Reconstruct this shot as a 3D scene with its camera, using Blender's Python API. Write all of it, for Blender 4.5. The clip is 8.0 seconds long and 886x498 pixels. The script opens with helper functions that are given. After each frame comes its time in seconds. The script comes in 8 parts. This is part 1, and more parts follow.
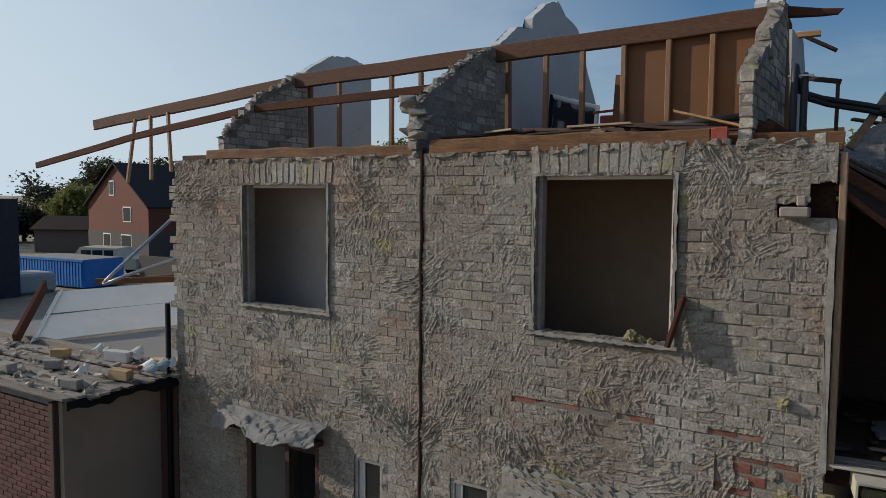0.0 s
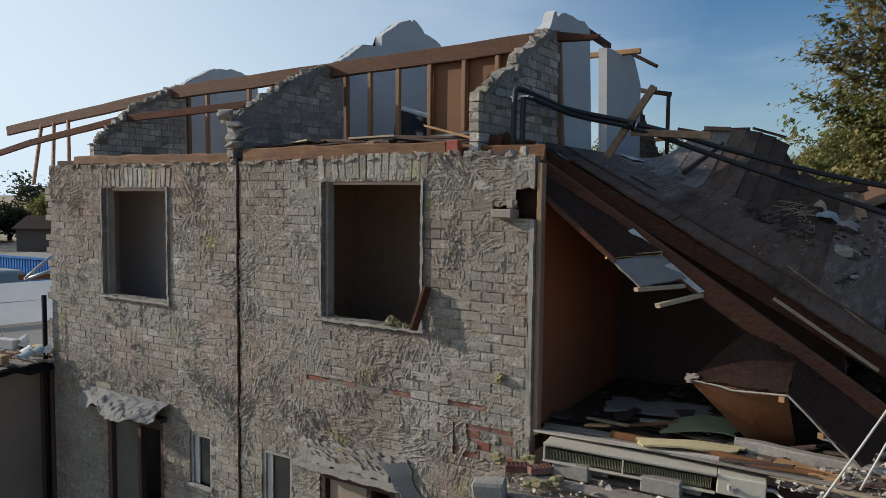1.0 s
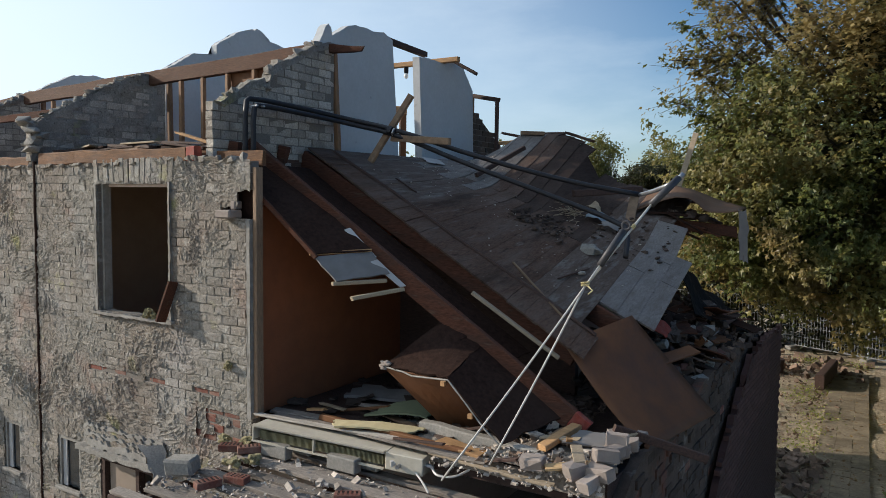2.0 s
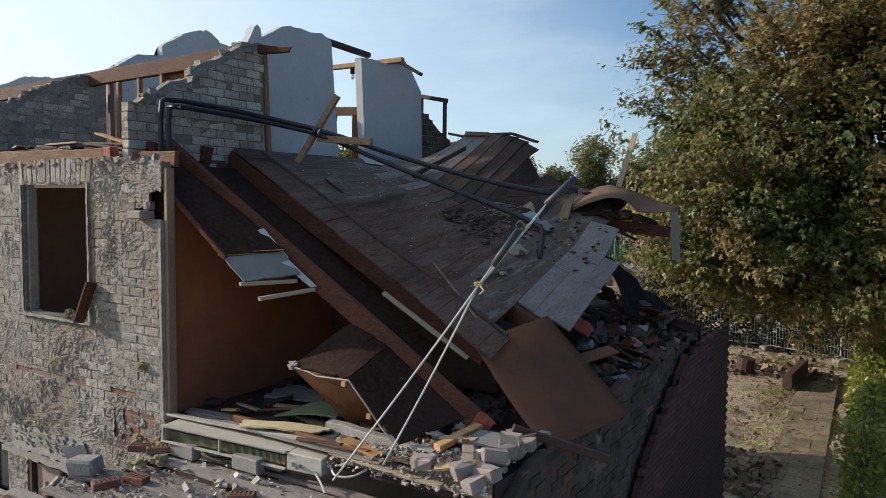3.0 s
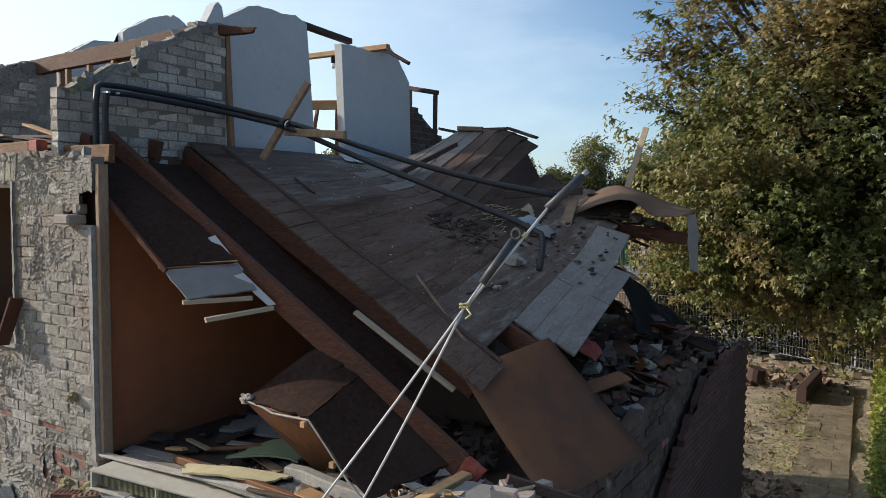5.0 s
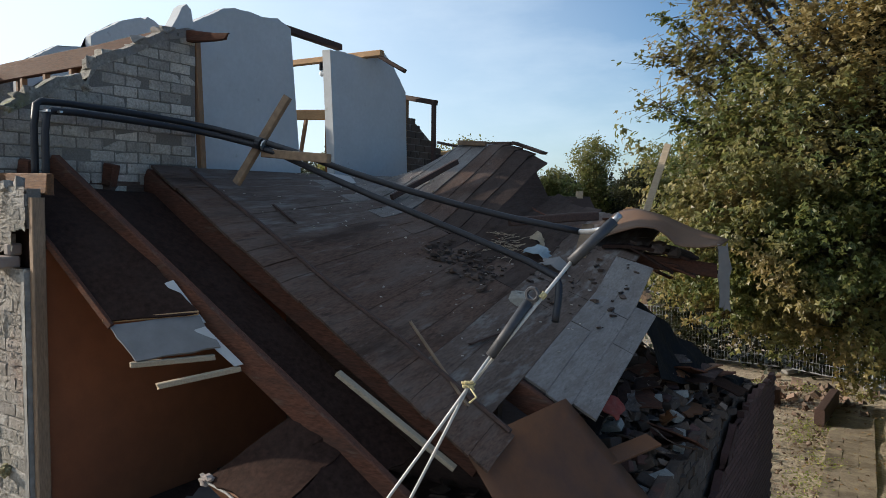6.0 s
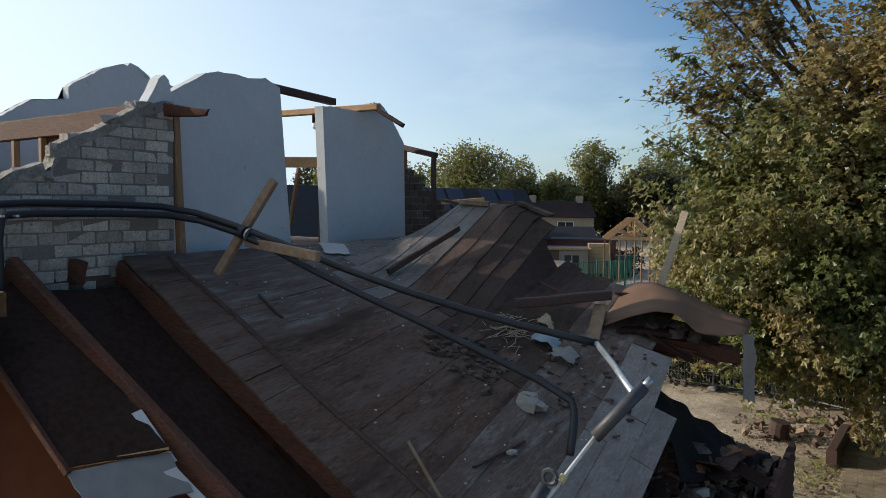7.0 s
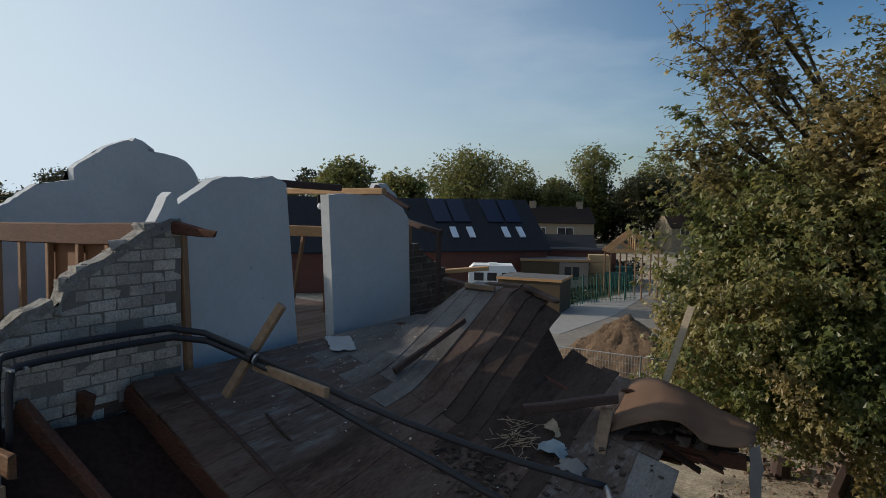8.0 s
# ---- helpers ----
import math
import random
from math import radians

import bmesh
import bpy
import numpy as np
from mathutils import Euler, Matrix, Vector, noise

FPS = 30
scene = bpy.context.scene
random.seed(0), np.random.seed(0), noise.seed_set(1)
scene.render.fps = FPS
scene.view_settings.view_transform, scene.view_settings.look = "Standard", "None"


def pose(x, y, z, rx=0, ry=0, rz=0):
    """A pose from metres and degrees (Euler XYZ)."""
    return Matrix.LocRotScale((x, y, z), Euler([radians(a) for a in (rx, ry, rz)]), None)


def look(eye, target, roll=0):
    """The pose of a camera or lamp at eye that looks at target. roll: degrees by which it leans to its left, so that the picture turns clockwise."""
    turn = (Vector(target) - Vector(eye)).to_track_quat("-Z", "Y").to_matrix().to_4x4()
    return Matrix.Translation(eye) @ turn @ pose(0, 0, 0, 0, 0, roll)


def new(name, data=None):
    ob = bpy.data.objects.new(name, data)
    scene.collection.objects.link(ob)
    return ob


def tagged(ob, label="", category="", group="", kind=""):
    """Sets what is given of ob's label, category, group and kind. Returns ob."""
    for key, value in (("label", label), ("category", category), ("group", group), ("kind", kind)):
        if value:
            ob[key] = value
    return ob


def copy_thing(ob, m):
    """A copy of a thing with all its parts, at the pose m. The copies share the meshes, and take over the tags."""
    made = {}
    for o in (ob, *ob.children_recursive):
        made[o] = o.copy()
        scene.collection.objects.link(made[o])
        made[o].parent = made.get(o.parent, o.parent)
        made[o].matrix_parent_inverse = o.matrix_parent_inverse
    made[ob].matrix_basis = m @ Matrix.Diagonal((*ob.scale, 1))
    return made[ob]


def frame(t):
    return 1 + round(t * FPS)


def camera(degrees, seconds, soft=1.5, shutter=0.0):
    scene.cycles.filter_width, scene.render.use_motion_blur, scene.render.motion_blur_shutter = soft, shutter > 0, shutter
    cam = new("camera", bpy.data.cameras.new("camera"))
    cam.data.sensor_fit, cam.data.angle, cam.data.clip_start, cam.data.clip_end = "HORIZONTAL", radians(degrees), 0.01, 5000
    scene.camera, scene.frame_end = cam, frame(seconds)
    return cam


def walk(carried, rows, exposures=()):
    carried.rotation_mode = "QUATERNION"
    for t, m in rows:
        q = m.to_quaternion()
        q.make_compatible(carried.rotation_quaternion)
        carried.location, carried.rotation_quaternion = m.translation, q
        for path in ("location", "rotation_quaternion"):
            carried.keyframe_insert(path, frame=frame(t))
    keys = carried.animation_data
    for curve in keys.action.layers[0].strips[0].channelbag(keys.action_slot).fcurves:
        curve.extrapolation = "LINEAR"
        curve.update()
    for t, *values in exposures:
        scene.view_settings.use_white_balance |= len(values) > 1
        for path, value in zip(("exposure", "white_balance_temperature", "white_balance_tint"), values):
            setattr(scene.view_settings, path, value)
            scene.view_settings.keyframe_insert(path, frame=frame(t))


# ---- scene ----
cam = camera(62.3, 8.0, soft=0.0)
METRES, EYE, TILT, LEAN, TURN = 10.0, 4.8, 0.0, 0.0, 31.85
ROWS = [
    (0.0, 0.0, 0.0, 0.0, 0.04, -4.04, -0.53),
    (0.5, 0.0915, -0.0526, 0.0022, 0.03, -4.01, -0.61),
    (1.0, 0.2126, -0.0948, 0.0044, 0.12, -3.98, -0.68),
    (1.5, 0.349, -0.128, 0.0073, 0.17, -3.97, -0.7),
    (2.0, 0.4758, -0.1495, 0.0093, 0.24, -3.99, -0.7),
    (3.5, 0.5684, -0.1416, 0.0098, 0.22, -3.89, -0.63),
    (4.0, 0.5725, -0.1215, 0.0091, 0.23, -3.88, -0.65),
    (5.5, 0.5729, 0.0047, 0.0148, 0.17, -3.83, -0.72),
    (6.0, 0.573, 0.0513, 0.0384, 0.15, -3.87, -0.77),
    (6.5, 0.5731, 0.0924, 0.0728, 0.11, -3.9, -0.82),
    (7.0, 0.5702, 0.113, 0.1138, 0.08, -3.95, -0.85),
    (7.5, 0.5654, 0.1195, 0.1613, 0.06, -4.01, -0.92),
    (8.0, 0.5615, 0.1205, 0.2141, 0.04, -4.09, -0.97),
]
walk(cam, [(t, pose(0.398, -6.152, EYE, TILT, LEAN, TURN) @ pose(METRES * x, METRES * y, METRES * z, 90 + pitch, roll, yaw)) for t, x, y, z, yaw, pitch, roll in ROWS],
     exposures=[(0.0, -0.66), (0.5, -0.54), (1.0, -0.34), (1.5, -0.12), (2.0, -0.02), (3.5, 0.08), (5.5, 0.18), (6.5, 0.08), (7.0, -0.02), (7.5, -0.3), (8.0, -0.54)])

# ---- world and sun ----
SUN_TO = Vector((-0.90, -0.34, 0.365)).normalized()
world = bpy.data.worlds.new("sky")
scene.world = world
world.use_nodes = True
wn = world.node_tree
sky = wn.nodes.new("ShaderNodeTexSky")
sky.sky_type = 'NISHITA'
sky.sun_disc = False
sky.sun_elevation = math.asin(SUN_TO.z)
sky.sun_rotation = math.atan2(SUN_TO.x, SUN_TO.y)
sky.air_density, sky.dust_density, sky.ozone_density = 1.0, 2.4, 1.6
sky.altitude = 900
wn.nodes["Background"].inputs["Strength"].default_value = 0.118
tone = wn.nodes.new("ShaderNodeHueSaturation")
tone.inputs["Saturation"].default_value = 1.45
wn.links.new(sky.outputs["Color"], tone.inputs["Color"])
cast = wn.nodes.new("ShaderNodeMix")
cast.data_type, cast.blend_type = 'RGBA', 'MULTIPLY'
cast.inputs["Factor"].default_value = 1.0
cast.inputs["B"].default_value = (0.79, 0.94, 1.05, 1)
wn.links.new(tone.outputs["Color"], cast.inputs["A"])
# thin high cloud streaks
where = wn.nodes.new("ShaderNodeTexCoord")
span = wn.nodes.new("ShaderNodeMapping")
span.inputs["Scale"].default_value = (1.2, 2.6, 5.0)
wisp = wn.nodes.new("ShaderNodeTexNoise")
wisp.inputs["Scale"].default_value, wisp.inputs["Detail"].default_value, wisp.inputs["Roughness"].default_value = 1.6, 7.0, 0.6
thin = wn.nodes.new("ShaderNodeMapRange")
thin.inputs["From Min"].default_value, thin.inputs["From Max"].default_value, thin.inputs["To Max"].default_value = 0.48, 0.76, 0.32
veil = wn.nodes.new("ShaderNodeMix")
veil.data_type = 'RGBA'
veil.inputs["B"].default_value = (7.0, 8.1, 9.0, 1)
wn.links.new(where.outputs["Generated"], span.inputs["Vector"])
wn.links.new(span.outputs["Vector"], wisp.inputs["Vector"])
wn.links.new(wisp.outputs["Fac"], thin.inputs["Value"])
wn.links.new(thin.outputs["Result"], veil.inputs["Factor"])
# pale haze low over the horizon
sep = wn.nodes.new("ShaderNodeSeparateXYZ")
wn.links.new(where.outputs["Generated"], sep.inputs["Vector"])
low = wn.nodes.new("ShaderNodeMapRange")
low.inputs["From Min"].default_value, low.inputs["From Max"].default_value = 0.0, 0.32
low.inputs["To Min"].default_value, low.inputs["To Max"].default_value = 0.30, 0.0
wn.links.new(sep.outputs["Z"], low.inputs["Value"])
haze = wn.nodes.new("ShaderNodeMix")
haze.data_type = 'RGBA'
haze.inputs["B"].default_value = (7.6, 9.0, 10.2, 1)
# the air glows towards the sun
side = wn.nodes.new("ShaderNodeVectorMath")
side.operation = 'DOT_PRODUCT'
side.inputs[1].default_value = SUN_TO
wn.links.new(where.outputs["Generated"], side.inputs[0])
glow = wn.nodes.new("ShaderNodeMapRange")
glow.inputs["From Min"].default_value, glow.inputs["From Max"].default_value = -0.05, 0.80
glow.inputs["To Min"].default_value, glow.inputs["To Max"].default_value = 0.0, 0.95
wn.links.new(side.outputs["Value"], glow.inputs["Value"])
both = wn.nodes.new("ShaderNodeMath")
both.operation = 'ADD'
wn.links.new(low.outputs["Result"], both.inputs[0])
wn.links.new(glow.outputs["Result"], both.inputs[1])
wn.links.new(both.outputs["Value"], haze.inputs["Factor"])
wn.links.new(cast.outputs["Result"], haze.inputs["A"])
wn.links.new(haze.outputs["Result"], veil.inputs["A"])
wn.links.new(veil.outputs["Result"], wn.nodes["Background"].inputs["Color"])
sun_data = bpy.data.lights.new("sun", 'SUN')
sun_data.energy, sun_data.angle, sun_data.color = 5.0, radians(0.6), (1.0, 0.90, 0.77)
sun = new("sun", sun_data)
sun.matrix_world = look(SUN_TO * 60, (0, 0, 0))

# ---- tools ----
rng = np.random.default_rng(7)
ORIGIN = {}


def thing(name, at, label, category, group="", kind=""):
    ob = new(name)
    ob.location = at
    ob.empty_display_size = 0.1
    ORIGIN[ob.name] = Vector(at)
    return tagged(ob, label, category, group, kind)


def part(name, bm, material, parent, label="", smooth=False):
    origin = ORIGIN[parent.name]
    bm.transform(Matrix.Translation(-origin))
    bmesh.ops.recalc_face_normals(bm, faces=bm.faces)
    me = bpy.data.meshes.new(name)
    bm.to_mesh(me)
    bm.free()
    me.materials.append(material)
    if smooth:
        me.shade_smooth()
    ob = new(name, me)
    ob.parent = parent
    ORIGIN[ob.name] = origin
    if label:
        ob["label"] = label
    return ob


def solid(name, bm, material, label, category, group="", kind="", at=None, smooth=False):
    """A top-level thing of one mesh, with its origin at its base."""
    if at is None:
        lo = [min(v.co[i] for v in bm.verts) for i in range(3)]
        hi = [max(v.co[i] for v in bm.verts) for i in range(3)]
        at = ((lo[0] + hi[0]) / 2, (lo[1] + hi[1]) / 2, lo[2])
    at = Vector(at)
    bm.transform(Matrix.Translation(-at))
    bmesh.ops.recalc_face_normals(bm, faces=bm.faces)
    me = bpy.data.meshes.new(name)
    bm.to_mesh(me)
    bm.free()
    me.materials.append(material)
    if smooth:
        me.shade_smooth()
    ob = new(name, me)
    ob.location = at
    ORIGIN[ob.name] = at
    return tagged(ob, label, category, group, kind)


def raw_mesh(name, verts, faces, material, parent=None, at=(0, 0, 0), smooth=False):
    """A mesh object from arrays of corners and of equal-sided faces."""
    verts, faces = np.asarray(verts, np.float32), np.asarray(faces, np.int32)
    if parent is not None:
        at = ORIGIN[parent.name]
    verts = verts - np.asarray(at, np.float32)
    me = bpy.data.meshes.new(name)
    n = faces.shape[1]
    me.vertices.add(len(verts))
    me.vertices.foreach_set("co", verts.ravel())
    me.loops.add(faces.size)
    me.loops.foreach_set("vertex_index", faces.ravel())
    me.polygons.add(len(faces))
    me.polygons.foreach_set("loop_start", np.arange(0, faces.size, n, dtype=np.int32))
    me.update(calc_edges=True)
    me.materials.append(material)
    if smooth:
        me.shade_smooth()
    else:
        me.shade_flat()
    ob = new(name, me)
    if parent is not None:
        ob.parent = parent
    else:
        ob.location = at
    ORIGIN[ob.name] = Vector(at)
    return ob


def box(bm, x0, x1, y0, y1, z0, z1, bevel=0.0):
    v = [bm.verts.new((x, y, z)) for z in (z0, z1) for y in (y0, y1) for x in (x0, x1)]
    for a in ((0, 1, 5, 4), (1, 3, 7, 5), (3, 2, 6, 7), (2, 0, 4, 6), (4, 5, 7, 6), (2, 3, 1, 0)):
        bm.faces.new([v[i] for i in a])
    if bevel:
        edges = {e for p in v for e in p.link_edges}
        bmesh.ops.bevel(bm, geom=list(edges), offset=bevel, segments=1, affect='EDGES')
    return bm


def boxed(*args, **kw):
    return box(bmesh.new(), *args, **kw)


def bar(bm, p, q, w, h, up=(0, 0, 1), wobble=0.0, chamfer=0.12, seg=1, ragged=0.0):
    """A sawn timber from p to q, w across and h along up, with chamfered edges."""
    p, q = Vector(p), Vector(q)
    d = (q - p).normalized()
    side = d.cross(Vector(up)).normalized()
    top = side.cross(d)
    c = chamfer * min(w, h)
    prof = [(-w / 2 + c, -h / 2), (w / 2 - c, -h / 2), (w / 2, -h / 2 + c), (w / 2, h / 2 - c), (w / 2 - c, h / 2), (-w / 2 + c, h / 2), (-w / 2, h / 2 - c), (-w / 2, -h / 2 + c)]
    rings = []
    for i in range(seg + 1):
        f = i / seg
        o = p.lerp(q, f) + (side * random.uniform(-1, 1) + top * random.uniform(-1, 1)) * wobble * (0 if i in (0,) else 1)
        ring = []
        for a, b in prof:
            e = d * (random.uniform(-ragged, ragged) if i in (0, seg) else 0)
            ring.append(bm.verts.new(o + side * a + top * b + e))
        rings.append(ring)
    for r, s in zip(rings, rings[1:]):
        for k in range(8):
            bm.faces.new((r[k], r[(k + 1) % 8], s[(k + 1) % 8], s[k]))
    bm.faces.new(rings[0][::-1])
    bm.faces.new(rings[-1])
    return bm


def timber(*args, **kw):
    return bar(bmesh.new(), *args, **kw)


def tube(bm, pts, r, n=10, smooth_corners=0):
    pts = [Vector(p) for p in pts]
    for _ in range(smooth_corners):
        out = [pts[0]]
        for a, b in zip(pts, pts[1:]):
            out += [a.lerp(b, 0.25), a.lerp(b, 0.75)]
        pts = out + [pts[-1]]
    rings, side = [], None
    for i, p in enumerate(pts):
        d = (pts[min(i + 1, len(pts) - 1)] - pts[max(i - 1, 0)]).normalized()
        if side is None:
            side = d.orthogonal().normalized()
        side = (side - d * side.dot(d)).normalized()
        other = d.cross(side)
        rings.append([bm.verts.new(p + (side * math.cos(a) + other * math.sin(a)) * r) for a in [2 * math.pi * k / n for k in range(n)]])
    for a, b in zip(rings, rings[1:]):
        for k in range(n):
            bm.faces.new((a[k], a[(k + 1) % n], b[(k + 1) % n], b[k]))
    bm.faces.new(rings[0][::-1])
    bm.faces.new(rings[-1])
    return bm


def prism(bm, outline, axis, a, b):
    """A slab with the given outline (pairs of the two other axes), from a to b along axis."""
    def at(u, v, w):
        return {"x": (w, u, v), "y": (u, w, v), "z": (u, v, w)}[axis]
    lo = [bm.verts.new(at(u, v, a)) for u, v in outline]
    hi = [bm.verts.new(at(u, v, b)) for u, v in outline]
    n = len(outline)
    for i in range(n):
        bm.faces.new((lo[i], lo[(i + 1) % n], hi[(i + 1) % n], hi[i]))
    caps = [bm.faces.new(lo[::-1]), bm.faces.new(hi)]
    bmesh.ops.triangulate(bm, faces=caps)
    return bm


def rough_line(pts, step=0.12, amp=0.025):
    """A broken edge: the line through pts, cut into short uneven steps."""
    out = []
    for (u0, v0), (u1, v1) in zip(pts, pts[1:]):
        n = max(1, int(math.hypot(u1 - u0, v1 - v0) / step))
        for i in range(n):
            f = i / n
            k = 0 if (i == 0 and not out) else 1
            out.append((u0 + (u1 - u0) * f + random.uniform(-amp, amp) * k, v0 + (v1 - v0) * f + random.uniform(-amp, amp) * k))
    return out + [pts[-1]]


def sheet(bm, place, nu, nv, thick):
    """A thin board whose middle surface is place(u, v) for u and v in 0..1."""
    P = [[Vector(place(i / nu, j / nv)) for j in range(nv + 1)] for i in range(nu + 1)]
    top, low = [], []
    for i in range(nu + 1):
        a, b = [], []
        for j in range(nv + 1):
            du = P[min(i + 1, nu)][j] - P[max(i - 1, 0)][j]
            dv = P[i][min(j + 1, nv)] - P[i][max(j - 1, 0)]
            n = du.cross(dv).normalized() * thick / 2
            a.append(bm.verts.new(P[i][j] + n))
            b.append(bm.verts.new(P[i][j] - n))
        top.append(a)
        low.append(b)
    for i in range(nu):
        for j in range(nv):
            bm.faces.new((top[i][j], top[i + 1][j], top[i + 1][j + 1], top[i][j + 1]))
            bm.faces.new((low[i][j + 1], low[i + 1][j + 1], low[i + 1][j], low[i][j]))
    for i in range(nu):
        bm.faces.new((top[i][0], low[i][0], low[i + 1][0], top[i + 1][0]))
        bm.faces.new((top[i + 1][nv], low[i + 1][nv], low[i][nv], top[i][nv]))
    for j in range(nv):
        bm.faces.new((top[0][j + 1], low[0][j + 1], low[0][j], top[0][j]))
        bm.faces.new((top[nu][j], low[nu][j], low[nu][j + 1], top[nu][j + 1]))
    return bm


def quad_sheet(a, b, c, d, thick=0.012, nu=6, nv=6, bow=0.0, torn=0.0):
    """A board with the corners a b c d; bow lifts its middle, torn makes its edges uneven."""
    a, b, c, d = (Vector(p) for p in (a, b, c, d))
    n = (b - a).cross(d - a).normalized()
    jit = {}

    def place(u, v):
        p = a.lerp(b, u).lerp(d.lerp(c, u), v) + n * bow * math.sin(math.pi * u) 
        if torn and (u in (0, 1) or v in (0, 1)):
            key = (round(u, 3), round(v, 3))
            if key not in jit:
                jit[key] = (random.uniform(-torn, torn), random.uniform(-torn, torn))
            p = p + (b - a).normalized() * jit[key][0] + (d - a).normalized() * jit[key][1]
        return p
    return sheet(bmesh.new(), place, nu, nv, thick)


def chunk(bm, at, size, flat=0.8):
    """A broken lump of masonry: the hull of a few random corners."""
    made = []
    for _ in range(15):
        d = Vector((random.uniform(-1, 1), random.uniform(-1, 1), random.uniform(-1, 1)))
        d = d / max(abs(c) for c in d) * random.uniform(0.78, 1.0)
        made.append(bm.verts.new(Vector(at) + Vector((d.x * size[0] / 2, d.y * size[1] / 2, d.z * size[2] / 2)) * 0.92))
    hull = bmesh.ops.convex_hull(bm, input=made)
    gone = [g for g in hull["geom_interior"] + hull["geom_unused"] if isinstance(g, bmesh.types.BMVert) and g.is_valid]
    bmesh.ops.delete(bm, geom=list(set(gone)), context='VERTS')
    return bm


CUBE = np.array([(x, y, z) for z in (-.5, .5) for y in (-.5, .5) for x in (-.5, .5)])
CUBE_F = np.array([(0, 1, 5, 4), (1, 3, 7, 5), (3, 2, 6, 7), (2, 0, 4, 6), (4, 5, 7, 6), (2, 3, 1, 0)])


def many_boxes(centres, sizes, turns=None, jitter=0.06):
    """Corners and faces of many boxes with slightly uneven corners. turns: rotation matrices."""
    n = len(centres)
    c = CUBE[None] * np.asarray(sizes)[:, None, :] * (1 + rng.uniform(-jitter, jitter, (n, 8, 3)))
    if turns is not None:
        c = np.einsum("nij,nkj->nki", turns, c)
    c = c + np.asarray(centres)[:, None, :]
    f = CUBE_F[None] + (np.arange(n) * 8)[:, None, None]
    return c.reshape(-1, 3), f.reshape(-1, 4)


def any_turns(n, tilt=math.pi):
    """Random rotation matrices: any turn about z, and a tilt up to the given angle."""
    a, t, ax = rng.uniform(0, 2 * math.pi, n), rng.uniform(-tilt, tilt, n), rng.uniform(0, 2 * math.pi, n)
    z = np.zeros(n)
    o = np.ones(n)
    R1 = np.stack([np.cos(a), -np.sin(a), z, np.sin(a), np.cos(a), z, z, z, o], 1).reshape(n, 3, 3)
    u = np.stack([np.cos(ax), np.sin(ax), z], 1)
    K = np.stack([z, -u[:, 2], u[:, 1], u[:, 2], z, -u[:, 0], -u[:, 1], u[:, 0], z], 1).reshape(n, 3, 3)
    R2 = np.eye(3)[None] + np.sin(t)[:, None, None] * K + (1 - np.cos(t))[:, None, None] * (K @ K)
    return R2 @ R1


def soft_noise(u, v, cell, seed=0):
    """Smooth random numbers of about -1 to 1 over the plane, with the given grain."""
    g = np.random.default_rng(seed).uniform(-1, 1, (257, 257))
    a, b = np.asarray(u) / cell, np.asarray(v) / cell
    i, j = np.floor(a).astype(int), np.floor(b).astype(int)
    fa, fb = a - i, b - j
    fa, fb = fa * fa * (3 - 2 * fa), fb * fb * (3 - 2 * fb)
    i0, j0, i1, j1 = i % 257, j % 257, (i + 1) % 257, (j + 1) % 257
    return (g[i0, j0] * (1 - fa) + g[i1, j0] * fa) * (1 - fb) + (g[i0, j1] * (1 - fa) + g[i1, j1] * fa) * fb


BRICK_MESHES = {}


def brick_mesh(material, lx, ly, lz, k):
    """One of a few shared, slightly worn brick shapes."""
    key = (material.name, round(lx, 3), round(ly, 3), round(lz, 3), k)
    if key not in BRICK_MESHES:
        bm = bmesh.new()
        box(bm, -lx / 2, lx / 2, -ly / 2, ly / 2, -lz / 2, lz / 2, bevel=0.004)
        for v in bm.verts:
            v.co += Vector((random.uniform(-1, 1), random.uniform(-1, 1), random.uniform(-1, 1))) * 0.0035
        me = bpy.data.meshes.new("brick")
        bm.to_mesh(me)
        bm.free()
        me.materials.append(material)
        BRICK_MESHES[key] = me
    return BRICK_MESHES[key]


def lay_brick(parent, at, size, material, k=0, name="brick", turn=0.0):
    ob = new(name, brick_mesh(material, *size, k))
    ob.parent = parent
    ob.location = Vector(at) - ORIGIN[parent.name]
    if turn:
        ob.rotation_euler = (random.uniform(-turn, turn), random.uniform(-turn, turn), random.uniform(-turn, turn))
    return ob

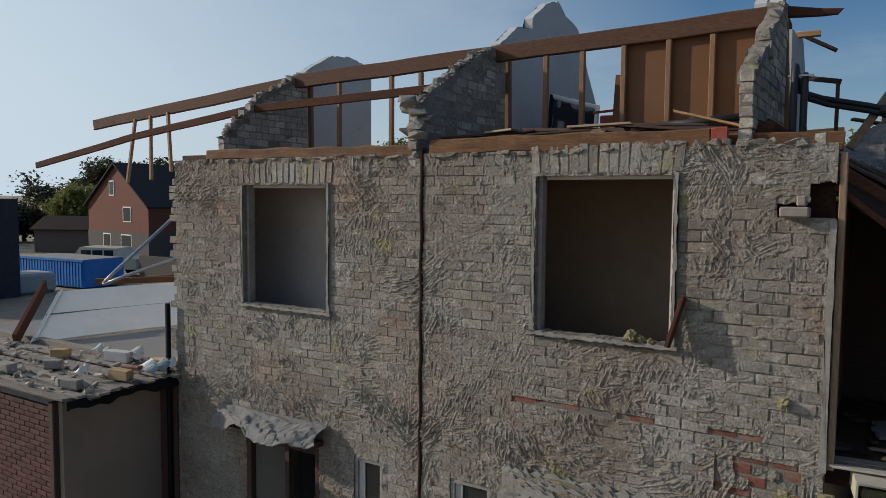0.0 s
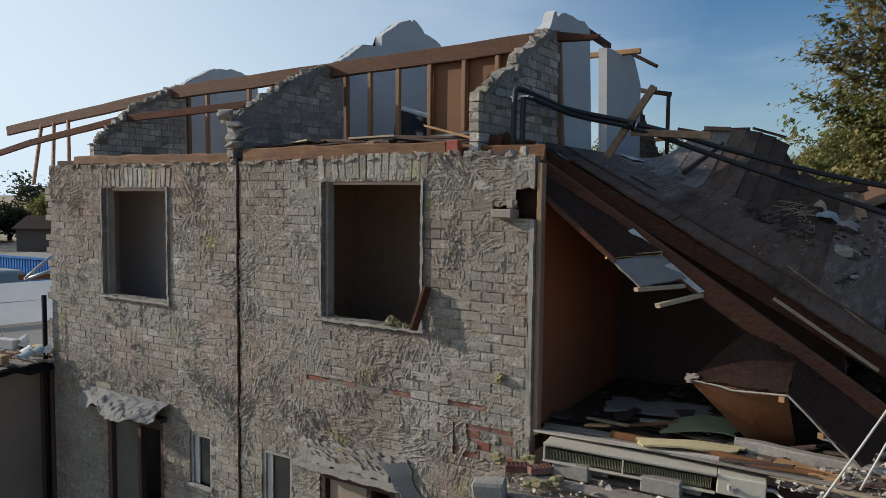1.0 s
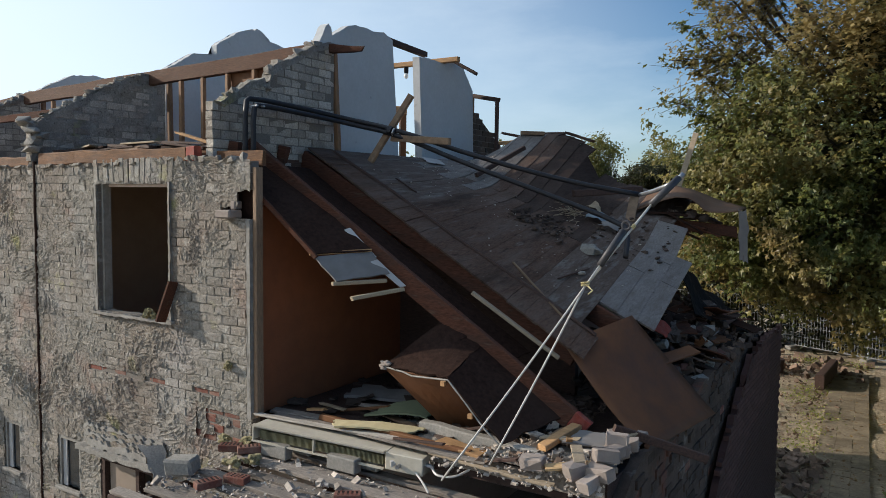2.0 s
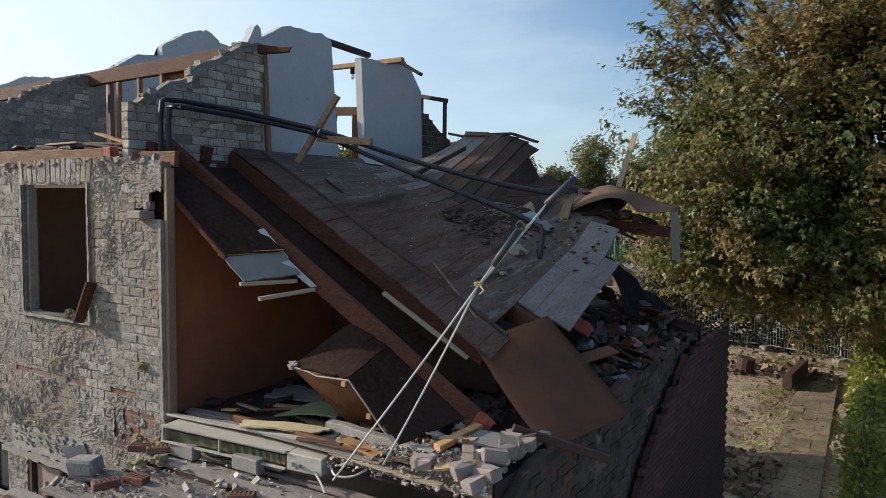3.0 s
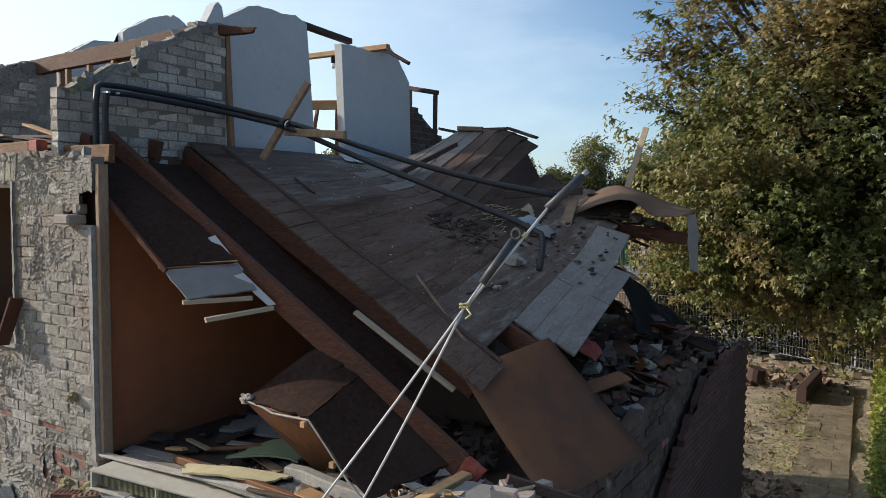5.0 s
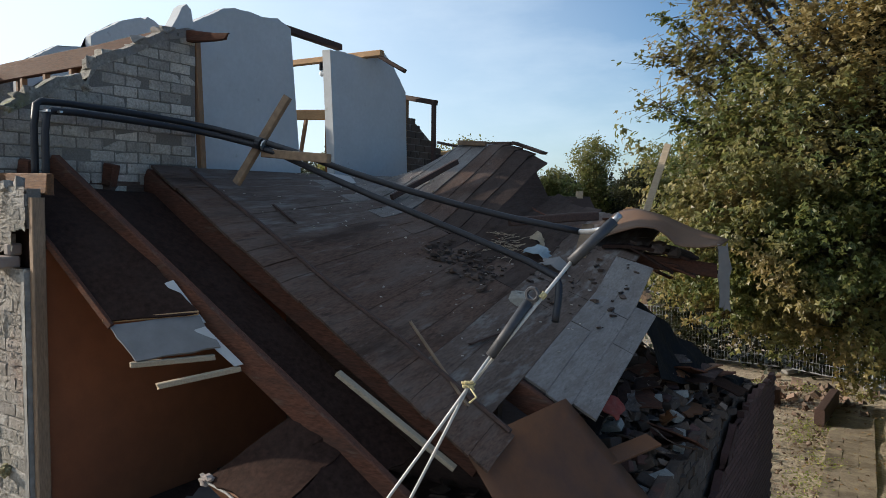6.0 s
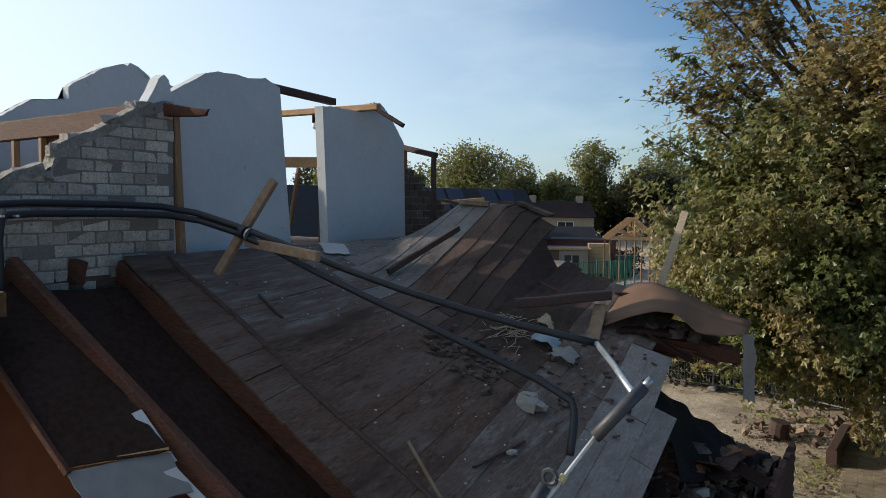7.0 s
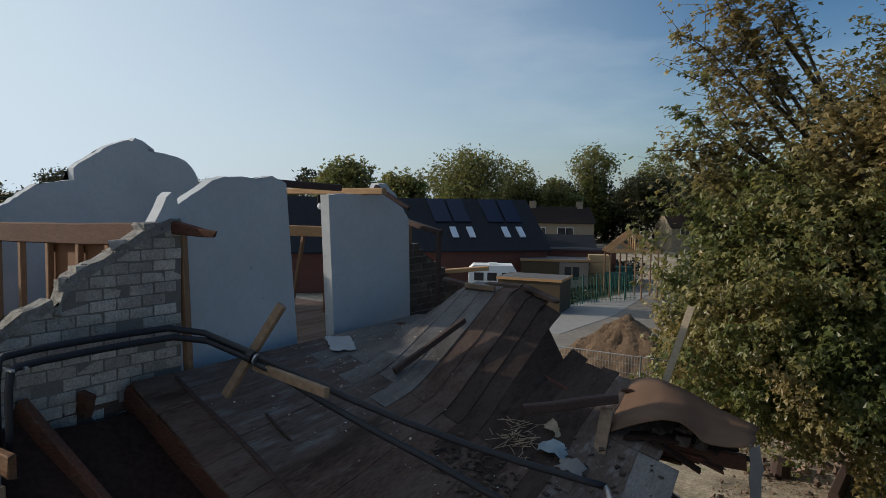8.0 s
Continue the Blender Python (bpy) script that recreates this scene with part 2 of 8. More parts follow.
# ---- materials ----
def material(name, colour, rough=0.85, metal=0.0, spots=(), grain=40.0, grain_amount=0.25, bump=0.3, bump_scale=60.0, stretch=(1, 1, 1), vary=0.0, stain=None, stain_scale=1.5, stain_amount=0.5, island=False, bump_depth=0.01, spec=0.35, warp=0.0):
    """A worn surface: a base colour with fine grain, broad stains, a variation from piece to piece and a fine relief."""
    m = bpy.data.materials.new(name)
    m.use_nodes = True
    nt = m.node_tree
    N, L = nt.nodes, nt.links
    bsdf = N["Principled BSDF"]
    co = N.new("ShaderNodeTexCoord")
    mp = N.new("ShaderNodeMapping")
    mp.inputs["Scale"].default_value = stretch
    geo = N.new("ShaderNodeNewGeometry")
    L.new(geo.outputs["Position"], mp.inputs["Vector"])

    def noise_of(scale, detail=5.0, roughness=0.6):
        n = N.new("ShaderNodeTexNoise")
        n.inputs["Scale"].default_value, n.inputs["Detail"].default_value, n.inputs["Roughness"].default_value = scale, detail, roughness
        L.new(mp.outputs["Vector"], n.inputs["Vector"])
        return n.outputs["Fac"]

    def ramp(src, lo, hi, a, b):
        r = N.new("ShaderNodeMapRange")
        r.inputs["From Min"].default_value, r.inputs["From Max"].default_value = lo, hi
        r.inputs["To Min"].default_value, r.inputs["To Max"].default_value = a, b
        L.new(src, r.inputs["Value"])
        return r.outputs["Result"]

    def mix(fac, a, b, kind='MIX'):
        x = N.new("ShaderNodeMix")
        x.data_type, x.blend_type = 'RGBA', kind
        for sock, val in ((x.inputs["Factor"], fac), (x.inputs["A"], a), (x.inputs["B"], b)):
            if isinstance(val, bpy.types.NodeSocket):
                L.new(val, sock)
            else:
                sock.default_value = val
        return x.outputs["Result"]
    base = (*colour, 1)
    col = mix(ramp(noise_of(grain), 0.3, 0.7, 0, 1), tuple(c * (1 - grain_amount) for c in colour) + (1,), tuple(min(1, c * (1 + grain_amount)) for c in colour) + (1,))
    if stain:
        col = mix(ramp(noise_of(stain_scale, 6.0, 0.65), 0.42, 0.68, 0, stain_amount), col, (*stain, 1))
    for spot, scale, lo, hi, amount in spots:
        col = mix(ramp(noise_of(scale, 4.0, 0.6), lo, hi, 0, amount), col, (*spot, 1))
    if vary:
        if island:
            src = geo.outputs["Random Per Island"]
        else:
            src = N.new("ShaderNodeObjectInfo").outputs["Random"]
        hv = N.new("ShaderNodeHueSaturation")
        L.new(ramp(src, 0, 1, 1 - vary, 1 + vary), hv.inputs["Value"])
        L.new(col, hv.inputs["Color"])
        col = hv.outputs["Color"]
    L.new(col, bsdf.inputs["Base Color"])
    bsdf.inputs["Metallic"].default_value = metal
    L.new(ramp(noise_of(grain * 0.5), 0.3, 0.7, max(0.03, rough - 0.1), min(1, rough + 0.08)), bsdf.inputs["Roughness"])
    bsdf.inputs["Specular IOR Level"].default_value = spec
    if bump:
        b = N.new("ShaderNodeBump")
        b.inputs["Strength"].default_value, b.inputs["Distance"].default_value = bump, bump_depth
        hgt = noise_of(bump_scale, 6.0, 0.65)
        hgt.node.inputs["Distortion"].default_value = warp
        L.new(hgt, b.inputs["Height"])
        L.new(b.outputs["Normal"], bsdf.inputs["Normal"])
    return m


def leaf_material(name, colour, other, amount=0.5, browning=0.0):
    m = bpy.data.materials.new(name)
    m.use_nodes = True
    N, L = m.node_tree.nodes, m.node_tree.links
    bsdf = N["Principled BSDF"]
    geo = N.new("ShaderNodeNewGeometry")
    r = N.new("ShaderNodeValToRGB")
    r.color_ramp.elements[0].color = (*[c * 0.6 for c in colour], 1)
    r.color_ramp.elements[1].color = (*other, 1)
    mid = r.color_ramp.elements.new(0.72)
    mid.color = (*colour, 1)
    L.new(geo.outputs["Random Per Island"], r.inputs["Fac"])
    tint = r.outputs["Color"]
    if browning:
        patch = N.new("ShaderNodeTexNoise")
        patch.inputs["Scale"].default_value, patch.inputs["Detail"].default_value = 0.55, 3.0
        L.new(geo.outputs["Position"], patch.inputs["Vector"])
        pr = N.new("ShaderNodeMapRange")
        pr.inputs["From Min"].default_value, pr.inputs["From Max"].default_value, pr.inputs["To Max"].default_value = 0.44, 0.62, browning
        # more brown towards the top: autumn leaves, lightened to hold the sunlight there
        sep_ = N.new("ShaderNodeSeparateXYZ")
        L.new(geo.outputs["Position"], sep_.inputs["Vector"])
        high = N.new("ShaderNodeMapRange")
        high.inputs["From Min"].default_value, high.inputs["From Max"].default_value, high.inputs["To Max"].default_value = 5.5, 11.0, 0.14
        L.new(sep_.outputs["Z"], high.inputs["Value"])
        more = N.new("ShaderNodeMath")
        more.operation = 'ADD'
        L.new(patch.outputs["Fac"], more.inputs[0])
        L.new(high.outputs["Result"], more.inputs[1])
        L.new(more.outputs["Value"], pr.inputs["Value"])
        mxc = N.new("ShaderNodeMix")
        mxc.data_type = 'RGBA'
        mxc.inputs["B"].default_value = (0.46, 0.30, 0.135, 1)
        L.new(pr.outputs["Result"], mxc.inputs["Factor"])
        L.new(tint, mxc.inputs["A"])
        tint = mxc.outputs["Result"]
    L.new(tint, bsdf.inputs["Base Color"])
    bsdf.inputs["Roughness"].default_value = 0.42
    tr = N.new("ShaderNodeBsdfTranslucent")
    L.new(tint, tr.inputs["Color"])
    mx = N.new("ShaderNodeMixShader")
    mx.inputs["Fac"].default_value = amount
    L.new(bsdf.outputs["BSDF"], mx.inputs[1])
    L.new(tr.outputs["BSDF"], mx.inputs[2])
    L.new(mx.outputs["Shader"], N["Material Output"].inputs["Surface"])
    return m


def glass_material(name):
    m = bpy.data.materials.new(name)
    m.use_nodes = True
    b = m.node_tree.nodes["Principled BSDF"]
    b.inputs["Base Color"].default_value = (0.02, 0.025, 0.03, 1)
    b.inputs["Roughness"].default_value = 0.05
    b.inputs["Specular IOR Level"].default_value = 0.6
    return m


# stains and lichen, plus fine specks that put crevice shade into the colour
WALL_SPOTS = (((0.20, 0.15, 0.115), 0.5, 0.46, 0.60, 0.55), ((0.34, 0.20, 0.155), 0.9, 0.55, 0.70, 0.5), ((0.42, 0.41, 0.41), 0.65, 0.52, 0.66, 0.35), ((0.37, 0.36, 0.13), 2.0, 0.61, 0.70, 0.6), ((0.24, 0.125, 0.085), 1.6, 0.60, 0.72, 0.55), ((0.07, 0.06, 0.045), 5.0, 0.60, 0.74, 0.7), ((0.42, 0.41, 0.38), 9.0, 0.56, 0.68, 0.5), ((0.055, 0.048, 0.036), 22.0, 0.60, 0.68, 0.6), ((0.52, 0.50, 0.45), 16.0, 0.60, 0.70, 0.6))
M_BRICK = material("grey_brick", (0.27, 0.25, 0.22), grain=45, grain_amount=0.3, vary=0.22, stain=(0.17, 0.15, 0.12), stain_scale=3, stain_amount=0.6, spots=WALL_SPOTS, bump=0.8, bump_scale=26, bump_depth=0.03, warp=1.2)
M_BRICKJ = material("grey_brick_joined", (0.27, 0.25, 0.22), grain=45, grain_amount=0.3, vary=0.22, island=True, stain=(0.17, 0.15, 0.12), stain_scale=3, stain_amount=0.6, spots=WALL_SPOTS, bump=0.8, bump_scale=26, bump_depth=0.03, warp=1.2)
M_WBRICK = material("limestone_brick", (0.43, 0.385, 0.33), grain=50, grain_amount=0.3, vary=0.26, stain=(0.19, 0.165, 0.14), stain_scale=3.5, stain_amount=0.65, spots=(((0.12, 0.10, 0.085), 1.3, 0.55, 0.70, 0.6), ((0.08, 0.07, 0.06), 26.0, 0.60, 0.70, 0.6)), bump=0.8, bump_scale=50, bump_depth=0.02)
M_SMEAR = material("mortar_smear", (0.315, 0.29, 0.252), grain=40, grain_amount=0.35, stain=(0.20, 0.18, 0.14), stain_scale=2.2, stain_amount=0.6, spots=WALL_SPOTS, bump=1.0, bump_scale=30, bump_depth=0.035, warp=1.6)
M_JOINT = material("mortar", (0.17, 0.15, 0.13), grain=80, bump=0.5)
M_RED = material("red_brick", (0.17, 0.06, 0.042), grain=80, vary=0.3, bump=0.4, stain=(0.3, 0.25, 0.2), stain_scale=8)
M_REDJ = material("red_brick_joined", (0.17, 0.06, 0.042), grain=80, vary=0.3, island=True, bump=0.4)
M_DARKBRICK = material("dark_brick", (0.09, 0.045, 0.038), grain=60, vary=0.25, bump=0.4)
M_PLASTER = material("white_plaster", (0.49, 0.50, 0.505), rough=0.9, grain=20, grain_amount=0.06, stain=(0.38, 0.38, 0.375), stain_scale=0.9, stain_amount=0.5, spots=(((0.42, 0.43, 0.43), 2.5, 0.55, 0.68, 0.4), ((0.20, 0.19, 0.18), 6.0, 0.66, 0.74, 0.4)), bump=0.3, bump_scale=90)
M_ROOM = material("room_plaster", (0.68, 0.60, 0.545), rough=0.9, grain=12, grain_amount=0.06, stain=(0.52, 0.44, 0.39), stain_scale=0.9, bump=0.15)
M_BROWNWALL = material("brown_wallboard", (0.31, 0.105, 0.046), rough=0.7, grain=8, grain_amount=0.1, stain=(0.15, 0.06, 0.032), stain_scale=1.1, bump=0.1)
M_TIMBER = material("old_timber", (0.098, 0.042, 0.027), rough=0.8, spec=0.08, grain=14, grain_amount=0.4, stretch=(1, 6, 6), stain=(0.055, 0.035, 0.028), stain_scale=1.5, stain_amount=0.7, spots=(((0.15, 0.10, 0.075), 3.0, 0.60, 0.72, 0.5),), vary=0.15, bump=0.4, bump_scale=30)
M_PURLIN = material("brown_purlin", (0.105, 0.054, 0.034), rough=0.75, spec=0.2, grain=16, grain_amount=0.4, stretch=(1, 7, 7), stain=(0.09, 0.045, 0.03), stain_scale=1.2, stain_amount=0.7, bump=0.4, bump_scale=26)
M_PINE = material("fresh_pine", (0.45, 0.26, 0.12), rough=0.7, grain=16, grain_amount=0.25, stretch=(1, 6, 6), stain=(0.28, 0.15, 0.07), stain_scale=2, vary=0.2, bump=0.25, bump_scale=30)
M_PINEV = material("upright_pine", (0.21, 0.12, 0.064), rough=0.7, grain=16, grain_amount=0.3, stretch=(6, 6, 1), stain=(0.2, 0.1, 0.05), stain_scale=2, vary=0.2, bump=0.25, bump_scale=30)
M_DARKWOOD = material("dark_timber", (0.06, 0.035, 0.028), rough=0.8, grain=14, grain_amount=0.4, stretch=(1, 5, 5), vary=0.2, bump=0.35, bump_scale=30)
# dirt and mortar spots, with the end wall's shade put into the brick colour
M_ENDBRICK = material("dirty_shaded_brick", (0.088, 0.062, 0.048), grain=50, vary=0.35, stain=(0.04, 0.029, 0.023), stain_scale=2.2, stain_amount=0.85, spots=(((0.24, 0.215, 0.19), 5.0, 0.62, 0.72, 0.6), ((0.15, 0.055, 0.035), 1.6, 0.60, 0.68, 0.6)), bump=0.5)
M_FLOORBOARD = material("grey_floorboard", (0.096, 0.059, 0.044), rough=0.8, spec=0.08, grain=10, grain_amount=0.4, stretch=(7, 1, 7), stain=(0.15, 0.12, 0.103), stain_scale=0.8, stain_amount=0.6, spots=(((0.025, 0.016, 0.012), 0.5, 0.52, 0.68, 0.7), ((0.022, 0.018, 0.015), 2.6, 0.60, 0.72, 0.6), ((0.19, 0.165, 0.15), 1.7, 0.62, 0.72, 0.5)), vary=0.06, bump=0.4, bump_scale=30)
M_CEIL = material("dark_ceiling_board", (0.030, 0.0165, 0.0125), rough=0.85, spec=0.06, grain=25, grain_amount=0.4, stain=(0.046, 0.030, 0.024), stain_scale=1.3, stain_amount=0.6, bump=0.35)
M_GREYFLAP = material("grey_plasterboard", (0.19, 0.18, 0.175), rough=0.8, grain=10, grain_amount=0.12, stain=(0.12, 0.11, 0.10), stain_scale=2, bump=0.2)
M_WHITEBOARD = material("white_board", (0.42, 0.42, 0.42), rough=0.7, grain=10, grain_amount=0.08, stain=(0.3, 0.28, 0.26), stain_scale=2, bump=0.15)
M_PLY = material("brown_hardboard", (0.155, 0.065, 0.028), rough=0.6, spec=0.25, grain=6, grain_amount=0.15, stain=(0.055, 0.032, 0.024), stain_scale=1.0, stain_amount=0.75, spots=(((0.17, 0.08, 0.045), 0.8, 0.52, 0.68, 0.6),), bump=0.15)
M_PIPE = material("black_pipe_foam", (0.018, 0.018, 0.022), rough=0.55, grain=30, bump=0.2)
M_STEEL = material("grey_steel", (0.35, 0.36, 0.38), rough=0.42, metal=0.8, grain=30, grain_amount=0.2, bump=0.1)
M_WHITEPIPE = material("white_pipe", (0.5, 0.48, 0.45), rough=0.4, grain=30, grain_amount=0.12, bump=0.05)
M_CONCRETE = material("concrete", (0.27, 0.255, 0.23), grain=40, vary=0.12, stain=(0.2, 0.19, 0.17), stain_scale=2, bump=0.6, bump_scale=50)
M_RUBBLE = material("rubble", (0.43, 0.375, 0.32), grain=30, vary=0.45, island=True, bump=0.6, stain=(0.2, 0.17, 0.15), stain_scale=5)
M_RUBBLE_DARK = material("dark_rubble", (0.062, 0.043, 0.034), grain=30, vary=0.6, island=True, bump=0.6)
M_CREAM = material("cream_enamel", (0.52, 0.48, 0.40), rough=0.45, grain=20, grain_amount=0.08, stain=(0.4, 0.35, 0.26), stain_scale=4, bump=0.08)
M_FINS = material("radiator_fins", (0.24, 0.22, 0.13), rough=0.5, grain=60, grain_amount=0.15, bump=0.1)
M_GREEN = material("green_panel", (0.20, 0.22, 0.13), rough=0.7, grain=12, grain_amount=0.12, stain=(0.13, 0.14, 0.09), stain_scale=3, bump=0.15)
M_YELLOW = material("yellow_panel", (0.52, 0.44, 0.26), rough=0.7, grain=12, grain_amount=0.1, stain=(0.4, 0.3, 0.14), stain_scale=4, bump=0.15)
M_ROOFDECK = material("weathered_deck", (0.20, 0.17, 0.145), rough=0.85, grain=14, grain_amount=0.35, stretch=(1, 6, 6), stain=(0.28, 0.26, 0.23), stain_scale=2, vary=0.25, bump=0.5, bump_scale=30)
M_BITUMEN = material("grey_roofing", (0.20, 0.195, 0.19), rough=0.9, grain=50, stain=(0.16, 0.15, 0.14), stain_scale=0.8, bump=0.4)
M_SOIL = material("sandy_soil", (0.43, 0.35, 0.25), rough=0.95, grain=14, grain_amount=0.35, stain=(0.11, 0.082, 0.055), stain_scale=0.7, stain_amount=0.85, spots=(((0.10, 0.13, 0.04), 0.9, 0.6, 0.72, 0.7),), bump=0.9, bump_scale=12, bump_depth=0.05)
M_PAVER = material("grey_paver", (0.235, 0.19, 0.135), grain=30, vary=0.10, stain=(0.09, 0.07, 0.048), stain_scale=0.9, stain_amount=0.75, spots=(((0.3, 0.25, 0.17), 3.0, 0.5, 0.65, 0.7),), bump=0.4)
M_SAND = material("sand", (0.14, 0.088, 0.05), rough=0.95, grain=8, grain_amount=0.35, stain=(0.10, 0.065, 0.04), stain_scale=1.6, stain_amount=0.7, bump=1.0, bump_scale=5, bump_depth=0.12)
M_BARK = material("bark", (0.09, 0.07, 0.05), grain=12, stretch=(4, 4, 1), bump=0.8, bump_scale=20, bump_depth=0.03)
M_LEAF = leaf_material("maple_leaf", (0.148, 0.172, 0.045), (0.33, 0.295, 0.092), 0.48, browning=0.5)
M_LEAF_FAR = leaf_material("far_leaf", (0.17, 0.20, 0.058), (0.24, 0.22, 0.07), browning=0.15)
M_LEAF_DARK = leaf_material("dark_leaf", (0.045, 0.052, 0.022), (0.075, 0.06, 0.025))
M_HEDGE = leaf_material("hedge_leaf", (0.29, 0.33, 0.075), (0.52, 0.47, 0.13))
M_TILE = material("dark_roof_tile", (0.022, 0.023, 0.028), rough=0.75, spec=0.15, grain=10, grain_amount=0.25, stretch=(1, 1, 1), bump=0.4, bump_scale=8)
M_TILE2 = material("brown_roof_tile", (0.034, 0.024, 0.021), rough=0.85, spec=0.1, grain=10, bump=0.4)
M_HOUSEBRICK = material("house_brick", (0.155, 0.055, 0.038), grain=14, grain_amount=0.4, stain=(0.11, 0.055, 0.042), stain_scale=0.8, bump=0.3)
M_YELLOWBRICK = material("yellow_brick", (0.30, 0.235, 0.16), grain=14, grain_amount=0.3, bump=0.3)
M_GREYBRICK = material("plinth_brick", (0.085, 0.075, 0.073), grain=14, grain_amount=0.4, bump=0.3)
M_BLUE = material("blue_steel", (0.035, 0.22, 0.60), rough=0.5, grain=3, grain_amount=0.1, stain=(0.03, 0.15, 0.42), stain_scale=0.7, bump=0.05)
M_WHITE = material("white_paint", (0.72, 0.72, 0.70), rough=0.6, grain=6, grain_amount=0.05, bump=0.05)
M_CAR = material("cream_car_paint", (0.5, 0.48, 0.40), rough=0.35, grain=5, grain_amount=0.04, bump=0.0)
M_BLACK = material("black_plastic", (0.010, 0.010, 0.011), rough=0.7, spec=0.12, bump=0.1)
M_GLASS = glass_material("dark_glass")
M_BEIGE = material("beige_panel", (0.27, 0.215, 0.17), rough=0.75, grain=8, grain_amount=0.06, stain=(0.15, 0.13, 0.11), stain_scale=1, bump=0.1)
M_FENCE = material("galvanised_fence", (0.30, 0.31, 0.32), rough=0.5, metal=0.6, bump=0.0)
M_MOSS = material("old_foam", (0.25, 0.22, 0.12), rough=0.95, grain=60, grain_amount=0.4, bump=0.9, bump_scale=90)
M_GREENSHEET = material("green_mesh", (0.03, 0.10, 0.075), rough=0.8, grain=8, bump=0.2)
M_BOARDFLAT = material("scaffold_board", (0.40, 0.27, 0.14), rough=0.8, grain=10, stretch=(1, 6, 6), bump=0.3, vary=0.2)
M_ORANGE = material("orange_brown_panel", (0.165, 0.072, 0.029), rough=0.7, grain=5, grain_amount=0.12, stain=(0.12, 0.05, 0.02), stain_scale=1.2, bump=0.1)
M_PINK = material("pinkish_block", (0.30, 0.25, 0.22), grain=14, grain_amount=0.12, stain=(0.26, 0.22, 0.19), stain_scale=9, bump=0.5, vary=0.15)
M_REVEAL = material("torn_render", (0.29, 0.275, 0.25), rough=0.9, grain=18, grain_amount=0.2, stain=(0.17, 0.15, 0.13), stain_scale=4, stain_amount=0.6, bump=0.6, bump_scale=40)
M_CREAMPANEL = material("cream_dormer_paint", (0.84, 0.80, 0.73), rough=0.6, grain=6, grain_amount=0.06, stain=(0.70, 0.66, 0.59), stain_scale=1.5, bump=0.08)
M_REDPAINT = material("red_paint_end", (0.26, 0.045, 0.03), rough=0.7, grain=20, grain_amount=0.3, stain=(0.3, 0.14, 0.1), stain_scale=12, bump=0.2)
M_PINELIGHT = material("pale_pine", (0.33, 0.26, 0.18), rough=0.75, grain=16, grain_amount=0.2, stretch=(1, 6, 6), vary=0.15, bump=0.25, bump_scale=30)
M_TIMBERL = material("weathered_timber", (0.24, 0.16, 0.10), rough=0.75, grain=16, grain_amount=0.3, stain=(0.14, 0.08, 0.05), stain_scale=3, vary=0.15, bump=0.3, bump_scale=30)
M_PLYL = material("light_hardboard", (0.125, 0.072, 0.044), rough=0.7, spec=0.2, grain=6, grain_amount=0.15, stain=(0.10, 0.057, 0.036), stain_scale=2, bump=0.12)
M_STEELDARK = material("dark_pipe_lagging", (0.055, 0.055, 0.06), rough=0.5, metal=0.2, grain=30, grain_amount=0.2, bump=0.15)
M_BROWNBRICK = material("brown_facing_brick", (0.085, 0.035, 0.031), grain=60, vary=0.2, bump=0.35, stain=(0.07, 0.04, 0.035), stain_scale=6)
M_ROPE = material("yellow_rope", (0.5, 0.42, 0.22), rough=0.9, grain=80, bump=0.5)
M_BLUEPAPER = material("blue_wrapper", (0.20, 0.25, 0.28), rough=0.5, grain=10, bump=0.3)
M_RUBBLE_BROWN = material("brown_rubble", (0.185, 0.125, 0.09), grain=30, vary=0.5, island=True, bump=0.6, stain=(0.12, 0.09, 0.07), stain_scale=4)
M_LITTER = leaf_material("dry_leaf", (0.22, 0.13, 0.05), (0.34, 0.26, 0.12), 0.1)
M_YARD = material("yard_surface", (0.22, 0.19, 0.155), rough=0.95, grain=3, grain_amount=0.25, stain=(0.13, 0.11, 0.09), stain_scale=0.25, bump=0.5, bump_scale=5, bump_depth=0.03)
M_GREYBOARD = material("greyer_floorboard", (0.12, 0.10, 0.088), rough=0.55, spec=0.4, grain=10, grain_amount=0.4, stretch=(7, 1, 7), stain=(0.20, 0.19, 0.18), stain_scale=0.8, stain_amount=0.6, spots=(((0.045, 0.037, 0.03), 1.2, 0.52, 0.70, 0.8),), vary=0.14, bump=0.4, bump_scale=30)
M_PALEBOARD = material("pale_board", (0.15, 0.136, 0.126), rough=0.5, spec=0.4, grain=7, grain_amount=0.3, stretch=(9, 1, 9), stain=(0.09, 0.07, 0.058), stain_scale=1.1, stain_amount=0.7, spots=(((0.05, 0.042, 0.036), 3.0, 0.62, 0.72, 0.7), ((0.24, 0.235, 0.23), 2.0, 0.62, 0.74, 0.5)), vary=0.16, bump=0.3, bump_scale=30)
M_DUST = material("plaster_dust", (0.27, 0.235, 0.20), rough=0.95, grain=30, grain_amount=0.3, stain=(0.17, 0.15, 0.13), stain_scale=3, stain_amount=0.7, bump=0.8, bump_scale=40, bump_depth=0.015)
M_MIDBOARD = material("mid_tone_board", (0.112, 0.084, 0.070), rough=0.75, spec=0.12, grain=8, grain_amount=0.35, stretch=(8, 1, 8), stain=(0.07, 0.047, 0.037), stain_scale=0.9, stain_amount=0.8, spots=(((0.20, 0.19, 0.18), 1.5, 0.52, 0.66, 0.6), ((0.035, 0.027, 0.022), 2.4, 0.60, 0.72, 0.7)), vary=0.07, bump=0.35, bump_scale=30)
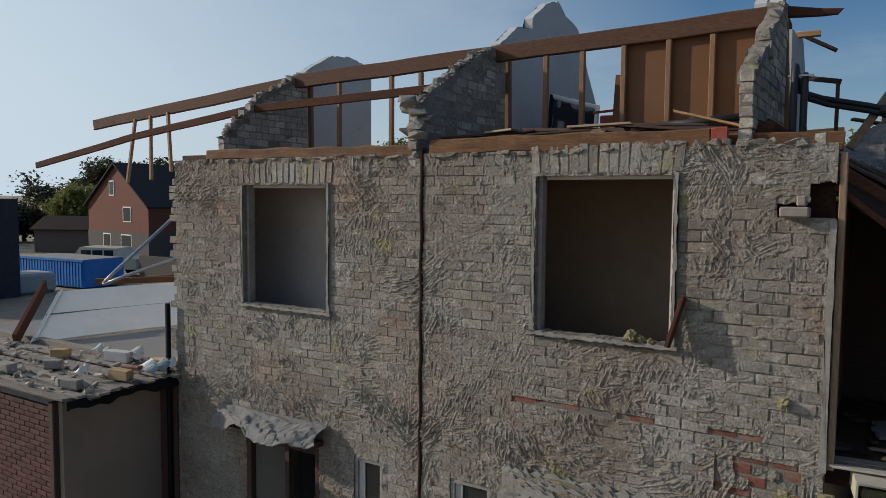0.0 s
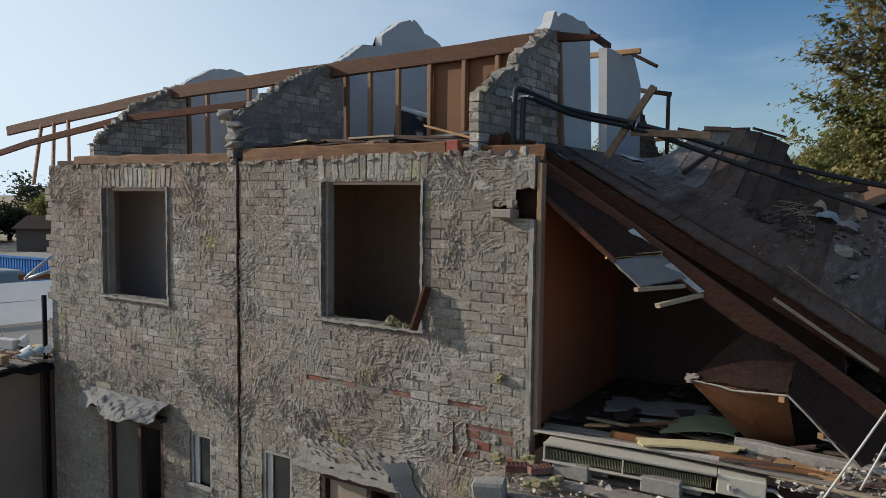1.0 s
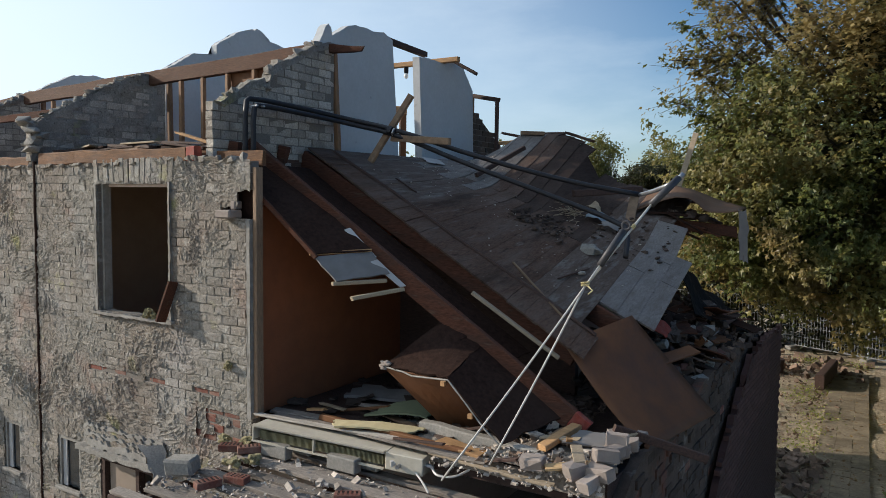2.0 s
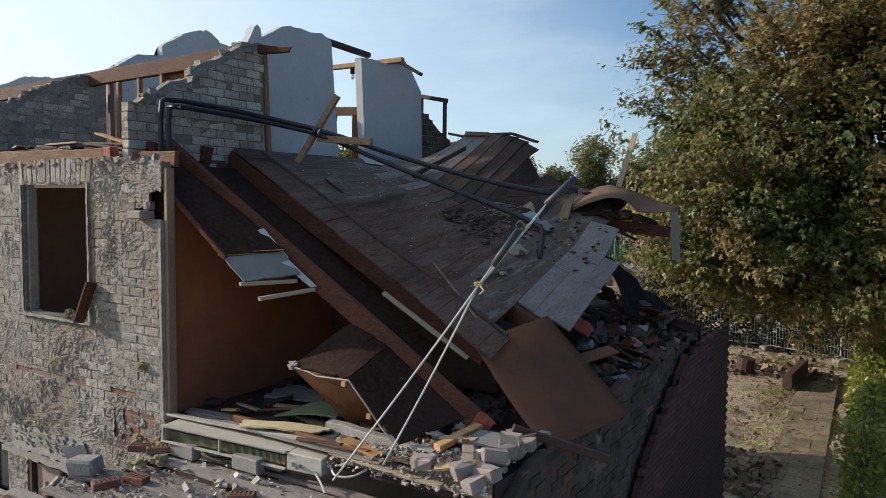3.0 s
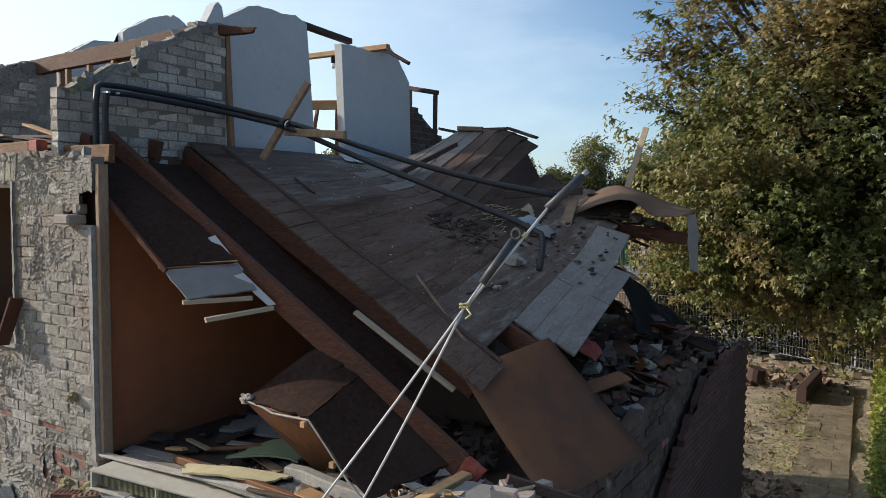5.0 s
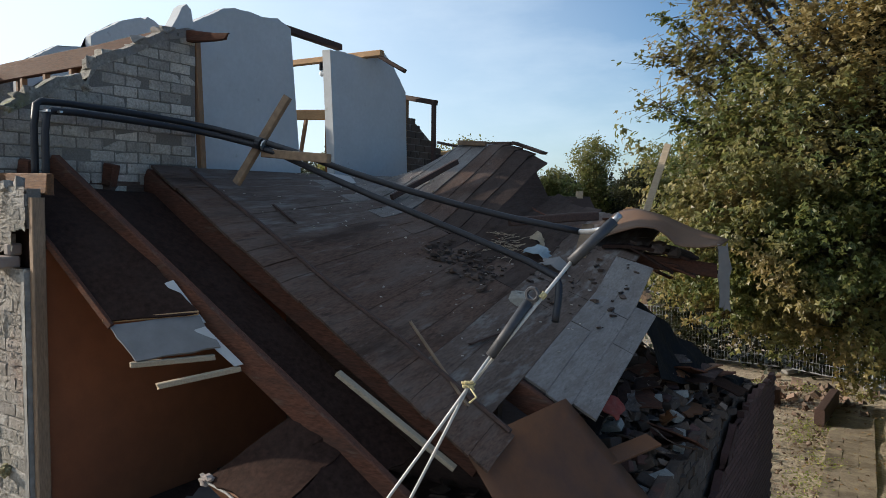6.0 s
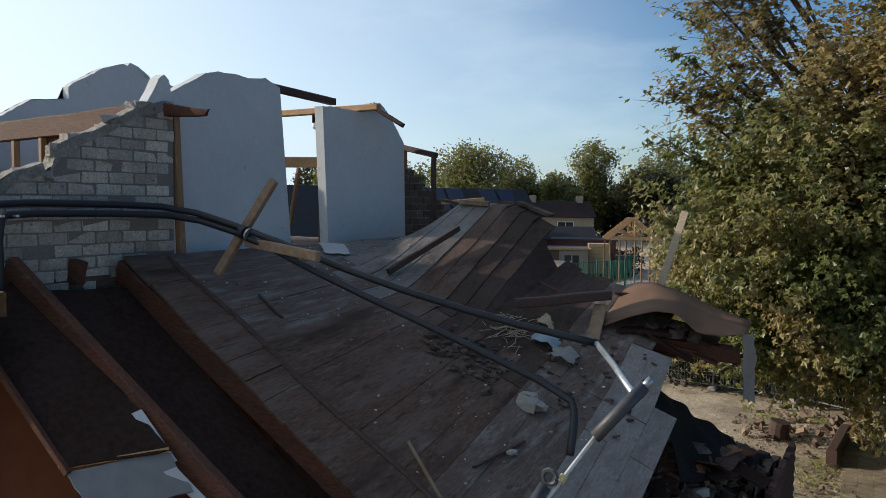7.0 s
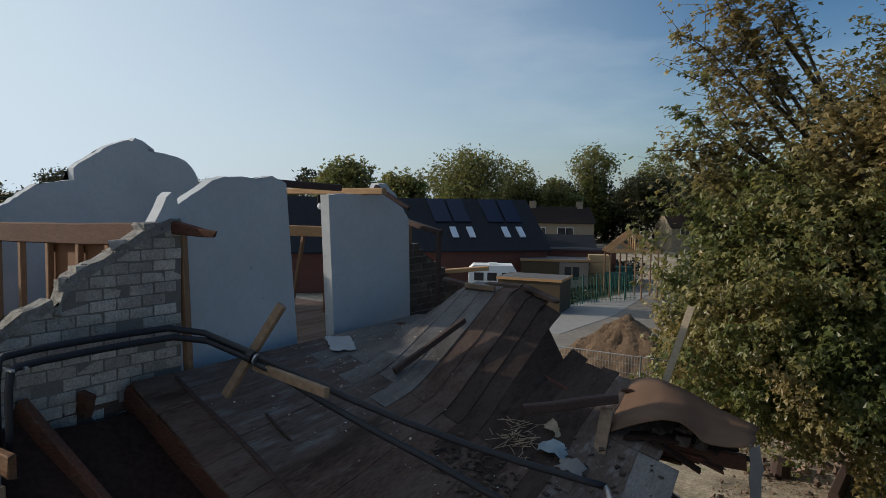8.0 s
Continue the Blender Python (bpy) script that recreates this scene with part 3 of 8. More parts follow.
M_DARKBOARD = material("darker_floorboard", (0.046, 0.030, 0.024), rough=0.8, spec=0.12, grain=10, grain_amount=0.4, stretch=(7, 1, 7), stain=(0.072, 0.052, 0.043), stain_scale=1.1, stain_amount=0.7, spots=(((0.02, 0.015, 0.012), 1.6, 0.55, 0.70, 0.7),), vary=0.1, bump=0.4, bump_scale=30)
M_PALELATH = material("whitewashed_lath", (0.46, 0.42, 0.37), rough=0.8, grain=10, grain_amount=0.2, stretch=(1, 6, 6), stain=(0.28, 0.23, 0.18), stain_scale=4, stain_amount=0.6, bump=0.3, bump_scale=30)
M_PALEJOINT = material("pale_mortar", (0.21, 0.185, 0.165), grain=80, bump=0.5)
M_DIMDOOR = material("grey_door_paint", (0.085, 0.078, 0.072), rough=0.6, grain=6, grain_amount=0.1, stain=(0.055, 0.05, 0.045), stain_scale=2, bump=0.1)
M_POST = material("tan_post", (0.27, 0.18, 0.115), rough=0.75, grain=16, grain_amount=0.3, stretch=(6, 6, 1), stain=(0.17, 0.105, 0.065), stain_scale=2, bump=0.3, bump_scale=30)
M_GRASS = material("shaded_grass", (0.05, 0.062, 0.025), rough=0.95, grain=6, grain_amount=0.4, stain=(0.085, 0.075, 0.045), stain_scale=0.6, bump=0.8, bump_scale=12, bump_depth=0.04)
M_NAVY = material("dark_blue_brick", (0.035, 0.033, 0.045), rough=0.7, grain=6, bump=0.2)
M_PLATE = material("streaked_orange_timber", (0.18, 0.088, 0.042), rough=0.7, spec=0.2, grain=14, grain_amount=0.45, stretch=(1, 7, 7), stain=(0.075, 0.04, 0.025), stain_scale=2.2, stain_amount=0.85, bump=0.5, bump_scale=24)
M_DIMROOM = material("dim_brown_room", (0.50, 0.36, 0.25), rough=0.9, grain=6, grain_amount=0.08, stain=(0.40, 0.28, 0.19), stain_scale=1, bump=0.1)

# ---- ground ----
def ground_height(x, y):
    near = np.exp(-(((x - 3.5) / 6) ** 2 + ((y - 13) / 10) ** 2))
    return near * (0.05 * soft_noise(x, y, 0.9, 3) + 0.03 * soft_noise(x, y, 0.35, 4)) - 0.03


gx = np.concatenate([[-1500, -600, -250, -110, -60], np.arange(-40, -6, 2.0), np.arange(-6, 14, 0.22), np.arange(14, 60, 3.0), [90, 180, 500, 1500]])
gy = np.concatenate([[-1500, -500, -150, -50, -20], np.arange(-12, 4, 2.0), np.arange(4, 30, 0.22), np.arange(30, 80, 3.0), [110, 180, 400, 900, 2000]])
GX, GY = np.meshgrid(gx, gy, indexing="ij")
gv = np.stack([GX, GY, ground_height(GX, GY)], -1).reshape(-1, 3)
ni, nj = GX.shape
idx = np.arange(ni * nj).reshape(ni, nj)
gf = np.stack([idx[:-1, :-1], idx[1:, :-1], idx[1:, 1:], idx[:-1, 1:]], -1).reshape(-1, 4)
tagged(raw_mesh("ground", gv, gf, M_SOIL, smooth=True), "bare sandy soil with weeds and litter", "ground", kind="structure")

# ---- the row of houses: floors, party walls, front wall ----
Z1, Z2 = 2.76, 5.30          # first floor, attic floor
LEFT = -7.45                 # left end of the front wall
END = 3.45                   # inner leaf of the end wall
BACK = 7.70                  # rear of the house
UPPER = 6.40                 # unseen rear of the storeys above, drawn in so sun reaches the soil
OPENINGS = [(-6.22, -4.92, 3.52, 4.92), (-2.42, -1.18, 3.58, 5.00), (-6.20, -5.04, 0.0, 1.95), (-4.54, -4.16, 1.33, 1.97), (-3.31, -2.86, 1.36, 1.99), (-2.45, -1.46, 0.0, 1.93)]


def in_opening(x, z, grow=0.0):
    hit = np.zeros(np.broadcast(x, z).shape, bool)
    for x0, x1, z0, z1 in OPENINGS:
        hit |= (x > x0 - grow) & (x < x1 + grow) & (z > z0 - grow) & (z < z1 + grow)
    return hit


def cut_wall(bm, x0, x1, z0, z1, y0, y1, holes):
    """A wall as boxes round its rectangular openings."""
    xs = sorted({x0, x1, *[h[0] for h in holes], *[h[1] for h in holes]})
    for a, b in zip(xs, xs[1:]):
        mid = (a + b) / 2
        cuts = sorted((h[2], h[3]) for h in holes if h[0] < mid < h[1])
        low = z0
        for c0, c1 in cuts:
            if c0 > low + 1e-6:
                box(bm, a, b, y0, y1, low, c0)
            low = c1
        if low < z1 - 1e-6:
            box(bm, a, b, y0, y1, low, z1)
    bmesh.ops.remove_doubles(bm, verts=bm.verts, dist=1e-5)
    return bm


CORNER_HOLE = (-0.43, 0.0, 4.665, 4.95)
front = thing("wall_front", (-3.7, 0.05, 0), "grey brick inner leaf smeared with old mortar, outer bricks stripped away", "wall", kind="structure")
part("backing", cut_wall(bmesh.new(), LEFT, 0.0, 0.0, 5.22, 0.015, 0.11, OPENINGS + [CORNER_HOLE]), M_JOINT, front)

# first floor takes a dark colour that holds the deep room's shade
solid("floor_first", prism(bmesh.new(), [(LEFT, 0.112), (-0.02, 0.112), (-0.02, 0.30), (END - 0.002, 0.30), (END - 0.002, BACK), (LEFT, BACK)], "z", Z1 - 0.2, Z1), M_DARKWOOD, "dusty first floor coloured dark for the shade of the room", "floor", kind="structure")
solid("floor_attic", boxed(LEFT, -0.62, 0.12, UPPER, Z2 - 0.14, Z2), M_FLOORBOARD, "worn boarded attic floor", "floor", kind="structure")
solid("floor_ground", boxed(LEFT, END + 0.1, 0.0, BACK, -0.1, 0.02), M_CONCRETE, "bare concrete ground floor", "floor", kind="structure")

# party walls below the attic, closing the rooms
for k, (a, b) in enumerate(((-0.70, -0.03), (-3.85, -3.55), (LEFT, LEFT + 0.1))):
    solid("wall_party_%d" % (k + 1), boxed(a, b, 0.115, BACK, 0.02, Z1 - 0.2), M_ROOM, "plastered party wall on the ground floor", "wall", kind="structure")
    solid("wall_party_%d" % (k + 4), boxed(a, b - (0 if k else 0.04), 0.115 if k else 0.6, BACK if k == 0 else UPPER, Z1, Z2 - 0.14 if k else 4.80), M_DIMROOM if k < 2 else M_ROOM, "plastered party wall upstairs", "wall", kind="structure")
solid("wall_panelling", boxed(-0.068, -0.03, 0.14, BACK, Z1, 4.80), M_BROWNWALL, "brown wallboard on the opened party wall", "wall", kind="structure")
solid("wall_rear", prism(bmesh.new(), [(LEFT, 0), (END, 0), (END, 2.6), (2.6, 2.75), (1.4, 3.3), (0.2, 3.6), (-0.6, 4.4), (-0.7, Z1), (LEFT, Z1)], "y", BACK, BACK + 0.1), M_BRICK, "plain grey brick rear wall", "wall", kind="structure")
solid("wall_rear_upper", boxed(LEFT, -0.7, UPPER, UPPER + 0.1, Z1, Z2), M_BRICK, "unseen plain grey brick rear wall of the upper storey", "wall", kind="structure")
# partitions of the upstairs rooms
solid("wall_inner_1", boxed(LEFT + 0.1, -3.85, 1.0, 1.08, Z1, Z2 - 0.14), M_ROOM, "grey plastered partition behind the window", "wall", kind="structure")
solid("wall_inner_2", boxed(-3.55, -0.70, 1.9, 1.98, Z1, Z2 - 0.14), M_DIMROOM, "brown boarded partition in the dark room", "wall", kind="structure")
# back partition: brown board, with the gloom of the room put into its colour
solid("wall_inner_3", prism(bmesh.new(), [(-0.028, Z1), (2.3, Z1), (2.3, 3.75), (1.6, 4.1), (-0.028, 4.95)], "y", 2.50, 2.58), M_DARKWOOD, "brown boarded partition at the back, darkened for the room's shade", "wall", kind="structure")
solid("wall_inner_4", boxed(LEFT + 0.1, -0.7, 2.2, 2.28, 0.02, Z1 - 0.2), M_ROOM, "grey plastered partition on the ground floor", "wall", kind="structure")


# ---- gables on the attic floor ----
def gable(n, face, steps, white, door=None, shift=0.0):
    """A party wall above the attic floor: brick in front, plastered behind. face: its side towards the open bay."""
    wall = thing("wall_gable_%d" % n, (face, 1.0, Z2), "broken stepped gable of pale limestone bricks", "wall", kind="structure")
    top = [steps[0]] + steps[1:]
    outline = [(steps[0][0] + 0.03, Z2 - 0.14 if n > 1 else 4.7), (steps[-1][0] - 0.01, Z2 - 0.14 if n > 1 else 4.7)] + [(u, v - 0.05) for u, v in reversed(steps)]
    part("core", prism(bmesh.new(), outline, "x", face - 0.095, face - (0.001 if n == 2 else 0.007)), M_SMEAR if n == 2 else M_JOINT, wall)
    z, row = Z2 - 0.26, 0
    while z < 7:
        y = steps[0][0] - (0.112 if row % 2 else 0.0)
        while y < steps[-1][0] - 0.03:
            a, b = max(y, steps[0][0]), min(y + 0.214, steps[-1][0] - 0.005)
            top_here = np.interp((a + b) / 2, [s[0] for s in steps], [s[1] for s in steps])
            if b - a > 0.06 and z + 0.03 < top_here and random.random() > 0.025:
                lay_brick(wall, (face - 0.052 + random.uniform(-0.006, 0.006), (a + b) / 2, z), (0.105, round(b - a, 2) - 0.0, 0.081), M_WBRICK, random.randrange(3), turn=0.018)
            y += 0.224
        z += 0.0925
        row += 1
    edge = [(u, v) for u, v in steps[1:]]
    crest = rough_line([(u, v + 0.012) for u, v in edge], 0.08, 0.014)
    part("mortar_cap", prism(bmesh.new(), [(u, v - 0.07) for u, v in edge] + crest[::-1], "x", face - 0.135, face + 0.004), M_SMEAR, wall, "thin mortar capping")
    plaster = thing("wall_plaster_%d" % n, (face + shift, 3.8, Z2), "white plastered attic wall with a broken top", "wall", kind="structure")
    for piece, foot in white:
        top = rough_line(piece, 0.06, 0.011)
        outline = [(foot[0], Z2 - 0.1), (foot[1], Z2 - 0.1)] + top[::-1]
        part("plaster_panel", prism(bmesh.new(), outline, "x", face + shift - 0.12, face + shift), M_PLASTER, plaster)
    return wall


STEPS = [(0.09, 5.72), (0.16, 5.80), (0.44, 5.96), (0.60, 6.06), (0.79, 6.13), (0.85, 6.04), (0.88, 6.19), (0.95, 6.29), (1.10, 6.37), (1.30, 6.46), (1.55, 6.62), (1.85, 6.70), (1.93, 6.70)]
gable(1, -0.62, STEPS, [
    ([(2.02, 6.80), (2.22, 6.92), (2.45, 7.05), (2.60, 7.09), (2.82, 7.10), (2.97, 7.09), (3.08, 7.08), (3.20, 7.13), (3.28, 7.10), (3.41, 7.05)], (2.02, 3.60)),
    ([(4.07, 6.94), (4.34, 6.95), (4.76, 6.95), (4.93, 6.99), (5.00, 7.09), (5.12, 7.10), (5.34, 6.97), (5.50, 6.79), (5.64, 6.64)], (4.19, 5.71))], shift=-0.22)
gable(2, -3.75, [(0.0, 5.62), (0.1, 5.75), (0.34, 5.92), (0.7, 6.1), (1.04, 6.31), (1.5, 6.5), (1.93, 6.6)], [
    ([(2.05, 6.70), (2.55, 7.00), (2.78, 7.04), (2.99, 7.06), (3.00, 7.20), (3.06, 7.26), (3.27, 7.39), (3.45, 7.49), (3.72, 7.60), (3.90, 7.56), (4.05, 7.47), (4.36, 7.44), (4.60, 7.38), (4.76, 7.26), (4.86, 7.08), (5.10, 6.75), (5.50, 6.30)], (2.05, 5.50))], shift=-0.15)
gable(3, -6.95, [(0.36, 5.5), (0.5, 5.66), (0.75, 5.85), (1.04, 6.14), (1.4, 6.3), (1.76, 6.5), (1.93, 6.55)], [
    ([(1.98, 6.60), (2.20, 6.73), (2.58, 6.93), (3.00, 6.98), (3.36, 6.92), (3.56, 6.72)], (1.98, 3.56))], shift=-0.1)
solid("gable_chunk", prism(bmesh.new(), [(3.78, 7.57), (3.84, 7.63), (3.95, 7.60), (4.12, 7.50), (4.13, 7.47), (3.98, 7.50)], "x", -4.02, -3.91), M_PLASTER, "loose plastered chunk on top of the white wall", "rubble")

# ---- end wall of the row ----
endwall = thing("wall_end", (END + 0.1, 4, 0), "broken end wall with pale inner leaf and dark outer bricks", "wall", kind="structure")
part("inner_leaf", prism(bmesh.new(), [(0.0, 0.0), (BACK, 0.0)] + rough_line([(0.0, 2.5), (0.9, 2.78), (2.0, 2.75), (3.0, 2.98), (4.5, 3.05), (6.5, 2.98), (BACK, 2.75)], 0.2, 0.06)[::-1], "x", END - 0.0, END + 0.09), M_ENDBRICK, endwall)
part("outer_leaf", prism(bmesh.new(), [(1.3, 0.0), (BACK + 0.1, 0.0)] + rough_line([(1.3, 0.3), (2.6, 1.2), (3.8, 2.2), (5.2, 2.85), (6.5, 2.95), (BACK + 0.1, 2.82)], 0.16, 0.09)[::-1], "x", END + 0.14, END + 0.215), M_DARKBRICK, endwall)

# ---- roof timbers over the left houses ----
purlin = thing("roof_purlin", (-5, 1.7, 6.4), "long brown roof purlin bent at its free end", "roof beam")
part("beam", timber((-0.66, 1.70, 6.585), (-6.9, 1.70, 6.42), 0.08, 0.19, seg=12, wobble=0.006), M_PURLIN, purlin)
part("bent_end", timber((-6.86, 1.70, 6.42), (-11.75, 1.70, 6.02), 0.076, 0.17, seg=8, wobble=0.006, ragged=0.02), M_PURLIN, purlin)
lower = thing("lower_purlin", (-8, 0.9, 5.5), "thin sagging roof batten over the gables", "roof beam")
bm = bmesh.new()
for a, b in (((-4.1, 0.95, 6.03), (-7.05, 0.9, 5.95)), ((-7.05, 0.9, 5.95), (-9.5, 0.9, 5.68)), ((-9.5, 0.9, 5.68), (-12.2, 0.9, 5.28))):
    bar(bm, a, b, 0.05, 0.10, seg=3, wobble=0.004)
part("beam", bm, M_TIMBER, lower)

# wall plates along the top of the front wall
solid("plate_tip", timber((-0.79, 0.05, 5.305), (-0.91, 0.05, 5.30), 0.102, 0.152, ragged=0.01), M_REDPAINT, "red painted end of the wall plate", "wall plate")
solid("wall_plate", timber((-0.912, 0.05, 5.30), (-3.6, 0.05, 5.30), 0.1, 0.15, seg=14, wobble=0.010, ragged=0.012), M_PLATE, "weathered wooden wall plate on the front wall", "wall plate", at=(-1.8, 0.05, 5.22))
solid("wall_plate", timber((-3.8, 0.05, 5.27), (-6.85, 0.05, 5.29), 0.1, 0.12, seg=16, wobble=0.010, ragged=0.03), M_PLATE, "weathered wooden wall plate on the front wall", "wall plate", at=(-5.3, 0.05, 5.21))


# ---- trim on the front wall ----
def ragged_strip(x0, x1, z0, z1, y0, y1, step=0.06, amp=0.012):
    """A strip of torn render on the front wall, with an uneven outline."""
    bm = bmesh.new()
    up = (z1 - z0) > (x1 - x0)
    if up:
        n = max(2, int((z1 - z0) / step))
        pts = [(x0 + random.uniform(-amp, amp), z0 + (z1 - z0) * i / n) for i in range(n + 1)] + [(x1 + random.uniform(-amp, amp), z1 - (z1 - z0) * i / n) for i in range(n + 1)]
    else:
        n = max(2, int((x1 - x0) / step))
        pts = [(x0 + (x1 - x0) * i / n, z0 + random.uniform(-amp, amp)) for i in range(n + 1)] + [(x1 - (x1 - x0) * i / n, z1 + random.uniform(-amp, amp)) for i in range(n + 1)]
    return prism(bm, pts, "y", y0, y1)


def window_hole(n, x0, x1, z0, z1, label, depth=0.145, sill_out=0.05):
    w = thing("window_%d" % n, ((x0 + x1) / 2, 0, z0), label, "window", kind="structure")
    part("jamb", ragged_strip(x0 - 0.045, x0 - 0.006, z0, z1, -0.014, 0.11, step=0.03, amp=0.008), M_REVEAL, w, "pale torn render")
    part("jamb", ragged_strip(x1 + 0.003, x1 + 0.035, z0, z1 + 0.02, -0.026, 0.11, step=0.03, amp=0.008), M_REVEAL, w, "pale torn render")
    part("reveal", boxed(x0 - 0.02, x0 + 0.035, 0.05, depth, z0 + 0.004, z1), M_REVEAL, w)
    part("reveal", boxed(x1 - 0.045, x1 + 0.02, 0.112, depth, z0 + 0.004, z1), M_ROOM, w)
    part("head", boxed(x0 + 0.046, x1 - 0.046, 0.112, depth, z1 - 0.03, z1 + 0.02), M_ROOM, w)
    bm = ragged_strip(x0 - 0.06, x1 + 0.07, z0 - 0.032, z0, -sill_out, 0.14, step=0.028, amp=0.009)
    part("sill", bm, M_REVEAL, w, "chipped grey sill")
    return w


window_hole(1, *OPENINGS[0], "empty window opening with a pale left reveal")
window_hole(2, *OPENINGS[1], "empty window opening into a dark brown room")
for n, k in ((3, 3), (4, 4)):
    x0, x1, z0, z1 = OPENINGS[k]
    w = thing("window_%d" % n, ((x0 + x1) / 2, 0, z0), "small narrow window with a pale wooden frame", "window", kind="structure")
    part("frame", boxed(x0, x0 + 0.04, 0.01, 0.09, z0, z1), M_REVEAL, w)
    part("frame", boxed(x1 - 0.04, x1, 0.01, 0.09, z0, z1), M_REVEAL, w)
    part("reveal", boxed(x0 + 0.042, x0 + 0.12, 0.035, 0.052, z0, z1 - 0.05), M_WHITEBOARD, w, "cream side board")
    part("frame", boxed(x0 + 0.04, x1 - 0.04, 0.01, 0.09, z1 - 0.045, z1), M_REVEAL, w)
    part("sill", boxed(x0 - 0.03, x1 + 0.03, -0.04, 0.12, z0 - 0.04, z0, bevel=0.006), M_REVEAL, w)
    # dark sheet added for the shaded opening; the window itself has no glass
    part("pane", boxed(x0 + 0.04, x1 - 0.04, 0.055, 0.06, z0, z1 - 0.045), M_GLASS, w).visible_shadow = False
for n, k in ((1, 2), (2, 5)):
    x0, x1, z0, z1 = OPENINGS[k]
    d = thing("door_%d" % n, ((x0 + x1) / 2, 0, z0), "empty doorway with dark wooden frame", "doorway", kind="structure")
    part("frame", boxed(x0 + 0.0, x0 + 0.07, 0.0, 0.1, 0.03, z1), M_DARKWOOD, d)
    part("frame", boxed(x1 - 0.07, x1, 0.0, 0.1, 0.03, z1), M_DARKWOOD, d)
    part("frame", boxed(x0 + 0.07, x1 - 0.07, 0.0, 0.1, z1 - 0.08, z1), M_DARKWOOD, d)
    part("mullion", boxed(x0 + 0.62, x0 + 0.68, 0.01, 0.09, 0.03, z1 - 0.08), M_DARKWOOD, d)
    part("panel", boxed(x0 + 0.1, x0 + 0.60, 0.05, 0.08, 0.03, z1 - 0.1), M_DIMDOOR if n == 1 else M_BEIGE, d, "grey door panel")


def soldier_course(n, x0, x1, z0, z1, slant=0.10):
    """The lintel of upright bricks over a window, leaning outward from its middle."""
    w = thing("lintel_%d" % n, ((x0 + x1) / 2, 0, z0), "flat arch of upright grey bricks", "lintel", kind="structure")
    count = int((x1 - x0) / 0.088)
    for i in range(count):
        f = (i + 0.5) / count
        x = x0 + (x1 - x0) * f
        ob = new("brick", brick_mesh(M_BRICK, 0.078, 0.06, round(z1 - z0 - 0.02, 2), i % 3))
        ob.parent = w
        ob.location = Vector((x, 0.025 + random.uniform(-0.005, 0.004), (z0 + z1) / 2 + random.uniform(-0.012, 0.012))) - ORIGIN[w.name]
        ob.rotation_euler = (0, (f - 0.5) * 2 * slant, 0)


soldier_course(1, -6.30, -4.84, 4.93, 5.17)
soldier_course(2, -2.48, -1.10, 5.01, 5.28)

# torn canopies over the doors
can = thing("door_canopy", (-5.7, -0.15, 2.0), "crumpled grey bitumen canopy torn over the doorway", "canopy")


def canopy_place(x0, x1, z, out, seed):
    def place(u, v):
        x = x0 + (x1 - x0) * u
        droop = 0.10 * soft_noise(np.array(u * 3.0), np.array(v * 2.0), 0.35, seed) + 0.05 * math.sin(9 * u + seed)
        fold = float(0.026 * soft_noise(np.array(u * 3.0), np.array(v * 2.0), 0.16, seed + 1) + 0.010 * soft_noise(np.array(u * 3.0), np.array(v * 2.0), 0.06, seed + 2))
        return (x + 0.03 * math.sin(7 * v) + 0.4 * fold, -0.005 - out * v * (0.8 + 0.3 * math.sin(5 * u + seed)), z - 0.20 * v * v + 0.6 * float(droop) * v + fold * min(1, 3 * v))
    return place


part("sheet", sheet(bmesh.new(), canopy_place(-6.62, -4.92, 2.24, 0.34, 11), 64, 16, 0.012), M_BITUMEN, can, smooth=False)
part("ledge", boxed(-6.5, -4.98, -0.1, 0.0, 2.0, 2.06), M_DARKWOOD, can)
can = thing("door_canopy", (-1.9, -0.12, 2.0), "ragged concrete canopy stub over the doorway", "canopy")
for k in range(5):
    part("stub", ragged_strip(-2.72 + 0.05 * k, -1.30 - 0.04 * k, 1.99 + 0.01 * k, 2.25 - 0.035 * k, -0.03 - 0.022 * k, 0.0, step=0.035, amp=0.028), M_SMEAR if k % 2 else M_REVEAL, can)
part("soffit", ragged_strip(-2.70, -1.32, 1.97, 2.03, -0.16, 0.0), M_CONCRETE, can)
part("flap", quad_sheet((-1.55, -0.14, 2.22), (-1.25, -0.18, 1.92), (-1.12, -0.05, 1.88), (-1.3, -0.02, 2.24), torn=0.03), M_BITUMEN, can, "loose bitumen flap")

# dark strip standing for a shaded gap in the wall, and black pipe
solid("rain_pipe", tube(bmesh.new(), [(-3.68 + 0.008 * math.sin(3 * i), 0.006, 0.05 + i * 0.29) for i in range(19)], 0.024, 8), M_CEIL, "thin dark strip standing for the ragged gap in the front wall", "pipe", smooth=True)
solid("vent_pipe", tube(bmesh.new(), [(-7.56, -0.06, 0.0), (-7.56, -0.06, 3.40)], 0.035, 8), M_BLACK, "black vent pipe at the end of the front wall", "pipe", smooth=True)

# odd things on the wall
for at, size in (((-0.29, -0.03, 3.23), 0.085), ((-1.50, -0.03, 3.63), 0.11), ((-1.42, -0.02, 3.61), 0.07), ((-1.34, -0.02, 3.60), 0.06)):
    bm = bmesh.new()
    bmesh.ops.create_icosphere(bm, subdivisions=3, radius=size / 2)
    for v in bm.verts:
        v.co *= 1 + 0.6 * noise.noise(v.co * 45 + Vector(at) * 9)
        v.co += Vector(at)
    solid("foam_lump", bm, M_MOSS, "lump of yellowed insulation foam on the wall", "foam", group="foam lumps")
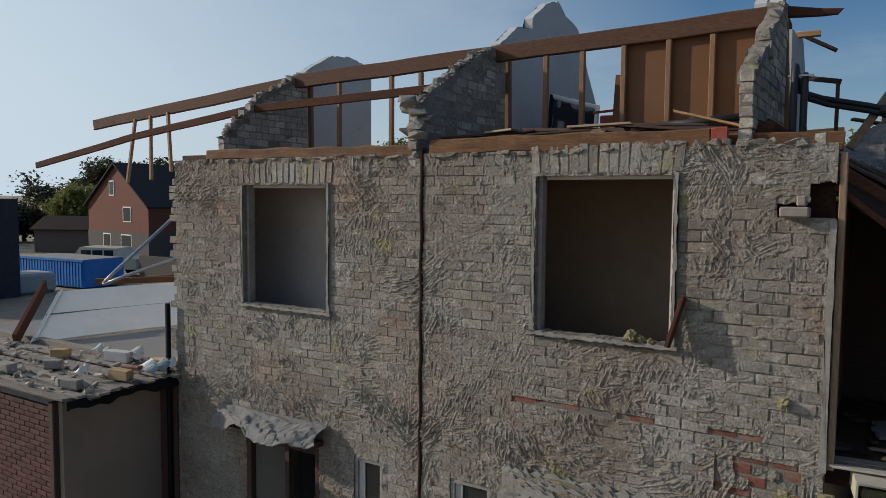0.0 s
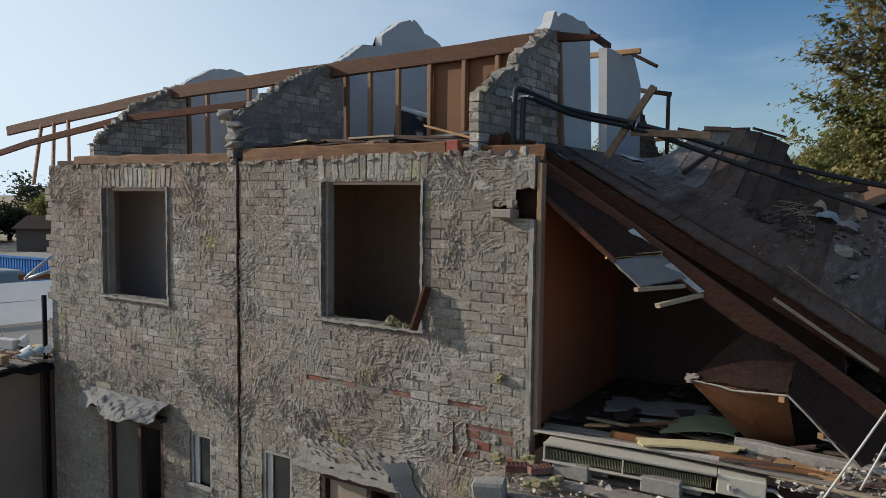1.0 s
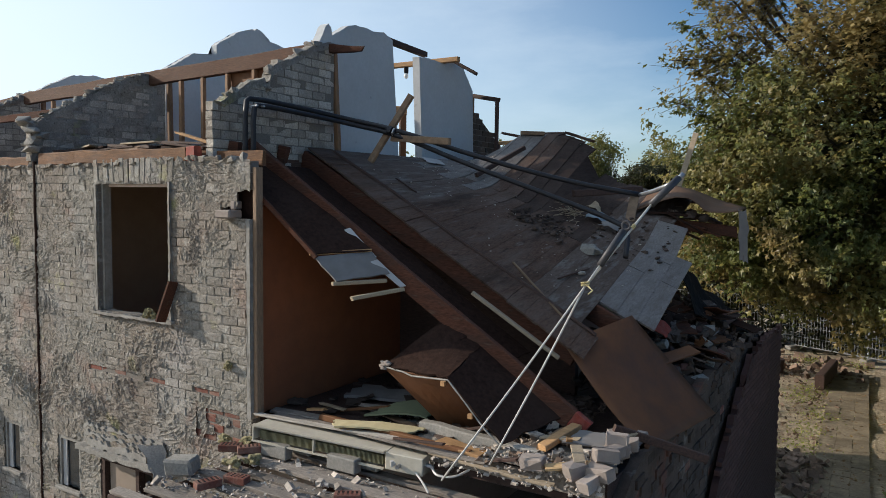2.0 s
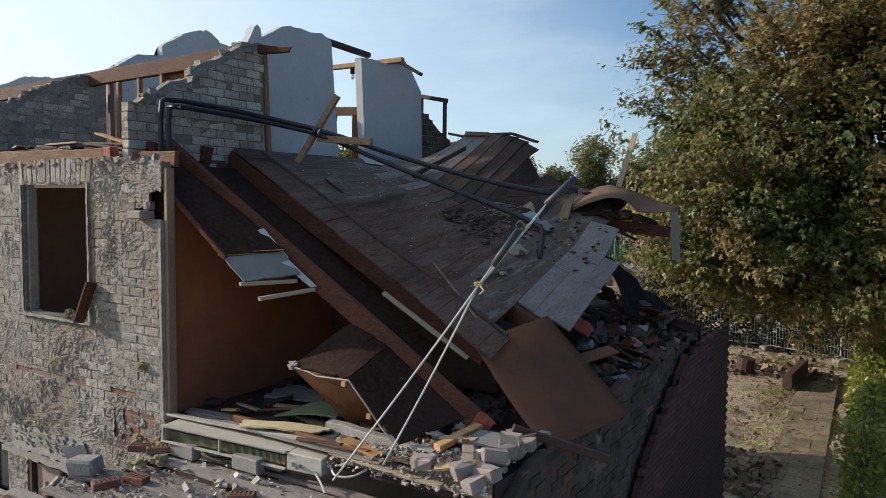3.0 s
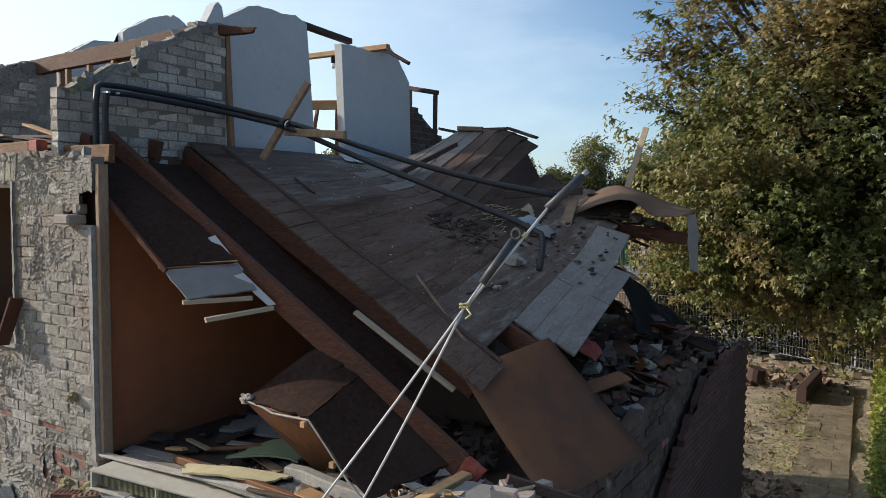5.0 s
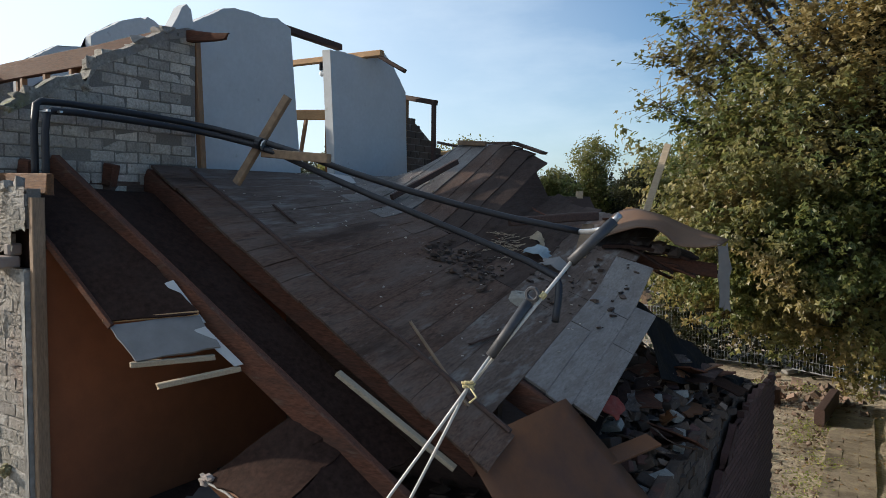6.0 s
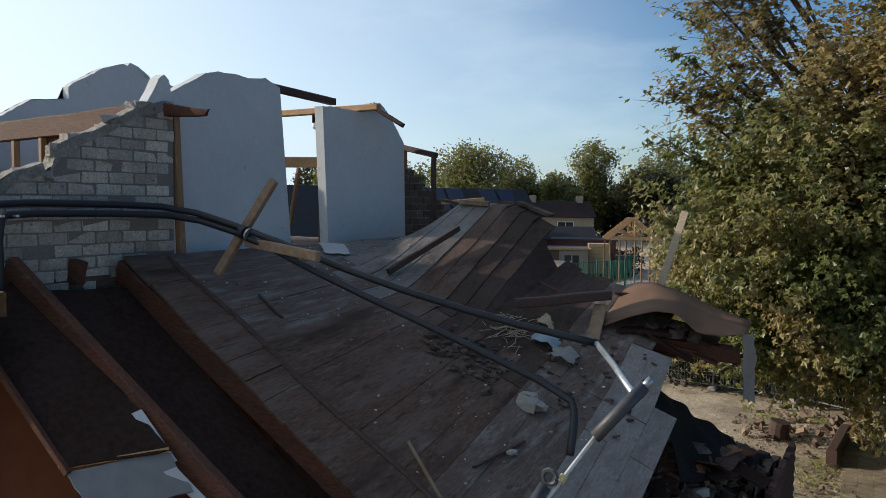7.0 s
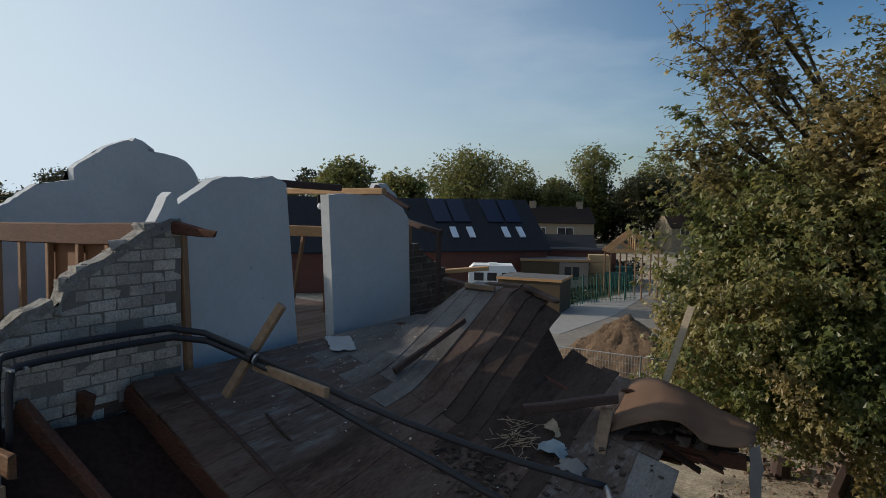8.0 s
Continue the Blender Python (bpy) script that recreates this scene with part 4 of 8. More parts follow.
plank = solid("loose_plank", timber((-1.17, -0.135, 3.59), (-1.07, -0.05, 4.00), 0.03, 0.12, up=(0, 1, 0)), M_TIMBER, "short red-brown plank leaning in the window corner", "plank")
# added sheet closes the hole; its near-black colour holds the cavity's shade
solid("hole_lining", boxed(-0.50, -0.012, 0.116, 0.130, 4.58, 5.10), M_CEIL, "dark sheet added behind the broken corner for the shaded cavity", "panel", kind="structure")
solid("white_brick", boxed(-0.375, -0.17, -0.11, 0.06, 4.672, 4.752, bevel=0.012), M_PINK, "loose white brick jutting from the hole", "brick")
solid("half_brick", boxed(-0.27, -0.20, -0.01, 0.09, 4.756, 4.84, bevel=0.012), M_PINK, "broken brick end in the hole", "brick")
for i in range(13):
    x = -0.1 - i * 0.115 + random.uniform(-0.03, 0.03)
    bm = bmesh.new()
    chunk(bm, (x, 0.02, 5.235 + random.uniform(0, 0.03)), (random.uniform(0.08, 0.2), 0.1, random.uniform(0.05, 0.11)))
    solid("mortar_lump", bm, M_SMEAR, "broken mortar lump on the wall top", "rubble", group="lumps on the wall top")
for i in range(22):
    x = -1.8 - i * 0.245 + random.uniform(-0.06, 0.06)
    bm = bmesh.new()
    chunk(bm, (x, 0.0, 5.205 + random.uniform(0, 0.02)), (random.uniform(0.1, 0.24), 0.08, random.uniform(0.04, 0.07)))
    solid("mortar_lump", bm, M_SMEAR, "broken mortar lump on the wall top", "rubble", group="lumps on the wall top")
# timber posts at the cut edge of the wall
solid("corner_post", timber((0.038, 0.06, 2.76), (0.038, 0.06, 5.16), 0.05, 0.09, up=(0, 1, 0)), M_POST, "upright pine post at the cut end of the wall", "post")
solid("edge_board", ragged_strip(-0.036, 0.012, 2.74, 4.66, -0.022, 0.08, step=0.04, amp=0.005), M_REVEAL, "pale render edge on the cut wall", "trim", kind="structure")
solid("plate_end", timber((-0.86, 0.17, 5.27), (0.02, 0.17, 5.25), 0.06, 0.15, seg=4, wobble=0.006, ragged=0.02), M_PLATE, "short weathered wall plate at the broken corner", "wall plate")

# ---- the collapsed attic floor ----
def slab(x, y):
    """Height of the collapsed floor boards."""
    s = np.interp(y, [0.5, 1.45, 2.35, 2.8, 3.83, 4.32, 5.6], [0.72, 0.586, 0.50, 0.45, 0.345, 0.26, 0.135])
    z = 5.45 - s * (x + 0.55)
    f = min(1, max(0, (y - 3.55) / 1.85))
    g = np.interp(x, [-0.6, -0.3, 0.15, 0.85, 1.2, 1.33, 1.52, 1.75, 3.0], [0, 0.1, 1, 1.08, 0.92, 0.84, 0.20, 0.06, 0])
    return float(z + 0.56 * f ** 1.35 * g)


SLAB = thing("collapsed_floor", (1.3, 2.8, 3.5), "collapsed attic floor of dusty grey boards on brown joists", "floor")


def board_place(x0, w, y0, y1, lift, lean):
    def place(u, v):
        x, y = x0 + u * w, y0 + v * (y1 - y0)
        return (x, y, slab(x, y) + lift + lean * (u - 0.5))
    return place


x, k = -0.52, 0
while x < 3.10:
    w = 0.185
    cuts = [(1.76, 3.2), (3.2, 5.6)] if k % 2 else [(1.76, 3.6), (3.6, 5.6)]
    if x > 2.25:
        cuts = [cuts[0], (cuts[1][0], 4.36), (4.36, 5.6)]
    for y0, y1 in cuts:
        a, b = y0 + 0.004, y1 - 0.004
        if b > 5:
            b += random.uniform(-0.14, 0.04)
            if x < -0.2:
                b = 5.4
        if x > 2.3:
            b = min(b, (5.25 if x < 2.72 else 4.36) + random.uniform(-0.06, 0.06))
        elif x > 1.5:
            b = min(b, 5.42 + random.uniform(-0.06, 0.06))
        if x > 2.9:
            a, b = max(a, 2.36), min(b, 3.83)
        elif x > 2.6:
            a = max(a, 2.30 + random.uniform(-0.03, 0.03))
        if 1.3 < x < 1.5:
            b = min(b, 5.2)
        raised = y0 > 3 and 0.2 < x < 1.3
        if b - a > 0.2:
            # board tone goes by position: dark raised part, paler ends, mid tones between
            part("floorboard", sheet(bmesh.new(), board_place(x, w + 0.012 if raised else w - 0.002, a, b, random.uniform(-0.002, 0.002), random.uniform(0.008, 0.016) if raised else random.uniform(-0.003, 0.003)), 1, 10, 0.022), M_DARKBOARD if 0.8 < x < 1.95 and y0 > 3 else M_PALEBOARD if x > 2.55 and 1.8 < a < 4.0 else M_MIDBOARD if x > 1.95 or (x < 0.45 and y0 < 3) else M_GREYBOARD if y0 > 3 and x < 0.5 else M_FLOORBOARD, SLAB)
    x += w
    k += 1
# short board ends over the second joist, and a batten on top
xx = -0.52
while xx < 2.80:
    w = random.choice((0.185, 0.185, 0.14))
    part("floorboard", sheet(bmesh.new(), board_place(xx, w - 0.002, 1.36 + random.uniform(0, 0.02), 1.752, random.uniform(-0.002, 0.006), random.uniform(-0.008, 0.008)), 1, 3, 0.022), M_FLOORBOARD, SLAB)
    xx += w
part("batten", tube(bmesh.new(), [(xx, 1.75 + 0.02 * math.sin(xx * 4), slab(xx, 1.75) + 0.025) for xx in np.linspace(-0.45, 2.8, 12)], 0.02, 5), M_DARKWOOD, SLAB)
part("joist", timber((-0.62, 0.55, 5.41), (2.86, 1.01, 2.985), 0.075, 0.19, seg=8, wobble=0.003), M_TIMBER, SLAB)
part("joist_end", timber((2.865, 1.01, 2.98), (2.99, 1.03, 2.89), 0.078, 0.193, ragged=0.01), M_REDPAINT, SLAB, "red painted joist end")
part("joist", timber((-0.62, 1.40, 5.33), (2.70, 1.50, 3.42), 0.075, 0.19, seg=8, wobble=0.003), M_TIMBER, SLAB)
for yy in (2.25, 3.1, 3.95, 4.8):
    x1 = 2.9 if yy < 4 else 1.9
    bm = bmesh.new()
    pts = [(xx, yy, slab(xx, yy) - 0.112) for xx in np.linspace(-0.55, x1, 7)]
    for a, b in zip(pts, pts[1:]):
        bar(bm, a, b, 0.07, 0.19)
    part("joist", bm, M_TIMBER, SLAB)
# short joist stubs still in the wall pockets
for yy in (0.32, 1.0):
    part("joist_stub", timber((-0.62, yy, 5.36), (-0.50, yy + 0.01, 5.34), 0.07, 0.18, ragged=0.015), M_TIMBER, SLAB, "dark red joist stub in its pocket")
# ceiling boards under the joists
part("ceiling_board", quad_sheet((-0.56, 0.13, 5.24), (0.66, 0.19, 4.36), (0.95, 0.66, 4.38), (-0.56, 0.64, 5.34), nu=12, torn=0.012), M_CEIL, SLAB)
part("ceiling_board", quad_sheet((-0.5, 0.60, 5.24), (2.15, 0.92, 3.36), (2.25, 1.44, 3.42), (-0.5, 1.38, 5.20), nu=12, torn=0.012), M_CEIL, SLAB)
part("ceiling_edge", timber((-0.02, 0.115, 4.915), (0.67, 0.175, 4.33), 0.03, 0.045), M_TIMBER, SLAB)
part("white_panel", quad_sheet((0.64, 0.17, 4.335), (0.88, 0.20, 4.12), (1.15, 0.66, 4.17), (0.93, 0.66, 4.36), thick=0.02, torn=0.008), M_GREYFLAP, SLAB, "pale grey plasterboard flap")
part("batten", timber((0.60, 0.16, 4.36), (0.93, 0.66, 4.385), 0.03, 0.03), M_PINE, SLAB)
part("batten", timber((0.86, 0.18, 4.10), (1.14, 0.62, 4.11), 0.05, 0.035, ragged=0.01), M_PINELIGHT, SLAB)
part("batten", timber((1.02, 0.26, 3.97), (1.27, 0.72, 4.03), 0.05, 0.035, ragged=0.01), M_PINELIGHT, SLAB)
part("lath", quad_sheet((0.64, 0.61, 4.57), (0.95, 0.64, 4.30), (0.98, 0.68, 4.32), (0.67, 0.66, 4.59), thick=0.01), M_WHITEBOARD, SLAB)
part("lath", quad_sheet((0.98, 0.58, 4.28), (1.26, 0.68, 4.05), (1.29, 0.73, 4.06), (1.02, 0.64, 4.30), thick=0.01), M_WHITEBOARD, SLAB)
part("lath", timber((1.80, 1.10, 4.00), (2.60, 1.33, 3.43), 0.07, 0.03), M_PINELIGHT, SLAB)
solid("hardboard_sheet", sheet(bmesh.new(), lambda u, v: (
    (1 - v) * ((1 - u) * 2.60 + u * 2.97) + v * ((1 - u) * 3.50 + u * 3.74),
    (1 - v) * ((1 - u) * 1.42 + u * 2.28) + v * ((1 - u) * 1.16 + u * 2.62) + 0.06 * math.sin(math.pi * v),
    (1 - v) * ((1 - u) * 3.56 + u * 3.74) + v * ((1 - u) * 2.78 + u * 2.78) - 0.10 * math.sin(math.pi * v) * (1 - 0.6 * u)), 10, 10, 0.008), M_PLY, "large brown hardboard sheet slumped over the end wall", "board", smooth=True)

folded = thing("ceiling_fragment", (1.9, 0.6, 2.8), "folded dark ceiling fragment fallen on the floor", "ceiling piece")
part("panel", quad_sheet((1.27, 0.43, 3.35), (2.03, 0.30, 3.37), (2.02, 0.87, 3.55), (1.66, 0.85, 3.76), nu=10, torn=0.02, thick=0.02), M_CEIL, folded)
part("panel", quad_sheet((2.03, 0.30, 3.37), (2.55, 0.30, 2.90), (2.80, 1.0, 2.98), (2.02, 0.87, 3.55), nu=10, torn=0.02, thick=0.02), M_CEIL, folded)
part("panel", quad_sheet((1.27, 0.44, 3.33), (2.03, 0.32, 3.345), (2.05, 0.86, 2.80), (1.72, 0.72, 2.80), thick=0.012), M_PLY, folded, "smooth brown underside")
part("torn_edge", tube(bmesh.new(), [(1.27, 0.425, 3.345), (1.5, 0.39, 3.335), (1.62, 0.36, 3.32), (2.03, 0.295, 3.355)], 0.009, 5), M_REVEAL, folded)
part("torn_edge", tube(bmesh.new(), [(2.03, 0.295, 3.36), (2.2, 0.29, 3.20), (2.4, 0.285, 3.0), (2.55, 0.29, 2.88)], 0.009, 5), M_REVEAL, folded)
for p in ((1.99, 0.29, 3.33), (2.27, 0.275, 3.10)):
    part("block", boxed(p[0] - 0.02, p[0] + 0.02, p[1] - 0.015, p[1] + 0.015, p[2] - 0.03, p[2] + 0.01), M_PINE, folded, "pine nailing block")
bm = bmesh.new()
for i in range(7):
    chunk(bm, (1.27 + random.uniform(-0.03, 0.05), 0.42, 3.36 + random.uniform(-0.03, 0.03)), (0.06, 0.05, 0.05))
part("plaster_lump", bm, M_PINK, folded)

# ---- pipes ----
pipes = thing("heating_pipes", (-0.3, 0.3, 5.3), "pair of black lagged heating pipes bent over the rubble", "pipe")
part("pipe", tube(bmesh.new(), [(-0.35, 0.27, 5.25), (-0.35, 0.27, 5.82), (-0.35, 0.34, 5.87), (-0.42, 1.1, 5.86), (-0.47, 1.86, 5.83), (0.3, 1.93, 5.66), (1.3, 2.15, 5.33), (2.2, 2.45, 5.08), (2.90, 2.66, 4.95)], 0.027, smooth_corners=1), M_PIPE, pipes, smooth=True)
part("pipe", tube(bmesh.new(), [(-0.28, 0.31, 5.25), (-0.28, 0.31, 5.755), (-0.28, 0.38, 5.80), (-0.36, 1.1, 5.79), (-0.41, 1.86, 5.765), (0.3, 1.92, 5.61), (1.1, 2.04, 5.29), (2.0, 2.22, 4.96), (2.86, 2.31, 4.65), (2.93, 2.22, 4.55), (2.95, 2.1, 4.33)], 0.027, smooth_corners=1), M_PIPE, pipes, smooth=True)
for y in (0.31, 0.40):
    part("clip", boxed(-0.40, -0.22, y - 0.012, y + 0.012, 5.775, 5.79), M_STEEL, pipes)
part("joint_tape", tube(bmesh.new(), [(0.20, 1.915, 5.655), (0.25, 1.92, 5.64)], 0.055, 10), M_PIPE, pipes)
part("joint_clip", tube(bmesh.new(), [(0.27, 1.92, 5.635), (0.285, 1.922, 5.63)], 0.05, 10), M_STEEL, pipes)
part("steel_tube", tube(bmesh.new(), [(2.90, 2.66, 4.95), (3.26, 1.95, 4.985), (3.64, 1.15, 5.035)], 0.020), M_STEEL, pipes, smooth=True)
part("lagging", tube(bmesh.new(), [(3.675, 1.166, 5.078), (3.511, 0.977, 4.859)], 0.030), M_STEELDARK, pipes, "dark grey pipe lagging", smooth=True)
part("pipe_end", tube(bmesh.new(), [(3.672, 1.162, 5.074), (3.70, 1.194, 5.112)], 0.019), M_STEEL, pipes, smooth=True)
part("steel_tube", tube(bmesh.new(), [(3.515, 0.982, 4.865), (3.138, 0.555, 4.213)], 0.010), M_WHITEPIPE, pipes, smooth=True)
part("lagging", tube(bmesh.new(), [(3.345, 0.812, 4.650), (3.225, 0.621, 4.377)], 0.028), M_STEELDARK, pipes, "dark grey pipe lagging", smooth=True)
part("eye", tube(bmesh.new(), [(3.362 + 0.034 * math.cos(a), 0.825, 4.69 + 0.034 * math.sin(a)) for a in np.linspace(0, 6.0, 12)], 0.011, 6), M_STEELDARK, pipes)
for k, (p, q) in enumerate((((3.225, 0.621, 4.377), (2.30, -0.215, 2.71)), ((3.13, 0.545, 4.20), (2.55, 0.10, 2.79)))):
    p, q = Vector(p), Vector(q)
    part("thin_pipe", tube(bmesh.new(), [p.lerp(q, f) + Vector((0, 0, -0.02)) * math.sin(math.pi * f) for f in np.linspace(0, 1, 8)], 0.0085, 7), M_WHITEPIPE, pipes, smooth=True)
bm = bmesh.new()
for i in range(10):
    a = i * 1.3
    tube(bm, [(3.138 + 0.03 * math.cos(a), 0.552 + 0.03 * math.sin(a), 4.21 + 0.004 * i), (3.138 + 0.035 * math.cos(a + 2), 0.552 + 0.035 * math.sin(a + 2), 4.215 + 0.004 * i)], 0.008, 5)
tube(bm, [(3.17, 0.52, 4.22), (3.22, 0.49, 4.19), (3.19, 0.47, 4.16)], 0.006, 5)
part("rope_knot", bm, M_ROPE, pipes, "yellowish rope binding")
part("rope_knot", tube(bmesh.new(), [(3.415, 0.868, 4.695), (3.40, 0.851, 4.670)], 0.018, 8), M_ROPE, pipes)

# sticks over the pipes, curled sheet, propped plank
solid("loose_stick", timber((-0.03, 1.88, 5.30), (0.41, 2.07, 6.06), 0.075, 0.05, up=(0, 1, 0)), M_TIMBERL, "weathered stick stuck upright beside the pipes", "stick")
solid("loose_stick", timber((0.22, 1.96, 5.57), (1.06, 1.86, 5.50), 0.05, 0.075), M_TIMBERL, "weathered stick lying under the pipes", "stick")
solid("propped_plank", timber((2.48, 5.62, 4.9), (2.74, 5.67, 5.84), 0.02, 0.075, up=(1, 0, 0)), M_PINELIGHT, "pale plank standing up from the wreckage", "plank")
curl = thing("curled_sheet", (2.9, 5.0, 4.6), "curled brown hardboard sheet over the broken edge", "board")


def curl_place(u, v):
    front = (np.interp(u, [0, 0.2, 0.38, 0.5, 0.58, 0.68, 0.84, 1], [2.305, 2.554, 2.768, 2.926, 3.03, 3.15, 3.36, 3.55]), 4.38 + 0.32 * u, np.interp(u, [0, 0.2, 0.38, 0.5, 0.58, 0.68, 0.84, 1], [4.754, 4.858, 4.925, 4.92, 4.87, 4.76, 4.76, 4.79]))
    back = (np.interp(u, [0, 0.2, 0.36, 0.58, 0.8, 1], [2.172, 2.356, 2.538, 2.835, 3.179, 3.50]), 5.4 - 0.2 * u, np.interp(u, [0, 0.2, 0.36, 0.58, 0.8, 1], [5.02, 5.10, 5.127, 5.05, 4.895, 4.80]))
    return tuple(a + (b - a) * v + 0.012 * math.sin(9 * v + 5 * u) for a, b in zip(front, back))


part("sheet", sheet(bmesh.new(), curl_place, 18, 6, 0.008), M_PLYL, curl, smooth=True)
part("hanging_strip", quad_sheet((3.50, 4.68, 4.79), (3.60, 4.76, 4.78), (3.62, 4.88, 4.13), (3.53, 4.82, 4.15), thick=0.012, torn=0.02), M_GREYFLAP, curl, "pale strip hanging off the edge")
part("lath", timber((2.70, 4.72, 4.60), (3.42, 5.06, 4.50), 0.10, 0.14, ragged=0.03), M_TIMBER, curl)
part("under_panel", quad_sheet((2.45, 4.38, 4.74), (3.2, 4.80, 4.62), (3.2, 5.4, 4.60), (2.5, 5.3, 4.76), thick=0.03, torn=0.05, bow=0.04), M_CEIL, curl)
for i in range(12):
    p = Vector((2.45 + random.uniform(0, 0.5), 4.5 + random.uniform(0, 0.7), 4.62 + random.uniform(-0.1, 0.12)))
    q = p + Vector((random.uniform(0.3, 0.6), random.uniform(-0.1, 0.3), random.uniform(-0.25, 0.0)))
    part("splinter", timber(p, q, random.uniform(0.06, 0.14), 0.02, ragged=0.03), random.choice((M_DARKWOOD, M_CEIL, M_TIMBER, M_PLY)), curl)
bm = bmesh.new()
for i in range(8):
    chunk(bm, (2.75 + random.uniform(-0.1, 0.35), 4.75 + random.uniform(-0.15, 0.3), 4.72 + random.uniform(-0.06, 0.06)), (0.17, 0.15, 0.12))
tagged(part("plaster_lump", bm, M_RUBBLE_DARK, curl), kind="stuff")
part("torn_panel", quad_sheet((2.18, 5.05, 5.00), (2.78, 5.15, 4.93), (2.72, 5.78, 4.86), (2.22, 5.72, 4.93), thick=0.02, torn=0.04, bow=0.03), M_CEIL, curl)
for p, q in (((0.36, 5.60, 5.90), (0.78, 5.66, 5.90)), ((0.85, 5.62, 5.90), (1.27, 5.60, 5.76)), ((-0.22, 5.52, 5.93), (0.22, 5.62, 5.84))):
    part("board_end", timber(p, q, 0.16, 0.035, ragged=0.02), M_FLOORBOARD, SLAB)
solid("dark_beam", timber((1.64, 3.95, 4.97), (2.32, 4.62, 5.03), 0.09, 0.09, seg=3, wobble=0.01), M_DARKWOOD, "dark timber lying on the broken boards", "timber")
solid("dark_beam", timber((0.35, 3.7, 5.20), (0.62, 4.6, 5.62), 0.05, 0.06), M_DARKWOOD, "dark timber lying on the broken boards", "timber")
solid("pine_offcut", timber((0.22, 5.30, 5.90), (0.58, 5.36, 5.88), 0.06, 0.06), M_TIMBERL, "weathered offcut on the rear floor edge", "timber")
solid("grey_stick", timber((2.32, 4.15, 4.62), (2.25, 4.55, 4.94), 0.12, 0.025), M_TIMBERL, "short grey batten leaning on the broken edge", "stick")
fp = [(-0.50, 3.62), (-0.40, 3.90), (-0.16, 3.74), (-0.26, 3.46)]
solid("floor_paper", quad_sheet(*[(a, b, slab(a, b) + 0.03) for a, b in fp], thick=0.006, torn=0.02), M_WHITEBOARD, "torn white paper on the boards", "paper")


# bits strewn over the collapsed boards
def on_slab(n, x0, x1, y0, y1, lo, hi, mat, name, label, flat=0.4, seed=1):
    g = np.random.default_rng(seed)
    xs, ys, s = g.uniform(x0, x1, n), g.uniform(y0, y1, n), g.uniform(lo, hi, n)
    zs = np.array([slab(a, b) for a, b in zip(xs, ys)]) + 0.014 + s * flat * 0.4
    v, f = many_boxes(np.stack([xs, ys, zs], -1), np.stack([s, s * g.uniform(0.4, 1.0, n), s * flat], -1), any_turns(n, 0.5), jitter=0.3)
    return tagged(raw_mesh(name, v, f, mat), label, "rubble", kind="stuff")


on_slab(90, -0.4, 2.8, 1.8, 4.2, 0.008, 0.024, M_RUBBLE, "plaster_crumbs", "pale crumbs of plaster on the boards", 0.4, 3)
on_slab(50, 1.9, 2.9, 3.2, 4.3, 0.015, 0.06, M_RUBBLE_DARK, "dark_debris", "dark splinters on the broken boards", 0.35, 4)
on_slab(110, 1.2, 1.9, 2.9, 3.5, 0.015, 0.07, M_RUBBLE_DARK, "dark_debris", "dark charred splinters on the boards", 0.4, 5)
on_slab(80, -0.5, 0.6, 3.0, 4.6, 0.006, 0.03, M_RUBBLE, "plaster_crumbs", "pale crumbs of plaster by the wall", 0.3, 6)
for k, (xx, yy, s) in enumerate(((2.24, 3.05, 0.24), (2.33, 2.5, 0.08), (2.2, 3.12, 0.16))):
    bm = bmesh.new()
    for _ in range(4):
        chunk(bm, (xx + random.uniform(-0.04, 0.04), yy + random.uniform(-0.04, 0.04), slab(xx, yy) + 0.05), (s, s * 0.6, s * 0.5))
    solid("plaster_chunk", bm, M_CONCRETE, "broken chunk of grey plaster on the boards", "rubble", group="plaster chunks")
for k, (xx, yy, s, mat) in enumerate(((1.86, 3.80, 0.24, M_BLUEPAPER), (2.08, 3.72, 0.22, M_GREYFLAP), (1.80, 4.05, 0.14, M_PINELIGHT))):
    z = slab(xx, yy) + 0.06
    solid("torn_wrapper", quad_sheet((xx, yy, z), (xx + s, yy + 0.05, z - 0.08), (xx + s, yy + s * 0.7, z), (xx + 0.03, yy + s * 0.7, z + 0.06), thick=0.005, bow=0.04, torn=0.03), mat, "crumpled torn wrapper on the boards", "wrapper", group="torn wrappers")
for k, (p, q) in enumerate((((1.55, 2.10, 0), (2.50, 1.66, 0)), ((2.2, 2.2, 0), (2.35, 2.7, 0)), ((0.15, 2.15, 0), (0.45, 2.12, 0)))):
    p, q = (Vector((a[0], a[1], slab(a[0], a[1]) + 0.03)) for a in (p, q))
    solid("splinter", timber(p.lerp(q, 0.25) if k == 0 else p, q, 0.022, 0.016, ragged=0.02), M_TIMBERL if k == 0 else M_DARKWOOD, "thin splintered batten on the boards", "splinter", group="splinters")


bm = bmesh.new()
for _ in range(70):
    a, b, t_ = random.gauss(1.66, 0.10), random.gauss(3.85, 0.10), random.uniform(0, 3.14)
    z0 = slab(a, b) + random.uniform(0.02, 0.07)
    d = Vector((math.cos(t_), math.sin(t_), random.uniform(-0.3, 0.3))) * random.uniform(0.04, 0.12)
    bar(bm, Vector((a, b, z0)) - d, Vector((a, b, z0)) + d, 0.004, 0.004)
solid("straw_litter", bm, M_PINELIGHT, "tangle of pale straw on the boards", "straw", kind="stuff")


